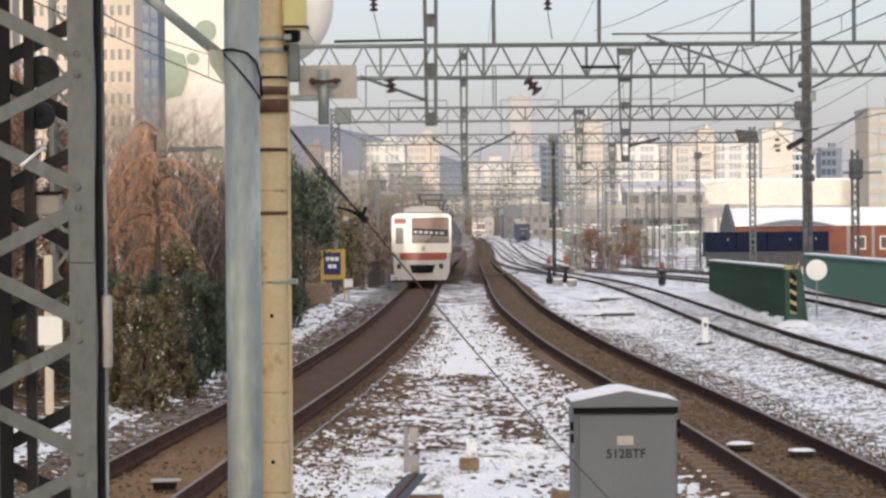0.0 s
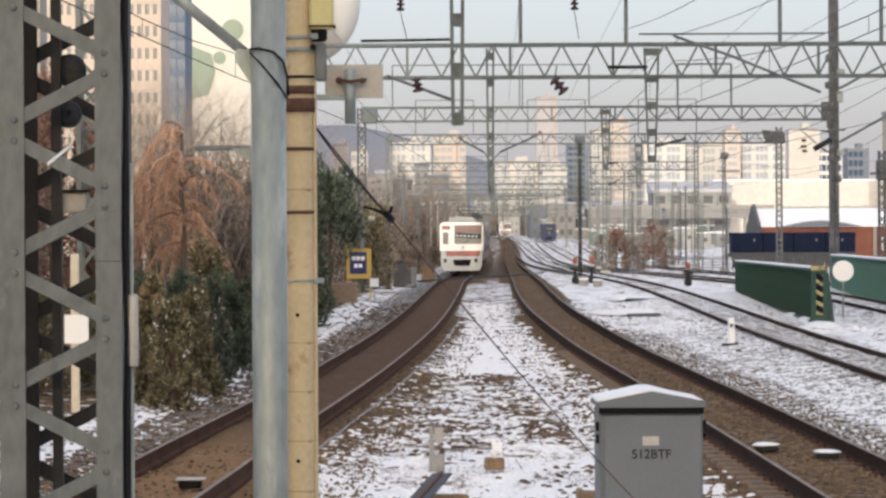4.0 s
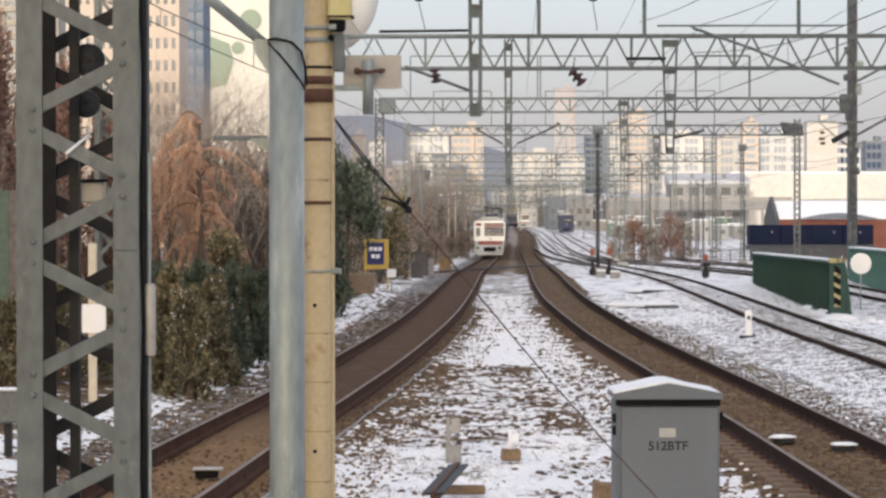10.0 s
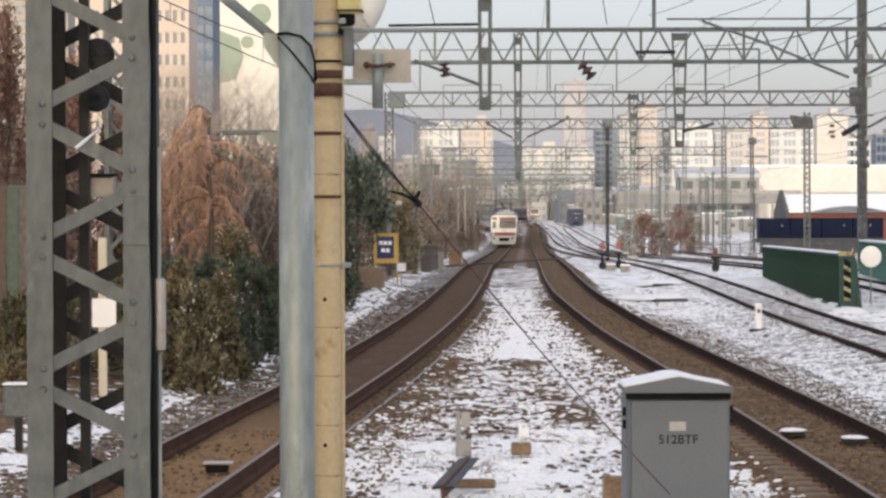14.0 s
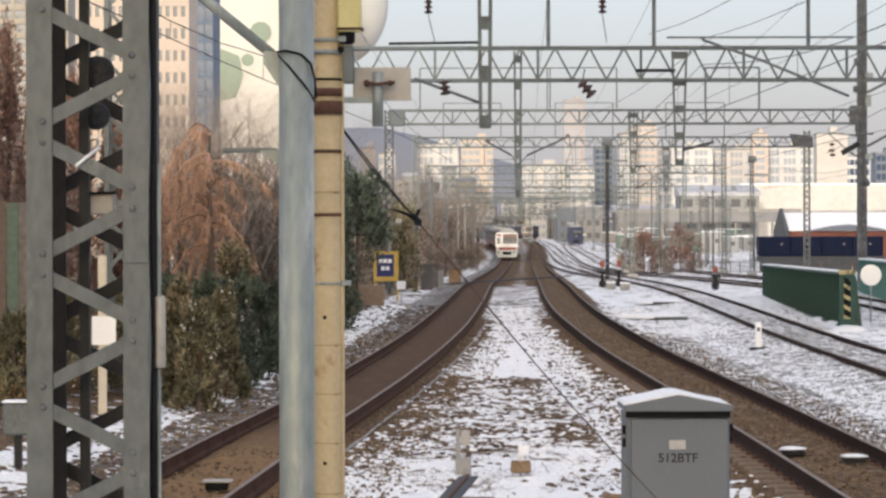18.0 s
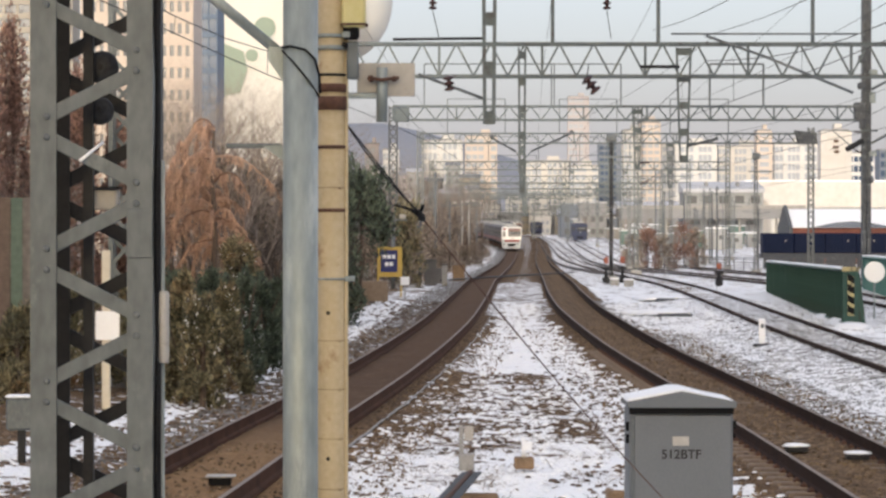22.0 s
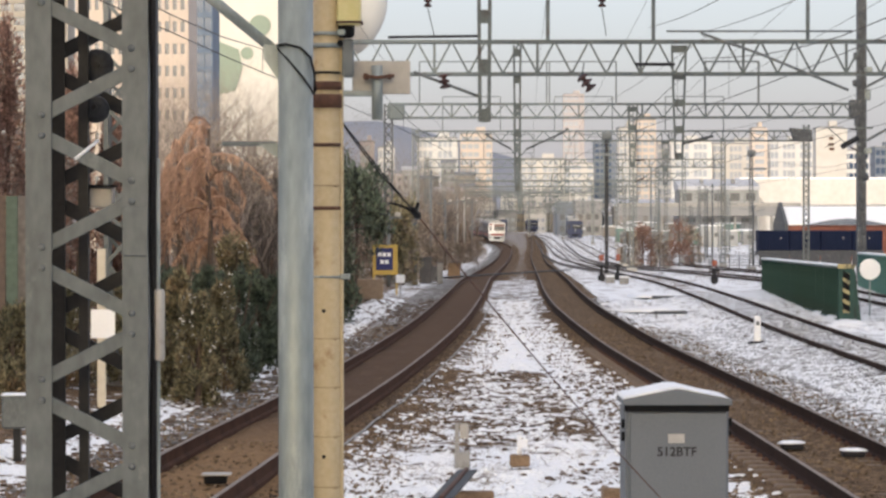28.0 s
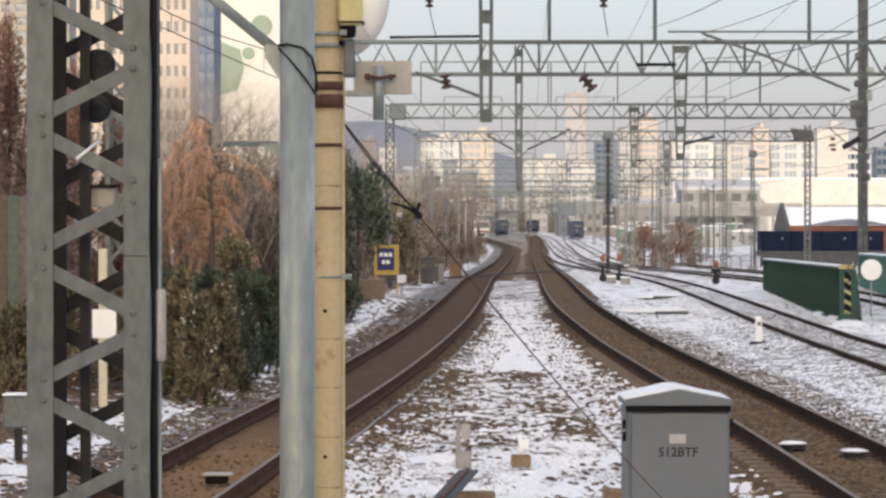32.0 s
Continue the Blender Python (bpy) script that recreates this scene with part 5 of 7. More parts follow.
rnd = random.Random(17)
for k in range(64):
    y = rnd.uniform(200, 560)
    x = rnd.uniform(37.174, 123.043) / 1000 * y
    if min(abs(x - smooth_through(line, y)) for line in LINES) < 1.9 or (x / y < 0.062 and y < 340):
        continue
    m = thing("yard_pole", x, y, rail_z(y) - 0.3, "slim grey pole with a short arm", "pole", "poles of the yard")
    h = rnd.uniform(5, 9.5)
    part("pole", Geo().tube([(0, 0, 0), (0, 0, h)], [0.1, 0.07], 8), (FAR_STEEL, DARK_STEEL, MAST_GREY)[k % 3], m, "", True)
    part("arm", Geo().tube([(0, 0, h * 0.9), (rnd.choice((-1, 1)) * rnd.uniform(0.7, 2.0), 0, h * 0.93)], 0.04, 6), FAR_STEEL, m, "", True)
    if k % 2:
        part("lamp_head", Geo().box(0, -0.1, h * 0.97, 0.35, 0.4, 0.25, 0.05), FAR_STEEL, m)


for px, y, top, mat in ((1.552, 255, 6.115, PLATE), (2.348, 270, 6.422, PLATE), (3.463, 295, 6.491, FAR_STEEL), (0.307, 235, 5.761, FAR_STEEL), (-0.785, 190, 7.278, FAR_STEEL), (-1.5, 150, 3.65, DARK_STEEL), (-2.554, 125, 3.77, FAR_STEEL)):
    m = thing("bank_pole", px, y, rail_z(y) - 0.3, "weathered pole on the bank beside the line", "pole", "poles on the bank")
    h = top - rail_z(y) + 0.3
    part("pole", Geo().tube([(0, 0, 0), (0, 0, h)], [0.1, 0.08], 8), mat, m, "", True)
    if y == 150:
        continue
    part("cross_arm", Geo().box(0, -0.15, h * 0.93, 1.3, 0.1, 0.12, 0.02), FAR_STEEL, m)
    part("lamp_head", Geo().box(0.45, -0.15, h * 0.97, 0.3, 0.3, 0.22, 0.04), PLATE, m)


# ---- contact wires, messenger wires and droppers
def overhead_wire(line, ys, zc, label):
    w = thing("overhead_wire", 0, 0, 0, label, "overhead wire", "overhead wires")
    contact, carrier = [], []
    for a, b in zip(ys, ys[1:]):
        for k in range(10):
            f = k / 10
            y = a + (b - a) * f
            x = smooth_through(line, y)
            z = rail_z(y) + zc
            sag = 0.95 - 0.75 * math.sin(math.pi * f)
            contact.append((x, y, z))
            carrier.append((x, y, z + sag))
            if k % 2 == 1:
                part("dropper", Geo().tube([(x, y, z), (x, y, z + sag)], 0.004, 4, False), MAST_DARK, w)
    part("contact_wire", Geo().tube(contact, 0.0075, 5), MAST_DARK, w)
    part("messenger_wire", Geo().tube(carrier, 0.0075, 5), MAST_DARK, w)


SPANS = [10, 50, 92, 135, 180, 228, 276, 324, 374, 424, 476, 530]
for line in (LEFT_LINE, RIGHT_LINE, THIRD_LINE, FOURTH_LINE):
    overhead_wire(line, SPANS, 5.2, "contact and messenger wire with droppers above a track")


def span_wire(pts, r, label):
    """A feeder wire that sags between its supports."""
    out = []
    for a, b in zip(pts, pts[1:]):
        a, b = Vector(a), Vector(b)
        out += [a.lerp(b, k / 8) - Vector((0, 0, (b - a).length * 0.004 * math.sin(math.pi * k / 8))) for k in range(8)]
    out.append(Vector(pts[-1]))
    solo("feeder_wire", Geo().tube(out, r, 5), MAST_DARK, label, "feeder wire", "feeder wires", smooth=True)


for x, z in ((3.76, 11.6), (7.5, 11.6), (12.96, 11.6), (-3.0, 10.4)):
    span_wire([(x - 1.5, 8, z + 0.5), (x - 0.6, 50, z)] + [(x + (smooth_through(LEFT_LINE, y) - smooth_through(LEFT_LINE, 92)), y, z - 0.1) for y in SPANS[2:]], 0.009, "thin feeder wire along the line")
for a, b in (((7.32, 92, 10.06), (7.122, 60, 8.613)), ((9.12, 92, 9.86), (9.339, 60, 8.743)), ((13.383, 135, 9.885), (16.32, 92, 11.46)), ((17.843, 180, 9.474), (19.043, 100, 9.161)), ((8.843, 180, 10.648), (9.52, 92, 9.86))):
    span_wire([a, b], 0.011, "thin dark slanting feeder wire")


SLATE_BOX = material("slate_grey_box_paint", ((0.075, 0.072, 0.07), (0.14, 0.13, 0.125)), 0.6, 0, 2, 30, 0.1, 0.003)


# ---- signals and signs of the yard
def dwarf_signal(x, y, h, words):
    s = thing("ground_signal", x, y, rail_z(y) - 0.27, words, "signal", "ground signals")
    part("post", Geo().tube([(0, 0, 0), (0, 0, h * 0.6)], 0.09, 8), MAST_DARK, s)
    part("foot", Geo().box(0, 0, 0.2, 0.4, 0.4, 0.42, 0.1), MAST_DARK, s)
    part("head", Geo().box(0, -0.05, h * 0.85, 0.27, 0.26, h * 0.26, 0.06), RED, s, "red signal head")
    part("collar", Geo().box(0, -0.05, h * 0.55, 0.5, 0.4, 0.12, 0.03), MAST_DARK, s)


dwarf_signal(9.228, 150, 1.565, "red-headed ground signal in the snow")
dwarf_signal(10.31, 152, 1.586, "red-headed ground signal in the snow")
dwarf_signal(14.7, 140, 1.278, "red-headed ground signal beside the yard track")
for px, y in ((9.264, 143), (9.83, 140)):
    b = thing("snow_capped_box", px, y, rail_z(y) - 0.27, "low trackside box under snow", "trackside box", "trackside boxes")
    part("case", Geo().box(0, 0, 0.15, 0.5, 0.5, 0.36, 0.04), CONCRETE, b)
    part("snow_cap", Geo().box(0, 0, 0.36, 0.52, 0.52, 0.1, 0.04), SNOW, b)


def yellow_sign():
    y = 108
    s = thing("yellow_notice_board", -2.348, y, rail_z(y) - 0.1, "yellow framed notice board with a blue panel on two legs", "sign")
    zb = 0.297 - 0.1
    w, z0, z1 = 1.033, 1.045 - zb, 2.29 - zb
    part("board", Geo().box(0, 0.02, (z0 + z1) / 2, w, 0.04, z1 - z0, 0.01), YELLOW, s)
    panel = part("panel", Geo().box(-0.03, -0.008, 1.703 - zb, 0.704, 0.03, 0.916, 0.006), BLUE, s, "dark blue panel")
    for k, (zz, ww, n) in enumerate(((1.89 - zb, 0.15, 3), (1.585 - zb, 0.15, 2))):
        for i in range(n):
            part("letter_bar", Geo().box(-0.03 + (i - (n - 1) / 2) * 0.19, -0.026, zz, ww, 0.008, 0.16), WHITE, panel)
    for sx in (-1, 1):
        part("leg", Geo().box(sx * w * 0.46, 0.02, z0 / 2 + 0.02, 0.07, 0.06, z0 + 0.04), YELLOW, s)
    t = thing("small_white_sign", -1.682, 106, rail_z(106) - 0.2, "small white plate on a stake", "sign")
    zz = 0.624 + 0.2
    part("plate", Geo().box(0, -0.03, zz, 0.36, 0.02, 0.34, 0.008), WHITE, t)
    part("stake", Geo().box(0, 0, zz / 2, 0.06, 0.05, zz), CONCRETE, t)


yellow_sign()
for px, y, h, w, mat in ((-0.84, 138, 1.35, 0.66, SLATE_BOX), (-0.091, 140, 1.1, 0.3, CONCRETE), (0.756, 158, 1.0, 0.75, BROWN_BLOCK), (-0.444, 146, 0.8, 0.4, SLATE_BOX)):
    b = thing("trackside_box", px, y, ground_at(px, y)[0], "small grey trackside equipment box on the bank", "trackside box", "boxes along the bank")
    part("case", Geo().box(0, 0, h / 2, w, 0.5, h, 0.04), mat, b)
    part("lid", Geo().box(0, 0, h + 0.03, w + 0.08, 0.58, 0.06, 0.02), SLATE_BOX, b)
# cable crossing laid over the tracks
solo("cable_crossing", Geo().tube([(-0.3 + 9.4 * f, 141 + 44 * f, rail_z(141 + 44 * f) + 0.03) for f in [i / 12 for i in range(13)]], 0.05, 8), MAST_DARK, "dark cable duct laid across the tracks", "cable duct", smooth=True)


# ---- trees and shrubs
def branches(g, tips, rnd, p, d, length, r, level, spread, droop, kids):
    """A limb of three bent pieces that forks until the last level."""
    pts, rs = [p], [r]
    q, v = p.copy(), d.copy()
    for i in range(3):
        v = (v + Vector((rnd.uniform(-0.18, 0.18), rnd.uniform(-0.18, 0.18), rnd.uniform(-0.06, 0.1) - droop))).normalized()
        q = q + v * (length / 3)
        pts.append(q.copy())
        rs.append(r * (1 - 0.22 * (i + 1)))
    g.tube(pts, rs, 6 if level > 2 else 4, False)
    if level == 0:
        tips.append(q)
        return
    for i in range(kids):
        a = rnd.uniform(0, 2 * math.pi)
        side = Vector((math.cos(a), math.sin(a), rnd.uniform(0.0, 0.5)))
        w = (v * (1.0 - spread * 0.5) + side * spread).normalized()
        k = rnd.uniform(0.4, 1.0)
        start = pts[1].lerp(pts[3], k) if i else pts[3]
        branches(g, tips, rnd, start, w, length * rnd.uniform(0.62, 0.82), rs[3] * (0.9 if not i else 0.7), level - 1, spread, droop, kids)


def bare_tree_mesh(seed, h, level=4, spread=0.6, kids=3, droop=0.0):
    rnd = random.Random(seed)
    trunk, crown, tips = Geo(), Geo(), []
    trunk.tube([(0, 0, -0.3), (rnd.uniform(-0.1, 0.1), 0, h * 0.16), (rnd.uniform(-0.15, 0.15), rnd.uniform(-0.1, 0.1), h * 0.34)], [h * 0.022, h * 0.018, h * 0.014], 8)
    top = Vector(trunk.v[-1])
    for i in range(4):
        a = i * 1.57 + rnd.uniform(-0.4, 0.4)
        branches(crown, tips, rnd, Vector((0, 0, h * (0.22 + 0.035 * i))), Vector((math.cos(a) * 0.55, math.sin(a) * 0.55, 0.8)).normalized(), h * 0.26, h * 0.009, level, spread, droop, kids)
    return trunk.mesh("trunk", BARK), crown.mesh("crown", TWIG)


def place_tree(name, meshes, x, y, z, scale, turn, label, group, mats=None):
    t = thing(name, x, y, z, label, "tree", group, rz=turn)
    for nm, me in zip(("trunk", "crown"), meshes):
        o = part(nm, me, None, t)
        o.scale = (scale, scale, scale)
    return t


BARE_DARK = []
BARE = [bare_tree_mesh(s, 8.0, 4 if s < 10 else 5, 0.55 + 0.1 * (s % 3), 3) for s in (3, 8, 14, 21)]
for trunk, crown in BARE[2:]:
    dark = crown.copy()
    dark.materials.clear()
    dark.materials.append(DARK_TWIG)
    BARE_DARK.append((trunk, dark))
rnd = random.Random(5)
for i in range(34):
    y = rnd.uniform(76, 92)
    x = rnd.uniform(-80.217, -42.174) / 1000 * y
    place_tree("bare_bush", BARE_DARK[i % 2], x, y, rail_z(y) - 0.1, rnd.uniform(0.42, 0.62), rnd.uniform(0, 360), "tangled dark brown leafless bush", "bare bushes on the bank")
spots = []
for i in range(72):
    y = 130 + i * 5.5 + rnd.uniform(-3, 3)
    x = smooth_through(LEFT_LINE, y) - rnd.uniform(4.4, 10.5) - (2.5 if y < 150 else 0)
    spots.append((x, y, rnd.uniform(0.8, 1.2) * (0.9 if y < 200 else 1.35)))
for i in range(40):
    y = rnd.uniform(110, 210)
    spots.append((rnd.uniform(-0.118, -0.05) * y, y, rnd.uniform(0.095, 0.125) * y / 10))
for i in range(22):
    y = rnd.uniform(76, 112)
    spots.append((rnd.uniform(-0.125, -0.058) * y, y, rnd.uniform(0.055, 0.08) * y / 7.5))
for i in range(9):
    y = rnd.uniform(62, 90)
    spots.append((rnd.uniform(-0.175, -0.14) * y, y, rnd.uniform(0.6, 0.8)))
for x, y in ((17.676, 235), (19.617, 240), (22.88, 250), (25.403, 262), (20.935, 300)):
    spots.append((x, y, 0.42))
for i in range(22):
    y = rnd.uniform(150, 300)
    spots.append((smooth_through(LEFT_LINE, y) - rnd.uniform(6.5, 17), y, rnd.uniform(1.05, 1.45)))
for i in range(100):
    y = rnd.uniform(560, 720)
    x = rnd.uniform(37.174, 118.696) / 1000 * y
    if min(abs(x - smooth_through(line, y)) for line in LINES) > 2.5:
        spots.append((x, y, rnd.uniform(0.7, 1.5)))
for i, (x, y, s) in enumerate(spots):
    place_tree("bare_tree", BARE[i % 4], x, y, rail_z(y) - 0.1, s, rnd.uniform(0, 360), "leafless winter tree with fine brown twigs", "bare trees along the line")


def weeping_tree(x, y, h, seed, wide):
    rnd = random.Random(seed)
    t = thing("weeping_tree", x, y, ground_at(x, y)[0], "tree with russet drooping winter branches", "tree")
    part("trunk", Geo().tube([(0, 0, -0.4), (0.05, 0, h * 0.4), (-0.05, 0.05, h * 0.75), (0.02, 0, h * 0.95)], [0.1, 0.085, 0.06, 0.025], 8), BARK, t, "", True)
    twigs = Geo()
    for i in range(32):
        a = rnd.uniform(0, 2 * math.pi)
        z = h * rnd.uniform(0.38, 0.98)
        reach = wide * rnd.uniform(0.3, 1.1) * (1.2 - 0.65 * (z / h - 0.35))
        d = Vector((math.cos(a), math.sin(a), 0))
        lift, fall = rnd.uniform(0.05, 0.5), rnd.uniform(0.4, 1.3)
        pts = [Vector((0, 0, z)) + d * (reach * f) + Vector((rnd.uniform(-0.05, 0.05), 0, lift * reach * math.sin(f * 2.2) - fall * reach * f * f)) for f in (0, 0.2, 0.4, 0.6, 0.8, 1.0)]
        part("limb", Geo().tube(pts, [0.036, 0.032, 0.027, 0.021, 0.014, 0.008], 5, False), RUSSET_DARK if i % 3 == 0 else RUSSET, t)
        # feathered twigs close along the limb, longer towards its hanging end
        for k in range(34):
            f = rnd.uniform(0.12, 1.0)
            j = min(int(f * 5), 4)
            p = pts[j].lerp(pts[j + 1], f * 5 - j)
            L = rnd.uniform(0.12, 0.5) * (0.5 + 0.7 * f)
            e = d * rnd.uniform(0.0, 0.16) + Vector((rnd.uniform(-0.11, 0.11), rnd.uniform(-0.11, 0.11), 0))
            twigs.tube([p, p + e * 0.6 + Vector((0, 0, -L * 0.35)), p + e * 0.9 + Vector((0, 0, -L))], [0.013, 0.011, 0.006], 4, False)
            for m in range(4):
                u = rnd.uniform(0.1, 0.95)
                q = p + e * 0.7 * u + Vector((0, 0, -L * u))
                twigs.tube([q, q + Vector((rnd.uniform(-0.09, 0.09), rnd.uniform(-0.09, 0.09), -rnd.uniform(0.04, 0.18)))], [0.01, 0.005], 3, False)
    part("crown", twigs, RUSSET, t, "russet drooping twigs")


weeping_tree(-6.628, 74, 5.9, 4, 2.1)
weeping_tree(-8.003, 79, 5.3, 9, 1.7)


def leaf_crown(rnd, blobs, count, size, up=0.3):
    """Small folded leaves spread through uneven lumps."""
    g = Geo()
    for i in range(count):
        c, r = blobs[rnd.randrange(len(blobs))]
        d = Vector((rnd.gauss(0, 1), rnd.gauss(0, 1), rnd.gauss(0, 1))).normalized()
        p = Vector(c) + Vector((d.x * r[0], d.y * r[1], d.z * r[2])) * (rnd.uniform(0.55, 1.08) if rnd.random() < 0.8 else rnd.uniform(1.05, 1.25))
        s = size * rnd.uniform(0.6, 1.4)
        a = (d + Vector((rnd.uniform(-0.8, 0.8), rnd.uniform(-0.8, 0.8), rnd.uniform(-0.4, 0.8) + up))).normalized()
        b = a.cross(Vector((rnd.uniform(-1, 1), rnd.uniform(-1, 1), rnd.uniform(-1, 1)))).normalized()
        n = a.cross(b)
        g.add([p, p + a * s * 0.5 + b * s * 0.18 + n * s * 0.08, p + a * s, p + a * s * 0.5 - b * s * 0.18 + n * s * 0.08], [(0, 1, 2), (0, 2, 3)])
    return g


def shrub(name, x, y, h, wide, seed, mat, label, leaf=0.11, count=2600, tall=False, low=0.02):
    rnd = random.Random(seed)
    t = thing(name, x, y, ground_at(x, y)[0], label, "shrub" if not tall else "tree", "evergreen shrubs along the bank")
    stems = Geo()
    stems.tube([(0, 0, -0.3), (0.03, 0, h * 0.5), (0, 0.03, h * 0.9)], [0.07, 0.05, 0.015], 6)
    part("trunk", stems, BARK, t)
    for i in range(4):
        a = rnd.uniform(0, 6.28)
        part("branch", Geo().tube([(0, 0, h * rnd.uniform(0.15, 0.6)), (math.cos(a) * wide * 0.7, math.sin(a) * wide * 0.7, h * rnd.uniform(0.45, 0.95))], [0.03, 0.008], 5), BARK, t)
    blobs = []
    for i in range(44):
        a, f = rnd.uniform(0, 6.28), rnd.uniform(low, 0.92)
        k = wide * ((1.1 - f * 0.9) if tall else (1.0 - 0.55 * f * f)) * rnd.uniform(0.35, 0.75)
        blobs.append(((math.cos(a) * k, math.sin(a) * k, h * f), (wide * rnd.uniform(0.1, 0.24), wide * rnd.uniform(0.1, 0.24), h * rnd.uniform(0.05, 0.16))))
    part("crown", leaf_crown(rnd, blobs, count, leaf, 0.9), mat, t)
    if name == "evergreen_shrub" and seed % 2:
        tagged(part("snow_dusting", leaf_crown(rnd, blobs[::3], 300, leaf * 0.8, 0.2), SNOW, t, "specks of snow"), kind="stuff")


for i, (px, y, h, w, mat) in enumerate(((-4.761, 47, 2.35, 0.5, OLIVE), (-4.32, 46, 2.1, 0.5, OLIVE), (-5.471, 52, 2.1, 0.6, EVERGREEN), (-4.228, 50, 2.1, 0.55, OLIVE), (-4.926, 55, 2.2, 0.7, EVERGREEN), (-4.136, 53, 2.2, 0.6, EVERGREEN), (-3.92, 56, 2.0, 0.6, EVERGREEN), (-4.637, 62, 2.05, 0.8, EVERGREEN), (-3.963, 62, 1.85, 0.65, EVERGREEN), (-3.86, 66, 2.2, 0.7, EVERGREEN), (-7.308, 44, 1.7, 0.8, OLIVE), (-6.929, 48, 2.0, 0.9, OLIVE), (-5.901, 49, 2.0, 0.7, OLIVE), (-5.697, 72, 2.6, 0.9, OLIVE))):
    shrub("evergreen_shrub", px, y, h, w, 30 + i, mat, "dense dark evergreen shrub on the bank" if mat is EVERGREEN else "olive-brown winter shrub on the bank", 0.1, 9500, i % 3 != 1)
shrub("russet_shrub", -4.42, 53, 1.5, 0.36, 88, RUSSET, "small russet-brown winter shrub before the evergreens", 0.09, 3200, True)
for i, (px, y, h, w) in enumerate(((-12.037, 72, 6.6, 1.0), (-12.022, 78, 6.4, 1.2), (-10.36, 74, 5.6, 0.9), (-12.387, 70, 6.2, 1.0), (-9.649, 76, 4.6, 0.8))):
    shrub("dry_leaf_tree", px, y, h * 1.22, w, 50 + i, DRY_LEAF, "tree with dry red-brown winter leaves", 0.15, 8200, True)
for i, (px, y, h, w) in enumerate(((16.694, 232, 2.6, 1.0), (18.264, 236, 3.0, 1.1), (20.139, 240, 2.6, 1.2), (21.782, 238, 3.4, 1.2), (23.358, 242, 3.0, 1.1), (-1.811, 170, 2.2, 1.0), (-0.743, 180, 2.0, 1.0), (0.261, 200, 2.4, 1.1), (1.55, 230, 2.2, 1.1), (2.993, 270, 2.6, 1.2), (4.313, 310, 2.8, 1.3))):
    shrub("brown_scrub", px, y, h * (1.25 if i < 5 else 1.0), w * (1.2 if i < 5 else 1.0), 90 + i, DRY_LEAF if i in (1, 3) else PALE_TWIG, "low brown winter scrub beside the yard", 0.2, 2400 if i < 5 else 1300)
shrub("pine_tree", -3.172, 96, 5.3, 1.9, 71, EVERGREEN, "dark green pine leaning over the line", 0.2, 6500, False, 0.44)
shrub("pine_tree", -3.13, 80, 4.2, 0.75, 72, EVERGREEN, "dark green conifer beside the post", 0.17, 4000, True)
shrub("pine_tree", -4.639, 110, 5.0, 1.8, 73, EVERGREEN, "dark green pine on the bank", 0.14, 6000, True)
for i, (px, y, h, w) in enumerate(((-3.45, 128, 3.6, 1.4), (-2.336, 136, 3.4, 1.3), (-1.07, 205, 5.0, 2.0), (0.052, 240, 5.5, 2.2), (-1.722, 180, 5.0, 1.8))):
    shrub("twiggy_bush", px, y, h, w, 115 + i, PALE_TWIG, "tangled brown leafless bush on the bank", 0.2, 2200)
for i, (px, y, h, w) in enumerate(((-6.9, 93, 5.3, 1.4), (-5.7, 96, 4.8, 1.3), (-8.2, 95, 5.4, 1.5), (-7.4, 99, 4.6, 1.5))):
    shrub("thicket", px, y, h, w, 135 + i, (PALE_TWIG, TWIG)[i % 2], "dense grey-brown leafless thicket behind the weeping trees", 0.22, 5200)
shrub("olive_tree", -1.95, 131, 4.4, 1.2, 141, OLIVE, "dull olive rounded tree on the bank", 0.17, 5200)


# ---- town
def plain(name, a, b, rough=0.8, fine=6.0, stain=None):
    return material(name, (a, b), rough, 0, 0.15, fine, 0.1, 0.01, stain, 0.3, 0.25)


CREAM_WALL = plain("cream_apartment_wall", (0.5, 0.475, 0.43), (0.62, 0.595, 0.55))
WHITE_WALL = plain("white_end_wall", (0.66, 0.64, 0.58), (0.74, 0.72, 0.66))
PALE_WALL = plain("pale_grey_wall", (0.54, 0.53, 0.5), (0.68, 0.67, 0.64))
PEACH_WALL = plain("peach_apartment_wall", (0.54, 0.455, 0.38), (0.63, 0.54, 0.46))
# toned towards the sky, so the far tower's haze is in its colour
PINK_WALL = plain("pinkish_wall", (0.4, 0.36, 0.355), (0.46, 0.42, 0.41))
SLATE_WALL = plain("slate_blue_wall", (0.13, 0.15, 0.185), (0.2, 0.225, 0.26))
TAN_WALL = plain("tan_apartment_wall", (0.36, 0.325, 0.27), (0.45, 0.41, 0.35))
BALCONY_WALL = plain("blue_grey_balcony_wall", (0.11, 0.15, 0.21), (0.19, 0.24, 0.31))
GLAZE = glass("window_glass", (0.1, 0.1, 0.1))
# sky reflection and distance haze are put into this paler glass
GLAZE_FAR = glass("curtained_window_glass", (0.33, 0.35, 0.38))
GLAZE_BLUE = glass("blue_window_glass", (0.04, 0.065, 0.11))
ROOF_GREY = plain("grey_flat_roof", (0.2, 0.2, 0.2), (0.3, 0.3, 0.3))


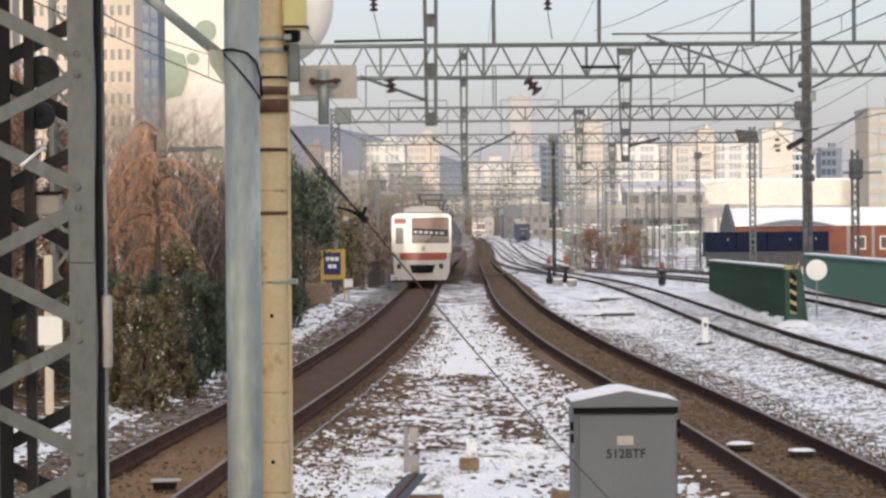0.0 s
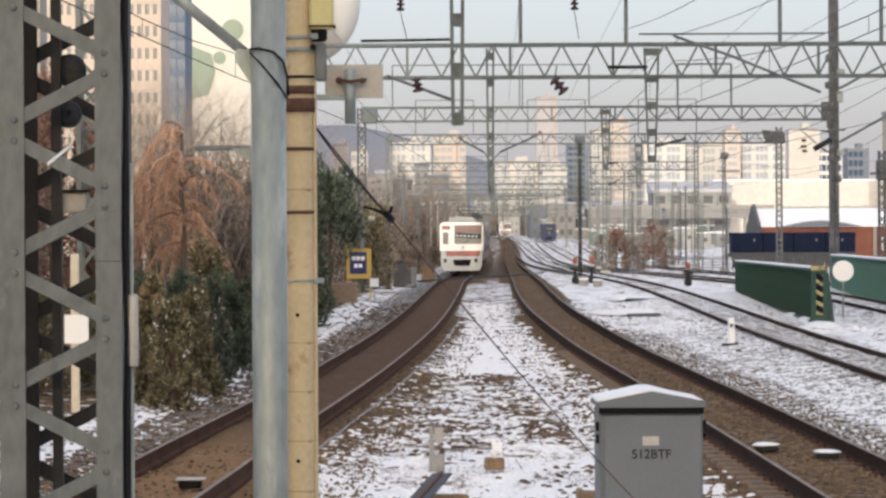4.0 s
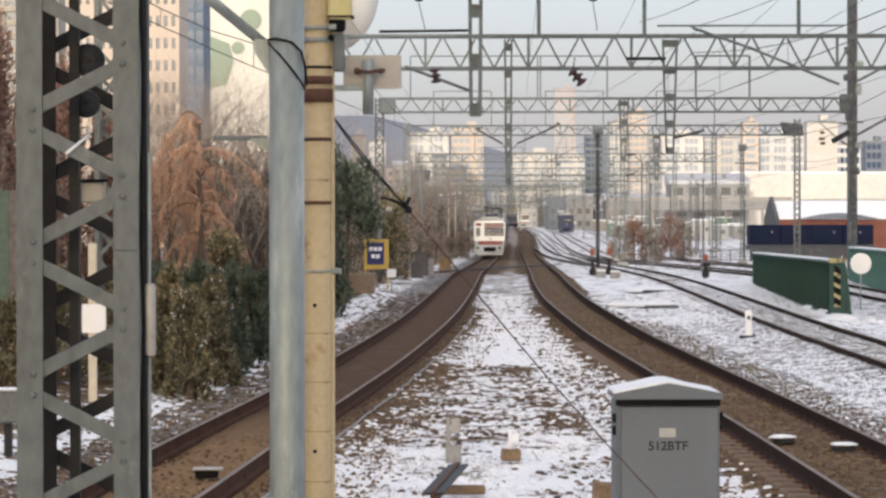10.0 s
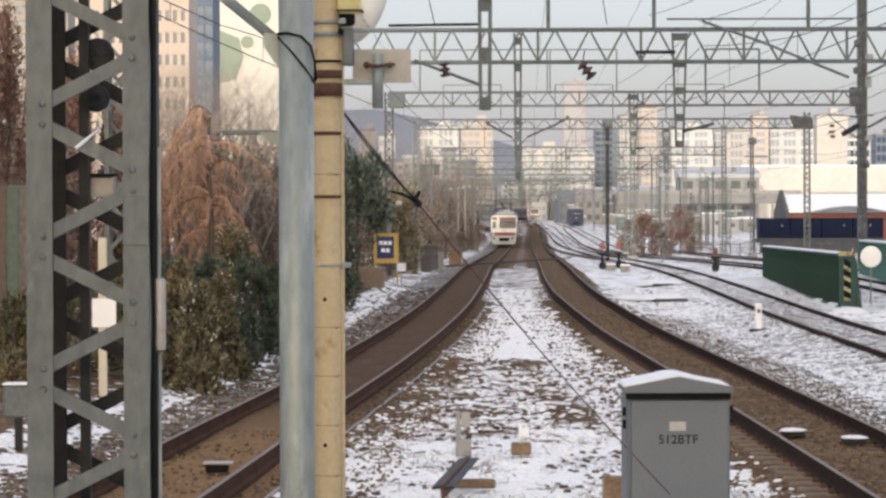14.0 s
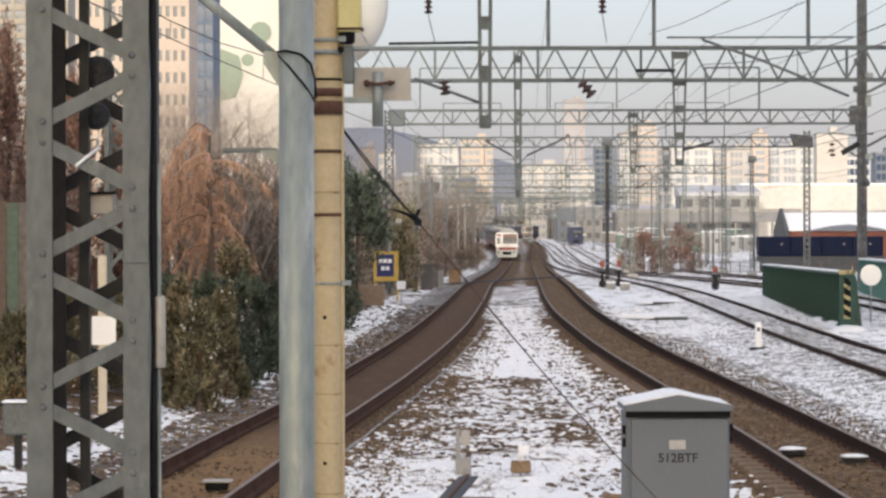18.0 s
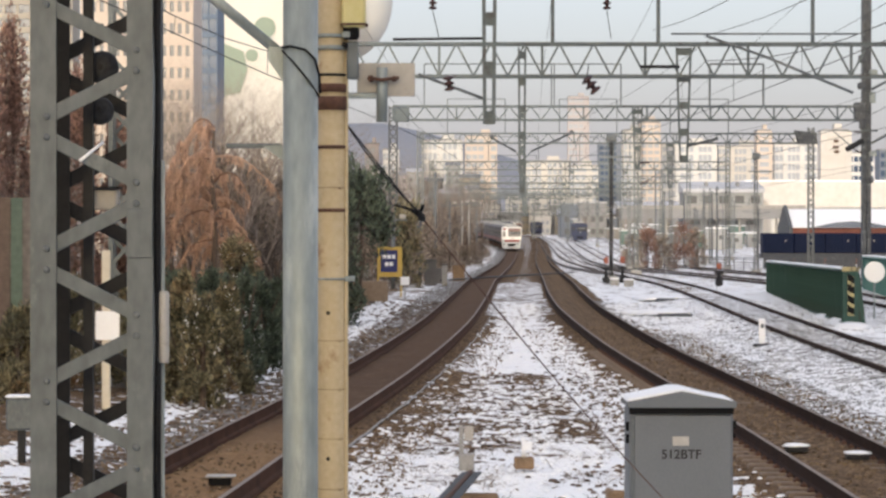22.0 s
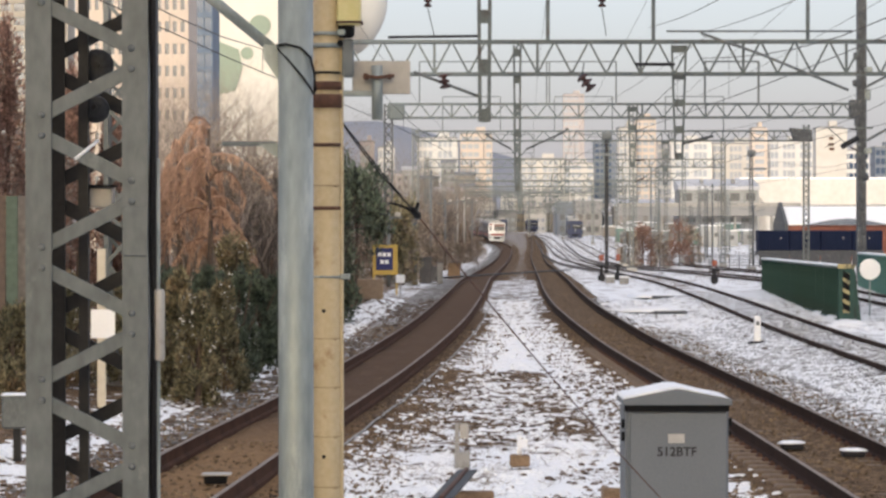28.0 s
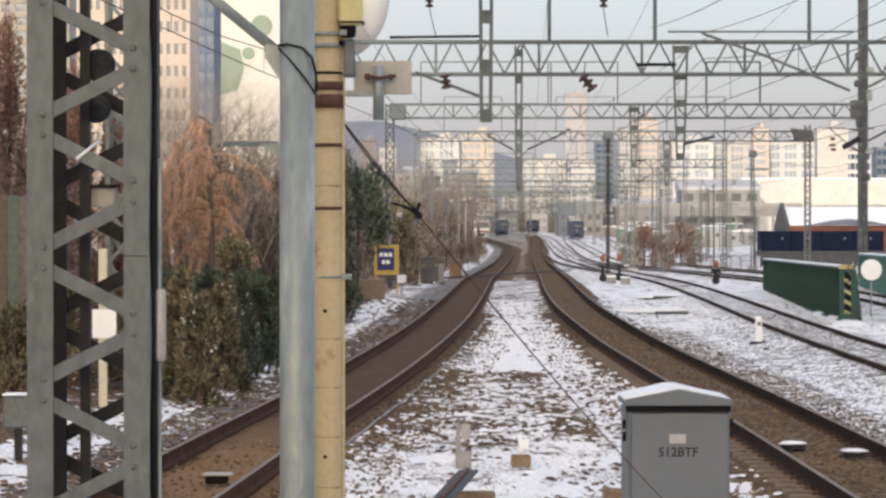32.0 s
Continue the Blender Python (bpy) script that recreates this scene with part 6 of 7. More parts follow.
def block(name, x0, x1, y, z_top, floors, cols, wall, pane, label, deep=14, z0=None, bands=False, window=(0.55, 0.5)):
    """A flat-roofed block whose front, towards the line, has real openings: piers and spandrels before set-back panes."""
    z0 = rail_z(y) - 0.4 if z0 is None else z0
    w, h = x1 - x0, z_top - z0
    b = thing(name, (x0 + x1) / 2, y, z0, label, "building", "blocks of the town")
    part("wall", Geo().box(0, deep / 2 + 0.25, h / 2, w, deep, h), wall, b)
    part("roof", Geo().box(0, deep / 2 + 0.1, h + 0.3, w + 0.3, deep + 0.6, 0.6), ROOF_GREY, b)
    part("stair_head", Geo().box(w * 0.15, deep / 2, h + 1.6, min(w * 0.3, 6), 5, 2.4), wall, b)
    fh, cw = h / floors, w / cols
    band = part("floor_band", Geo().box(0, 0.1, 0, w, 0.5 if not bands else 1.2, fh * (1 - window[1])), wall, b)
    for i in range(1, floors + 1):
        again(band, b, pose(0, 0, min(h - fh * 0.1, i * fh)))
    pier = None
    for j in range(cols + 1):
        m = pose(-w / 2 + j * cw, 0.12, h / 2)
        if pier is None:
            pier = part("pier", Geo().box(0, 0, 0, cw * (1 - window[0]), 0.45, h), wall, b)
            pier.matrix_basis = m
        else:
            again(pier, b, m)
    win = strip = None
    solid = [j for j in range(cols) if cols > 3 and j % 4 == 3 and y > 800]
    for j in solid:
        m = pose(-w / 2 + (j + 0.5) * cw, -0.1, h / 2)
        if strip is None:
            strip = part("stair_strip", Geo().box(0, 0, 0, cw * 0.9, 0.7, h), wall, b)
            strip.matrix_basis = m
        else:
            again(strip, b, m)
    for i in range(floors):
        for j in range(cols):
            if j in solid:
                continue
            m = pose(-w / 2 + (j + 0.5) * cw, 0.2, (i + 0.5) * fh)
            if win is None:
                win = part("window", Geo().box(0, 0, 0, cw * window[0] * 1.02, 0.06, fh * window[1] * 1.02), pane, b)
                win.matrix_basis = m
            else:
                again(win, b, m)
    return b


block("apartment_building", -136.174, -86.609, 600, 85, 26, 16, TAN_WALL, GLAZE, "pale apartment block with rows of blue windows", bands=True, window=(0.78, 0.6))
block("apartment_building", -46.2, -32.354, 330, 47, 17, 14, PEACH_WALL, GLAZE, "cream apartment block in low sun", window=(0.5, 0.48))
block("apartment_building", -41.087, -37.07, 420, 64, 22, 3, BALCONY_WALL, GLAZE_BLUE, "slate blue apartment tower with glazed balconies", window=(0.82, 0.72))
mural = block("apartment_building", -45.67, -25.322, 520, 72, 2, 1, WHITE_WALL, WHITE_WALL, "large cream end wall painted with pale green discs", window=(0.98, 0.98))
MURAL_GREEN = plain("pale_green_mural_paint", (0.27, 0.33, 0.26), (0.32, 0.39, 0.31))
cx, zb = -35.496, 1.132 - 0.4
for px, pz, r in ((-36.287, 43.822, 2.148), (-38.887, 38.283, 1.243), (-42.278, 37.943, 1.583), (-27.583, 42.239, 2.487)):
    part("painted_disc", Geo().lathe([(r, -0.03), (r, 0.03)], px - cx, -0.2, pz - zb, 28, "y"), MURAL_GREEN, mural)
part("painted_leaf", Geo().prism([(-45.557 - cx, 41.109 - zb), (-40.583 - cx, 39.074 - zb), (-39.791 - cx, 35.457 - zb), (-41.148 - cx, 30.935 - zb), (-45.557 - cx, 29.804 - zb)], -0.22, -0.17, "y"), MURAL_GREEN, mural)

tank = thing("water_tower", -25.5, 560, rail_z(560) - 0.4, "big round cream water tank on a column behind the trees", "water tower")
TANK_Z = 52.6 - rail_z(560) + 0.4
part("tank", Geo().lathe([(13.9 * max(0.001, math.cos(radians(a))), 13.9 * math.sin(radians(a))) for a in range(-90, 91, 6)], 0, 0, TANK_Z, 48), WHITE_WALL, tank, "round cream tank", True)
part("column", Geo().lathe([(2.2, 0), (1.5, TANK_Z - 14), (2.6, TANK_Z - 11)], 0, 0, 0, 20), WHITE_WALL, tank, "", True)

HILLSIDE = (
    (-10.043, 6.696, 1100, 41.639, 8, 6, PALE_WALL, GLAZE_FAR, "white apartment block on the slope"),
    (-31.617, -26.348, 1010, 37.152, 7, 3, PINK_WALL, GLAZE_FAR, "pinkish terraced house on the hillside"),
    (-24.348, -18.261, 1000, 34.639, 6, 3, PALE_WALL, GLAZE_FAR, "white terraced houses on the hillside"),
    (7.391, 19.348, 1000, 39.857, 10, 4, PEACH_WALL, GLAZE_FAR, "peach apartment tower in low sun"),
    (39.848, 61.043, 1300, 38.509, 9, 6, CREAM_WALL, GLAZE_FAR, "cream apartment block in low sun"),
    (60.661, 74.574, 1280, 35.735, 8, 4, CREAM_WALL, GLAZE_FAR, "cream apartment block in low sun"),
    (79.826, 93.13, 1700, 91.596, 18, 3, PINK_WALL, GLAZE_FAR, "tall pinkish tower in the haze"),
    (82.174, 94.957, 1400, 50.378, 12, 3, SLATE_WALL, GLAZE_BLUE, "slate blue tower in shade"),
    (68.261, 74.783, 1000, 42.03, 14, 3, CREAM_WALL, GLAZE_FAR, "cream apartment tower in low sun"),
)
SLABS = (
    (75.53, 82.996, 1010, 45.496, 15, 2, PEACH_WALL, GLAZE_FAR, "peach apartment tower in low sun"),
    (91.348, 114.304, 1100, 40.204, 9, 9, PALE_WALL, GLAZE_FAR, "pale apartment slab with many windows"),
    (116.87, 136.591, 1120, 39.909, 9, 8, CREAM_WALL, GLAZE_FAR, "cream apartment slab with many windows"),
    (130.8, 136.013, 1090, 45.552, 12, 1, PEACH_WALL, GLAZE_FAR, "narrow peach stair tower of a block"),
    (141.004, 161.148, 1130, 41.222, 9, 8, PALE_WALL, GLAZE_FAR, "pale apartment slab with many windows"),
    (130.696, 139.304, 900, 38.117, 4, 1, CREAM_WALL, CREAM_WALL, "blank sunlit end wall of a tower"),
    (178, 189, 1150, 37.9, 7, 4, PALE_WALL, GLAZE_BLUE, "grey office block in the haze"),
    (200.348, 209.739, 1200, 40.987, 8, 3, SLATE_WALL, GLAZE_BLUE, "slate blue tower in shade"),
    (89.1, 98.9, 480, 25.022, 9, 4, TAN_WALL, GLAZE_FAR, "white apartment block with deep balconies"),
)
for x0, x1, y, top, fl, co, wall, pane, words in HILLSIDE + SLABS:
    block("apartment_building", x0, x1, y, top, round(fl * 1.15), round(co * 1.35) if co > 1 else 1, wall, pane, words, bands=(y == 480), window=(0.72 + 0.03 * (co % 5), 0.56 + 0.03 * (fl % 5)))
end_wall = [o for o in bpy.data.objects if o.get("label") == "blank sunlit end wall of a tower"][0]
for ex, ez, ew in ((-0.1, 32.3, 1.7), (-0.2, 30.2, 2.2), (0.1, 28.6, 1.9)):
    part("painted_emblem", Geo().box(ex, -0.45, ez + 0.4, ew, 0.1, 0.95, 0.3), RUST, end_wall, "dark brown painted sign")

# low houses and sheds between the yard and the towers
rnd = random.Random(11)
# roof snow and house walls are toned down in place of shade
ROOF_SNOW = plain("old_grey_roof_snow", (0.4, 0.405, 0.42), (0.62, 0.625, 0.64), 0.85, 3.0)
HOUSE_WALLS = [plain("taupe_house_wall", (0.15, 0.14, 0.125), (0.25, 0.235, 0.215)), plain("pale_house_wall", (0.28, 0.285, 0.28), (0.4, 0.4, 0.39)), plain("grey_house_wall", (0.22, 0.23, 0.225), (0.34, 0.345, 0.335)), plain("tan_house_wall", (0.2, 0.18, 0.155), (0.3, 0.275, 0.24)), SLATE_WALL, ROOF_GREY]
for i in range(190):
    y = rnd.uniform(600, 980)
    px = rnd.uniform(-18.261, 118.696) / 1000 * y
    if 0.009 < px / y < 0.049 and y < 930:
        continue
    w, h = rnd.uniform(2.5, 8), rnd.uniform(3.2, 9) + (y - 600) * 0.006
    b = thing("house", px, y, rail_z(y) - 0.4, "low town house with a snowy flat roof", "house", "low houses of the town")
    mat = HOUSE_WALLS[i % 6]
    part("wall", Geo().box(0, 4, h / 2, w, 8, h), mat, b)
    part("roof", Geo().box(0, 4, h + 0.15, w + 0.5, 8.5, 0.3), ROOF_SNOW if i % 3 else ROOF_GREY, b)
    win = None
    for fl in range(max(1, int(h / 3))):
        for c in range(3):
            m = pose((c - 1) * w * 0.3, -0.03, 1.7 + fl * 3)
            if win is None:
                win = part("window", Geo().box(0, 0, 0, w * 0.16, 0.12, 1.3), GLAZE, b)
                win.matrix_basis = m
            else:
                again(win, b, m)

# long sunlit depot and the road bridge across the yard
DEPOT_WALL = plain("cream_depot_wall", (0.57, 0.545, 0.5), (0.67, 0.645, 0.6), 0.8, 0.8)


def depot():
    y = 640
    d = thing("depot_building", 98.226, y, rail_z(y) - 0.4, "long low cream depot in low sun with a snowy roof", "building")
    w, h = 48.696, 13.581 + 0.4
    part("wall", Geo().box(0, 10, h / 2, w, 20, h), DEPOT_WALL, d)
    part("canopy", Geo().box(0, -0.8, h * 0.56, w, 1.7, 0.35, 0.05), DEPOT_WALL, d, "projecting canopy")
    for k in range(12):
        part("brace", Geo().bar((-w / 2 + k * w / 12, -0.1, h * (0.62 if k % 2 else 0.9)), (-w / 2 + (k + 1) * w / 12, -0.1, h * (0.9 if k % 2 else 0.62)), 0.22, 0.12), DEPOT_WALL, d)
    part("roof", Geo().box(0, 10, h + 0.2, w + 1, 21, 0.4), SNOW, d)
    for k in range(9):
        part("window_band", Geo().box(-w / 2 + (k + 0.5) * w / 9, -0.03, h * 0.5, w / 10, 0.1, 0.7), GLAZE_FAR, d)
    y = 480
    r = thing("elevated_walkway", 0, y, 0, "pale concrete walkway on piers beside the yard", "bridge")
    z0, z1 = 5.509, 7.283
    part("deck", Geo().box(49.409, 2, (z0 + z1) / 2, 33.913, 4, z1 - z0, 0.05), ROOF_GREY, r)
    part("parapet", Geo().box(49.409, -0.2, z1 + 0.3, 33.913, 0.15, 0.7, 0.03), CONCRETE, r)
    for k in range(5):
        part("pier", Geo().box(34.017 + k * 6.8, 2, (z0 + rail_z(y) - 0.4) / 2, 0.5, 0.6, z0 - rail_z(y) + 0.4, 0.08), CONCRETE, r)


depot()


def workshop(x0, x1, y, top, wall, words):
    """A grey yard workshop: walls, sloping snowy roof, roller doors and roof vents."""
    z0 = rail_z(y) - 0.4
    w, h = x1 - x0, top - z0
    s = thing("workshop", (x0 + x1) / 2, y, z0, words, "building", "workshops behind the yard")
    part("wall", Geo().box(0, 6, h * 0.42, w, 12, h * 0.84), wall, s)
    part("roof", Geo().prism([(-0.5, h * 0.8), (-0.5, h * 0.86), (12.5, h), (12.5, h * 0.8)], -w / 2 - 0.3, w / 2 + 0.3, "x"), ROOF_SNOW, s, "sloping roof under grey snow")
    n = max(2, int(w / 3.2))
    for k in range(n):
        x = -w / 2 + (k + 0.5) * w / n
        part("roller_door", Geo().box(x, -0.03, h * 0.27, w / n * 0.7, 0.1, h * 0.54), ROOF_GREY, s)
        part("window", Geo().box(x, -0.03, h * 0.68, w / n * 0.6, 0.1, h * 0.13), GLAZE, s)
        if k % 2:
            part("roof_vent", Geo().box(x, 4, h * 0.95, 0.9, 0.9, 1.0, 0.1), ROOF_GREY, s)


workshop(46.218, 61.259, 505, 6.852, ROOF_GREY, "dark grey workshop with roller doors")
workshop(53.083, 70.735, 580, 14.5, HOUSE_WALLS[2], "grey workshop with a snowy sloping roof")
workshop(41.243, 56.07, 620, 10.448, HOUSE_WALLS[0], "taupe workshop with a snowy sloping roof")
workshop(28.839, 43.187, 660, 8.926, HOUSE_WALLS[2], "grey workshop with a snowy sloping roof")


def brick_shed():
    y = 300
    z0 = rail_z(y) - 0.4
    s = thing("brick_shed", 51.7, y, z0, "red brick shed with a snow-covered pitched roof", "building")
    w, e, pk = 24, 3.552 - z0, 5.639 - z0
    part("wall", Geo().box(0, 5, e / 2, w, 10, e), BRICK, s)
    part("roof", Geo().prism([(-0.6, e - 0.1), (-0.6, e + 0.1), (5, pk), (10.6, e + 0.1), (10.6, e - 0.1)], -w / 2 + 0.2, w / 2 + 0.4, "x"), SNOW, s, "roof under snow")
    part("gable", Geo().prism([(-1.2, 0), (-0.9, e), (4.6, pk + 0.5), (10, e), (10, 0)], -w / 2 - 0.2, -w / 2 + 0.2, "x"), DARK_STEEL, s, "dark gable wall")
    part("porch_roof", Geo().prism([(-9.7, e - 0.05), (-6.8, e + 0.5), (-5.0, e + 0.65), (-3.2, e + 0.5), (-0.3, e - 0.05)], -2.2, 0, "y"), SLATE_WALL, s, "grey gabled porch roof")
    for k in range(4):
        win = part("window", Geo().box(w * (0.12 + 0.12 * k), -0.02, e * 0.52, 1.0, 0.1, 1.3), GLAZE, s)
        part("window_frame", Geo().box(w * (0.12 + 0.12 * k), -0.01, e * 0.52, 1.25, 0.08, 1.55), WHITE, win)
    for k in range(5):
        part("pilaster", Geo().box(w * (0.06 + 0.12 * k), -0.06, e / 2, 0.35, 0.2, e), CONCRETE, s)


brick_shed()
ch = 1.94
WAGON = plain("dark_slate_wagon", (0.05, 0.055, 0.064), (0.1, 0.105, 0.117), 0.8)
fw = thing("flat_wagon", 31.099 + 6.1, 255, rail_z(255) - 0.3, "dark flat wagon under the navy containers", "wagon")
part("deck", Geo().box(0, 1.2, (0.904 - rail_z(255) + 0.3) - 0.25, 12.4, 2.5, 0.46, 0.05), WAGON, fw)
for k in range(4):
    part("side_board", Geo().box(-4.6 + k * 3.05, -0.06, (0.904 - rail_z(255) + 0.3) / 2, 2.95, 0.08, 0.904 - rail_z(255) + 0.2), WAGON, fw)
for k in range(4):
    y = 255
    c = thing("freight_container", 31.099 + 1.5 + k * 3.06, y, 0.904, "navy blue freight container standing in the yard", "container", "navy containers")
    part("body", Geo().box(0, 1.2, ch / 2, 3.02, 2.4, ch, 0.05), NAVY, c)
    for j in range(9):
        part("corrugation", Geo().box(-1.36 + j * 0.34, -0.02, ch / 2, 0.17, 0.06, ch * 0.86), NAVY, c)
    part("marking", Geo().box(0.7 - 0.5 * (k % 2), -0.06, ch * 0.62, 0.14, 0.03, 0.22), CONCRETE, c, "small white marking")
# yard fence before the containers
f = thing("yard_fence", 0, 235, rail_z(235) - 0.3, "dark mesh fence along the yard", "fence")
for k in range(26):
    part("fence_post", Geo().box(19.72 + k * 0.9, 0, 0.6, 0.07, 0.07, 1.2), DARK_STEEL, f)
for z in (0.25, 0.5, 0.75, 1.0, 1.17):
    part("fence_rail", Geo().box(19.72 + 11.2, 0, z, 22.5, 0.05, 0.06), DARK_STEEL, f)
# bank wall and fences at the left
solo("bank_wall", Geo().box(-3.256, 104, 0.956 - 0.6, 1.85, 0.3, 1.2, 0.04), plain("tan_wall", (0.2, 0.14, 0.09), (0.3, 0.22, 0.15)), "low tan retaining wall on the bank", "wall", kind="structure")
FENCE_SHEETS = [plain("fence_sheet", (0.09, 0.08, 0.072), (0.19, 0.17, 0.155), 0.7), plain("pale_fence_sheet", (0.18, 0.19, 0.175), (0.3, 0.31, 0.29), 0.7), plain("brown_fence_sheet", (0.08, 0.058, 0.048), (0.16, 0.115, 0.09), 0.7), plain("green_fence_sheet", (0.07, 0.11, 0.085), (0.13, 0.18, 0.145), 0.7)]
pf = thing("panel_fence", -11.009, 60, 0, "weathered grey-brown corrugated panel fence", "fence")
for k in range(14):
    part("panel", Geo().box(-2 + k * 0.28, (k % 2) * 0.03, 1.9, 0.27, 0.03, 3.6), FENCE_SHEETS[k % 4], pf)
rb = thing("relay_cabinet", -5.72, 35, ground_at(-5.72, 35)[0], "pale grey relay cabinet with snow on its lid", "cabinet")
part("body", Geo().box(0, 0, 0.66, 0.38, 0.32, 0.44, 0.03), MAST_GREY, rb)
part("lid", Geo().box(0, 0, 0.895, 0.4, 0.34, 0.03, 0.012), SNOW, rb)
part("leg", Geo().box(0, 0, 0.21, 0.1, 0.1, 0.5), MAST_DARK, rb)
PALE_POST = plain("pale_cream_post", (0.6, 0.53, 0.4), (0.72, 0.65, 0.52), 0.7)
WP_Z = ground_at(-5.77, 44.3)[0]
wp = thing("white_square_sign", -5.77, 44.3, WP_Z, "square white reflector plate on a white post", "sign")
part("plate", Geo().box(0, -0.05, 1.31 - WP_Z, 0.413, 0.015, 0.492, 0.015), WHITE, wp)
part("post", Geo().box(-0.03, 0, (2.59 - WP_Z) / 2, 0.145, 0.07, 2.59 - WP_Z, 0.015), PALE_POST, wp)

# houses along the foot of the hill, beyond the end of the yard
rnd = random.Random(31)
for k in range(22):
    y = rnd.uniform(940, 1000)
    w, h = rnd.uniform(5, 11), rnd.uniform(5, 15)
    b = thing("house", rnd.uniform(8.913, 50.217) / 1000 * y, y, rail_z(y) - 0.4, "pale flat-roofed town house below the hill", "house", "low houses of the town")
    part("wall", Geo().box(0, 4, h / 2, w, 8, h), (PALE_WALL, HOUSE_WALLS[1], CREAM_WALL, HOUSE_WALLS[2])[k % 4], b)
    part("roof", Geo().box(0, 4, h + 0.15, w + 0.5, 8.5, 0.3), ROOF_SNOW if k % 2 else ROOF_GREY, b)
    for fl in range(int(h / 3)):
        for c in (-1, 0, 1):
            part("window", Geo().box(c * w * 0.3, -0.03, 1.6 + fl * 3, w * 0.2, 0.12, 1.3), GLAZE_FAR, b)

for k in range(34):
    y = rnd.uniform(880, 990)
    w, h = rnd.uniform(4, 8), rnd.uniform(6, 26)
    b = thing("house", rnd.uniform(-26, 10) / 1000 * y, y, rail_z(y) - 0.4, "dull grey-brown house on the slope below the white block", "house", "houses on the slope")
    part("wall", Geo().box(0, 4, h / 2, w, 8, h), (HOUSE_WALLS[1], HOUSE_WALLS[3], HOUSE_WALLS[2], PINK_WALL)[k % 4], b)
    part("roof", Geo().prism([(-0.4, h), (4, h + 1.4), (8.4, h)], -w / 2 - 0.3, w / 2 + 0.3, "x"), ROOF_SNOW if k % 4 == 0 else ROOF_GREY, b)
    for fl in range(int(h / 3)):
        for c in (-1, 1):
            part("window", Geo().box(c * w * 0.25, -0.03, 1.6 + fl * 3, w * 0.2, 0.12, 1.3), GLAZE, b)

# distant hill; the blue-grey of haze is put into its colour
def hill():
    xs = [i for i in range(-2200, 2201, 60)]
    vs, fs = [], []
    for j, (dy, k) in enumerate(((0, 0.0), (150, 0.55), (300, 0.85), (450, 1.0), (900, 0.7))):
        for x in xs:
            peak = 150 * math.exp(-(((x + 150) / 330.0) ** 2)) + 45 * math.exp(-(((x - 500) / 700.0) ** 2)) + 70 * math.exp(-(((x + 1400) / 500.0) ** 2))
            vs.append((x, 3600 + dy, 2 + k * (peak + 9 * noise.noise((x * 0.006, dy * 0.01, 2)))))
    n = len(xs)
    for j in range(4):
        fs += [(j * n + i, j * n + i + 1, (j + 1) * n + i + 1, (j + 1) * n + i) for i in range(n - 1)]
    solo("hill", Geo().add(vs, fs), plain("wooded_hill", (0.2, 0.21, 0.24), (0.27, 0.28, 0.31)), "low wooded hill with blue-grey haze in its colour", "hill", kind="structure", smooth=True)


hill()
# unseen tall blocks added behind the station to keep the low sun off the near yard
solo("station_building", Geo().box(110, -300, 14, 456, 30, 33), PALE_WALL, "unseen block added behind the platform to shade the yard", "building", kind="structure")
solo("station_tower", Geo().box(0, -330, 22, 125, 28, 50), PALE_WALL, "unseen taller block added to shade the portals", "building", kind="structure")
# huts, boxes and stacks along the far yard
T_HUT = plain("dull_green_hut_wall", (0.1, 0.17, 0.14), (0.16, 0.24, 0.2))
HUT_WALLS = [HOUSE_WALLS[0], HOUSE_WALLS[1], HOUSE_WALLS[2], SLATE_WALL, T_HUT, HOUSE_WALLS[3]]
rnd = random.Random(23)
for k in range(70):
    y = rnd.uniform(430, 640)
    x = rnd.uniform(37.174, 119.783) / 1000 * y
    if min(abs(x - smooth_through(line, y)) for line in LINES) < 3.2:
        continue
    w, h = rnd.uniform(1.5, 4.5), rnd.uniform(1.6, 3.6)
    hut = thing("yard_hut", x, y, rail_z(y) - 0.3, "small flat-roofed hut with snow on its roof", "hut", "huts of the far yard")
    part("wall", Geo().box(0, 1.2, h / 2, w, 2.4, h, 0.05), HUT_WALLS[(k * 5 + k // 6) % 6], hut)
    part("roof", Geo().box(0, 1.2, h + 0.1, w + 0.4, 2.8, 0.2, 0.06), SNOW, hut)
    part("door", Geo().box(-w * 0.22, -0.02, h * 0.4, 0.8, 0.08, h * 0.75), ROOF_GREY, hut)
    part("window", Geo().box(w * 0.22, -0.02, h * 0.58, 0.8, 0.08, 0.7), GLAZE, hut)


# ---- trains
T_WHITE = material("train_white_paint", ((0.7, 0.68, 0.645), (0.78, 0.76, 0.725)), 0.35, 0, 0.8, 20, 0.03, 0.002)
T_RED = material("train_red_paint", ((0.2, 0.024, 0.017), (0.27, 0.038, 0.027)), 0.4, 0, 0.8, 20, 0.03, 0.002)
T_GREY = material("train_grey_paint", ((0.36, 0.375, 0.38), (0.45, 0.465, 0.47)), 0.45, 0, 0.8, 20, 0.05, 0.002)
T_SKIRT = material("pale_grey_skirt_paint", ((0.4, 0.41, 0.415), (0.5, 0.51, 0.515)), 0.5, 0, 0.8, 20, 0.05, 0.002, (0.35, 0.33, 0.3), 2, 0.2)
# sides, doors and roof are coloured dark in place of shade
T_SIDE_SHADE = material("dark_slate_train_side", ((0.05, 0.046, 0.058), (0.085, 0.078, 0.092)), 0.5, 0, 0.8, 20, 0.03, 0.002, (0.12, 0.11, 0.11), 1.0, 0.2)
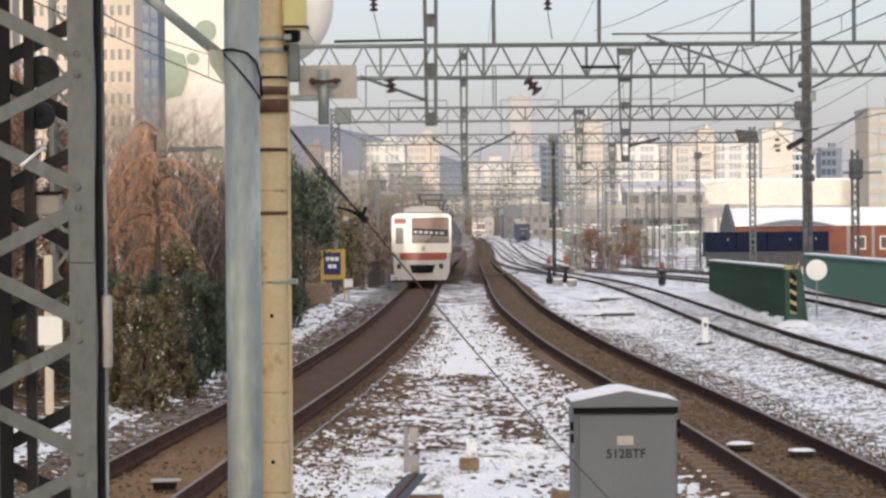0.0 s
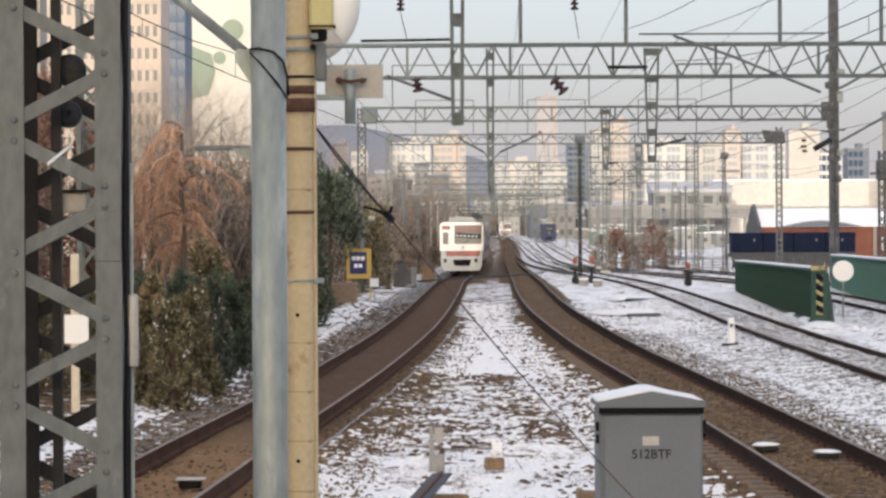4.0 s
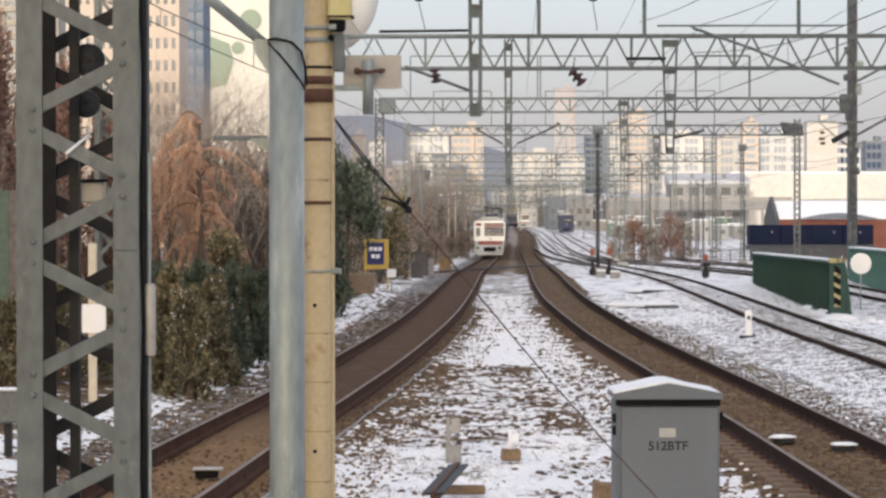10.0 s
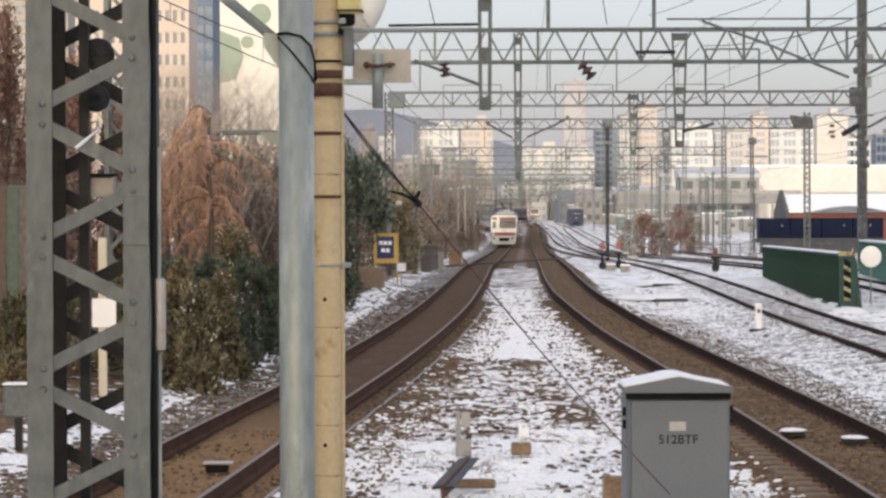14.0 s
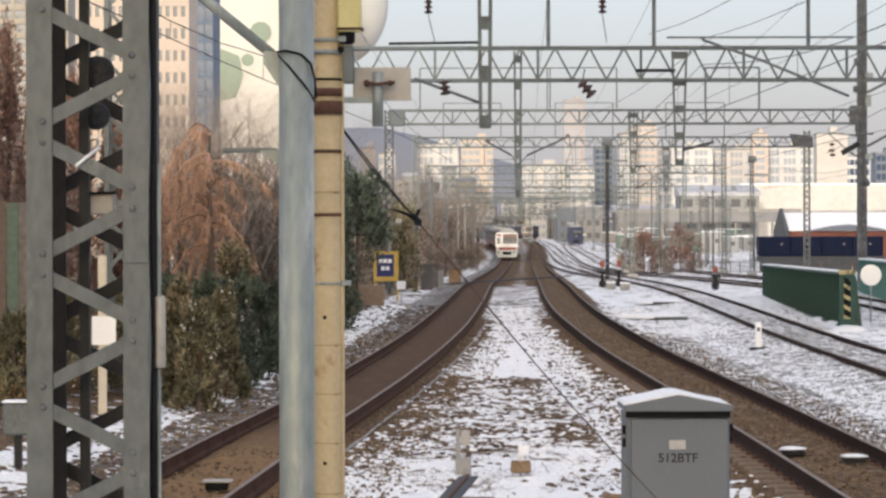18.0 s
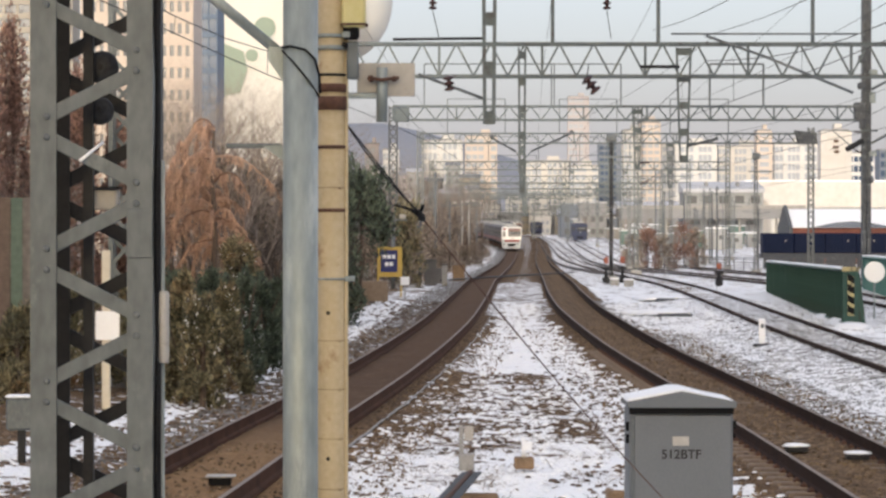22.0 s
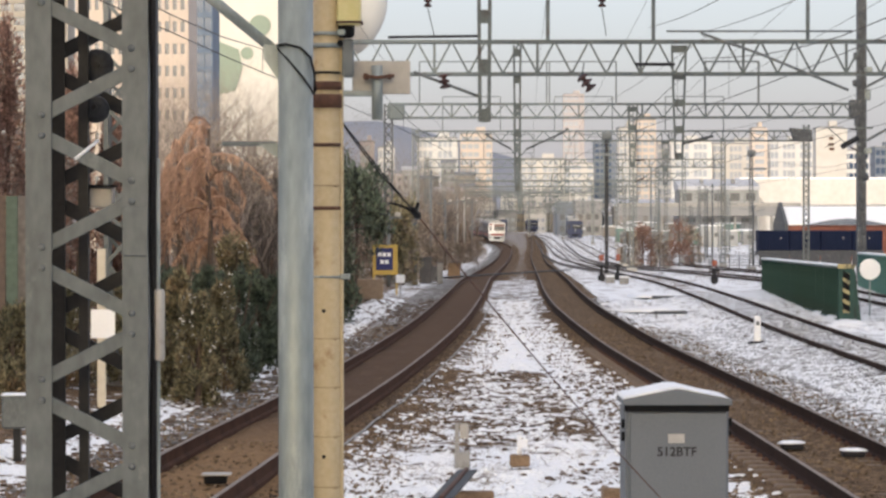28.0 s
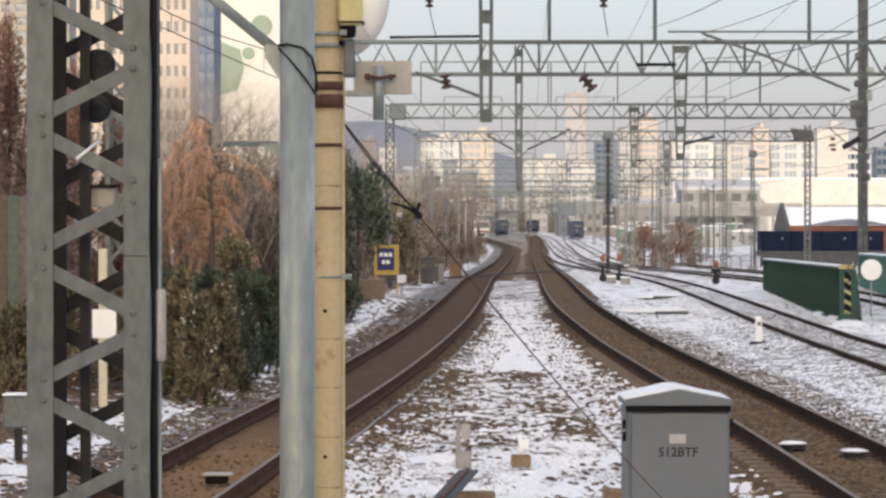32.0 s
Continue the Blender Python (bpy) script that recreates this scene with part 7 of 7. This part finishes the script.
T_DULL = material("dull_red_tint", ((0.19, 0.105, 0.09), (0.25, 0.145, 0.125)), 0.5, 0, 1, 20, 0.02, 0.002)
T_ROOF = material("train_roof_grey", ((0.32, 0.32, 0.3), (0.42, 0.42, 0.4)), 0.6, 0, 0.8, 20, 0.05, 0.002)
T_GLASS = glass("train_glass", (0.05, 0.05, 0.05), 0.12)
T_SHADE = material("window_blind_grey", ((0.15, 0.138, 0.125), (0.22, 0.205, 0.19)), 0.5, 0, 1, 20, 0.02, 0.002)
T_BLUE = material("train_navy_paint", ((0.014, 0.022, 0.06), (0.024, 0.036, 0.09)), 0.6, 0, 0.8, 20, 0.03, 0.002)
LED = material("black_display", ((0.012, 0.014, 0.014), (0.022, 0.026, 0.025)), 0.6, 0, 2, 20, 0.0)


def body_ring(w, z0, z1, r=0.35, low=0.0):
    """Outline of a car body: upright sides and rounded shoulders."""
    h = w / 2
    pts = [(-h + low, z0), (h - low, z0), (h, z0 + 0.35)]
    for k in range(6):
        a = math.radians(90 * k / 5)
        pts.append((h - r + r * math.cos(a), z1 - r * 0.55 + r * 0.55 * math.sin(a)))
    for k in range(6):
        a = math.radians(90 + 90 * k / 5)
        pts.append((-h + r + r * math.cos(a), z1 - r * 0.55 + r * 0.55 * math.sin(a)))
    pts.append((-h, z0 + 0.35))
    return pts


def train_car(name, label, white, red, cab, grey=None, blind=None):
    """A car 19.5 m long from its tail at y = 0; cab: the driver's end at the tail."""
    c = thing(name, 0, 0, 0, label, "train car", "cars of the train")
    grey, blind = grey or T_GREY, blind or T_SHADE
    L = 19.5
    part("body", Geo().prism(body_ring(3.04, 0.95, 3.62), 0.12 if cab else 0.25, L - 0.25, "y"), T_SIDE_SHADE if grey is T_GREY else white, c, "dark-toned body sides, shade put into the colour")
    part("roof", Geo().prism([(-1.3, 3.55), (1.3, 3.55), (1.05, 3.72), (-1.05, 3.72)], 0.4, L - 0.4, "y"), T_SIDE_SHADE, c)
    for y in (4.5, 14.5):
        part("air_conditioner", Geo().prism([(-1.0, 3.66), (1.0, 3.66), (0.95, 3.86), (0.8, 4.0), (0.55, 4.06), (-0.55, 4.06), (-0.8, 4.0), (-0.95, 3.86)], y - 1.6, y + 1.6, "y"), T_ROOF, c, "grey roof air conditioner")
    for s in (-1, 1):
        part("side_stripe", Geo().box(s * 1.522, L / 2, 1.35, 0.012, L - 0.6, 0.5), red, c, "red side stripe")
        door = None
        for k in range(4):
            y = 2.4 + k * 4.9
            d = part("door", Geo().box(s * 1.524, y, 2.05, 0.014, 1.3, 1.9), T_SIDE_SHADE, c)
            part("door_pane", Geo().box(s * 1.533, y, 2.45, 0.01, 0.9, 0.75), T_GLASS, d)
            if k < 3:
                part("window", Geo().box(s * 1.524, y + 2.45, 2.4, 0.016, 2.4, 0.85), T_GLASS, c)
    for y in (2.9, 16.6):
        bogie = part("bogie", Geo().box(0, y, 0.55, 2.3, 3.0, 0.4, 0.08), BLACK, c)
        for dy in (-1.05, 1.05):
            for s in (-1, 1):
                part("wheel", Geo().tube([(s * 0.69, y + dy, 0.43), (s * 0.82, y + dy, 0.43)], 0.43, 18), RUST, bogie)
    part("underframe", Geo().box(0, L / 2, 0.72, 2.5, 9, 0.5, 0.06), BLACK, c, "dark equipment boxes under the floor")
    if cab:
        mask = part("front_mask", Geo().prism([(p[0], p[1]) for p in body_ring(3.06, 1.64, 3.66, 0.42)], -0.02, 0.14, "y"), white, c, "white front mask with rounded shoulders")
        part("red_panel", Geo().box(-1.08, -0.035, 3.27, 0.58, 0.03, 0.27, 0.02), red, mask, "red panel")
        part("door_window", Geo().box(-1.12, -0.035, 2.52, 0.4, 0.03, 0.82, 0.03), blind, mask, "narrow grey door window")
        ws = part("windscreen", Geo().box(0.46, -0.03, 2.78, 1.92, 0.04, 1.3, 0.06), blind, mask, "wide grey windscreen")
        part("sun_blind", Geo().box(0.46, -0.052, 3.16, 1.84, 0.012, 0.46, 0.03), T_DULL if grey is T_GREY else grey, ws, "dull red sun blind behind the glass")
        display = part("display", Geo().bar((-0.44, -0.058, 2.74), (1.36, -0.058, 2.64), 0.34, 0.016), LED, ws, "dark display panel")
        for k in range(6):
            part("letter_bar", Geo().box(-0.3 + k * 0.27, -0.07, 2.71 - k * 0.015, 0.17, 0.006, 0.13), T_GREY, display)
        part("wiper", Geo().bar((0.2, -0.06, 2.15), (0.75, -0.06, 2.6), 0.03, 0.02), BLACK, ws)
        part("emblem", Geo().box(0.1, -0.03, 1.85, 0.2, 0.02, 0.26, 0.03), T_GREY, mask)
        part("red_band", Geo().prism([(-1.02, 1.26), (1.2, 1.26), (1.3, 1.66), (-1.1, 1.66)], -0.015, 0.13, "y"), red, c, "red band below the mask")
        for sx in (-1.28, 1.38):
            part("lamp_panel", Geo().box(sx, 0.03, 1.46, 0.34 if sx < 0 else 0.2, 0.06, 0.36, 0.03), grey, c, "lamp panel")
        part("skirt", Geo().prism([(-1.25, 0.24), (1.25, 0.24), (1.42, 0.6), (1.46, 1.3), (-1.46, 1.3), (-1.42, 0.6)], 0.0, 0.5, "y"), T_SKIRT if grey is T_GREY else grey, c, "front skirt")
        # flat plate: the recess is only its shade, put on as black
        part("coupler_recess", Geo().prism([(-0.62, 1.02), (-0.5, 0.6), (0.55, 0.6), (0.7, 1.02)], -0.02, 0.02, "y"), BLACK, c, "black plate for the dark of the coupler recess")
        part("coupler", Geo().box(0.02, -0.15, 0.8, 0.4, 0.5, 0.3, 0.05), BLACK, c)
        for x in (-1.15, 1.0):
            part("tail_lamp", Geo().box(x, -0.03, 0.95, 0.22, 0.05, 0.26, 0.03), LED, c)
    return c


def pantograph(car):
    g = Geo()
    for s in (-1, 1):
        g.tube([(s * 0.7, 8.6, 3.9), (s * 0.5, 9.9, 4.6), (s * 0.75, 8.9, 5.15)], 0.035, 6)
    g.box(0, 8.9, 5.17, 1.6, 0.25, 0.06)
    g.box(0, 9.2, 3.85, 1.6, 1.8, 0.1)
    part("pantograph", g, MAST_DARK, car, "raised dark pantograph")


tail = train_car("train_car", "white and red tail car of a departing commuter train", T_WHITE, T_RED, True)
middle = train_car("train_car", "white and red commuter train car with a pantograph", T_WHITE, T_RED, False)
pantograph(middle)
cars = [tail, middle] + [copy_thing(middle, pose(0, 200 + 20 * k, 0)) for k in range(5)]
far_tail = copy_thing(tail, pose(0, 620, 0))
tagged(far_tail, "white and red tail car of a far departing train", "train car", "cars of the far train")
far_cars = [far_tail] + [copy_thing(middle, pose(0, 640 + 20 * k, 0)) for k in range(3)]
for o in far_cars[1:]:
    tagged(o, "white and red car of a far departing train", "train car", "cars of the far train")
parked = train_car("train_car", "navy blue locomotive parked on a far yard track", T_BLUE, T_BLUE, True, T_BLUE, T_GLASS)
tagged(parked, group="parked vehicles")


def car_pose(line, y):
    """A car on a line with its tail at y: it follows the chord between its ends."""
    a, b = Vector((*on_line(line, y), rail_z(y))), Vector((*on_line(line, y + 19.0), rail_z(y + 19.0)))
    d = b - a
    return pose(a.x, a.y, a.z, math.degrees(math.atan2(d.z, Vector((d.x, d.y)).length)), 0, -math.degrees(math.atan2(d.x, d.y)))


parked.matrix_basis = pose(26.422, 515, 1.077, 0, 0, -2)
# this navy copy stands in for the far train once in shade
far_train_in_shade = copy_thing(parked, pose(26.075, 745, 2.125, 0, 0, 0))
parked_too = copy_thing(parked, pose(13.226, 585, 1.632, 0, 0, -1))


LEAVING_LINE = [k for k in RIGHT_LINE if k[0] < 600] + [(620, 21.43), (700, 24.196), (745, 22.998), (790, 19.407), (860, 12.339), (1000, -5.217)]


def motions():
    # the commuter train runs away from the camera, car by car along the left track
    for k, car in enumerate(cars):
        walk(car, [(t, car_pose(LEFT_LINE, 133 + 12.35 * t + 20 * k)) for t in range(0, 33)])
    # another train, far off, leaves by the right track and swings away to the left
    for k, car in enumerate(far_cars):
        walk(car, [(t, car_pose(LEAVING_LINE, (620 + 5 * t if t < 15 else 695 + 11 * (t - 15)) + 20 * k)) for t in range(0, 33)])


motions()
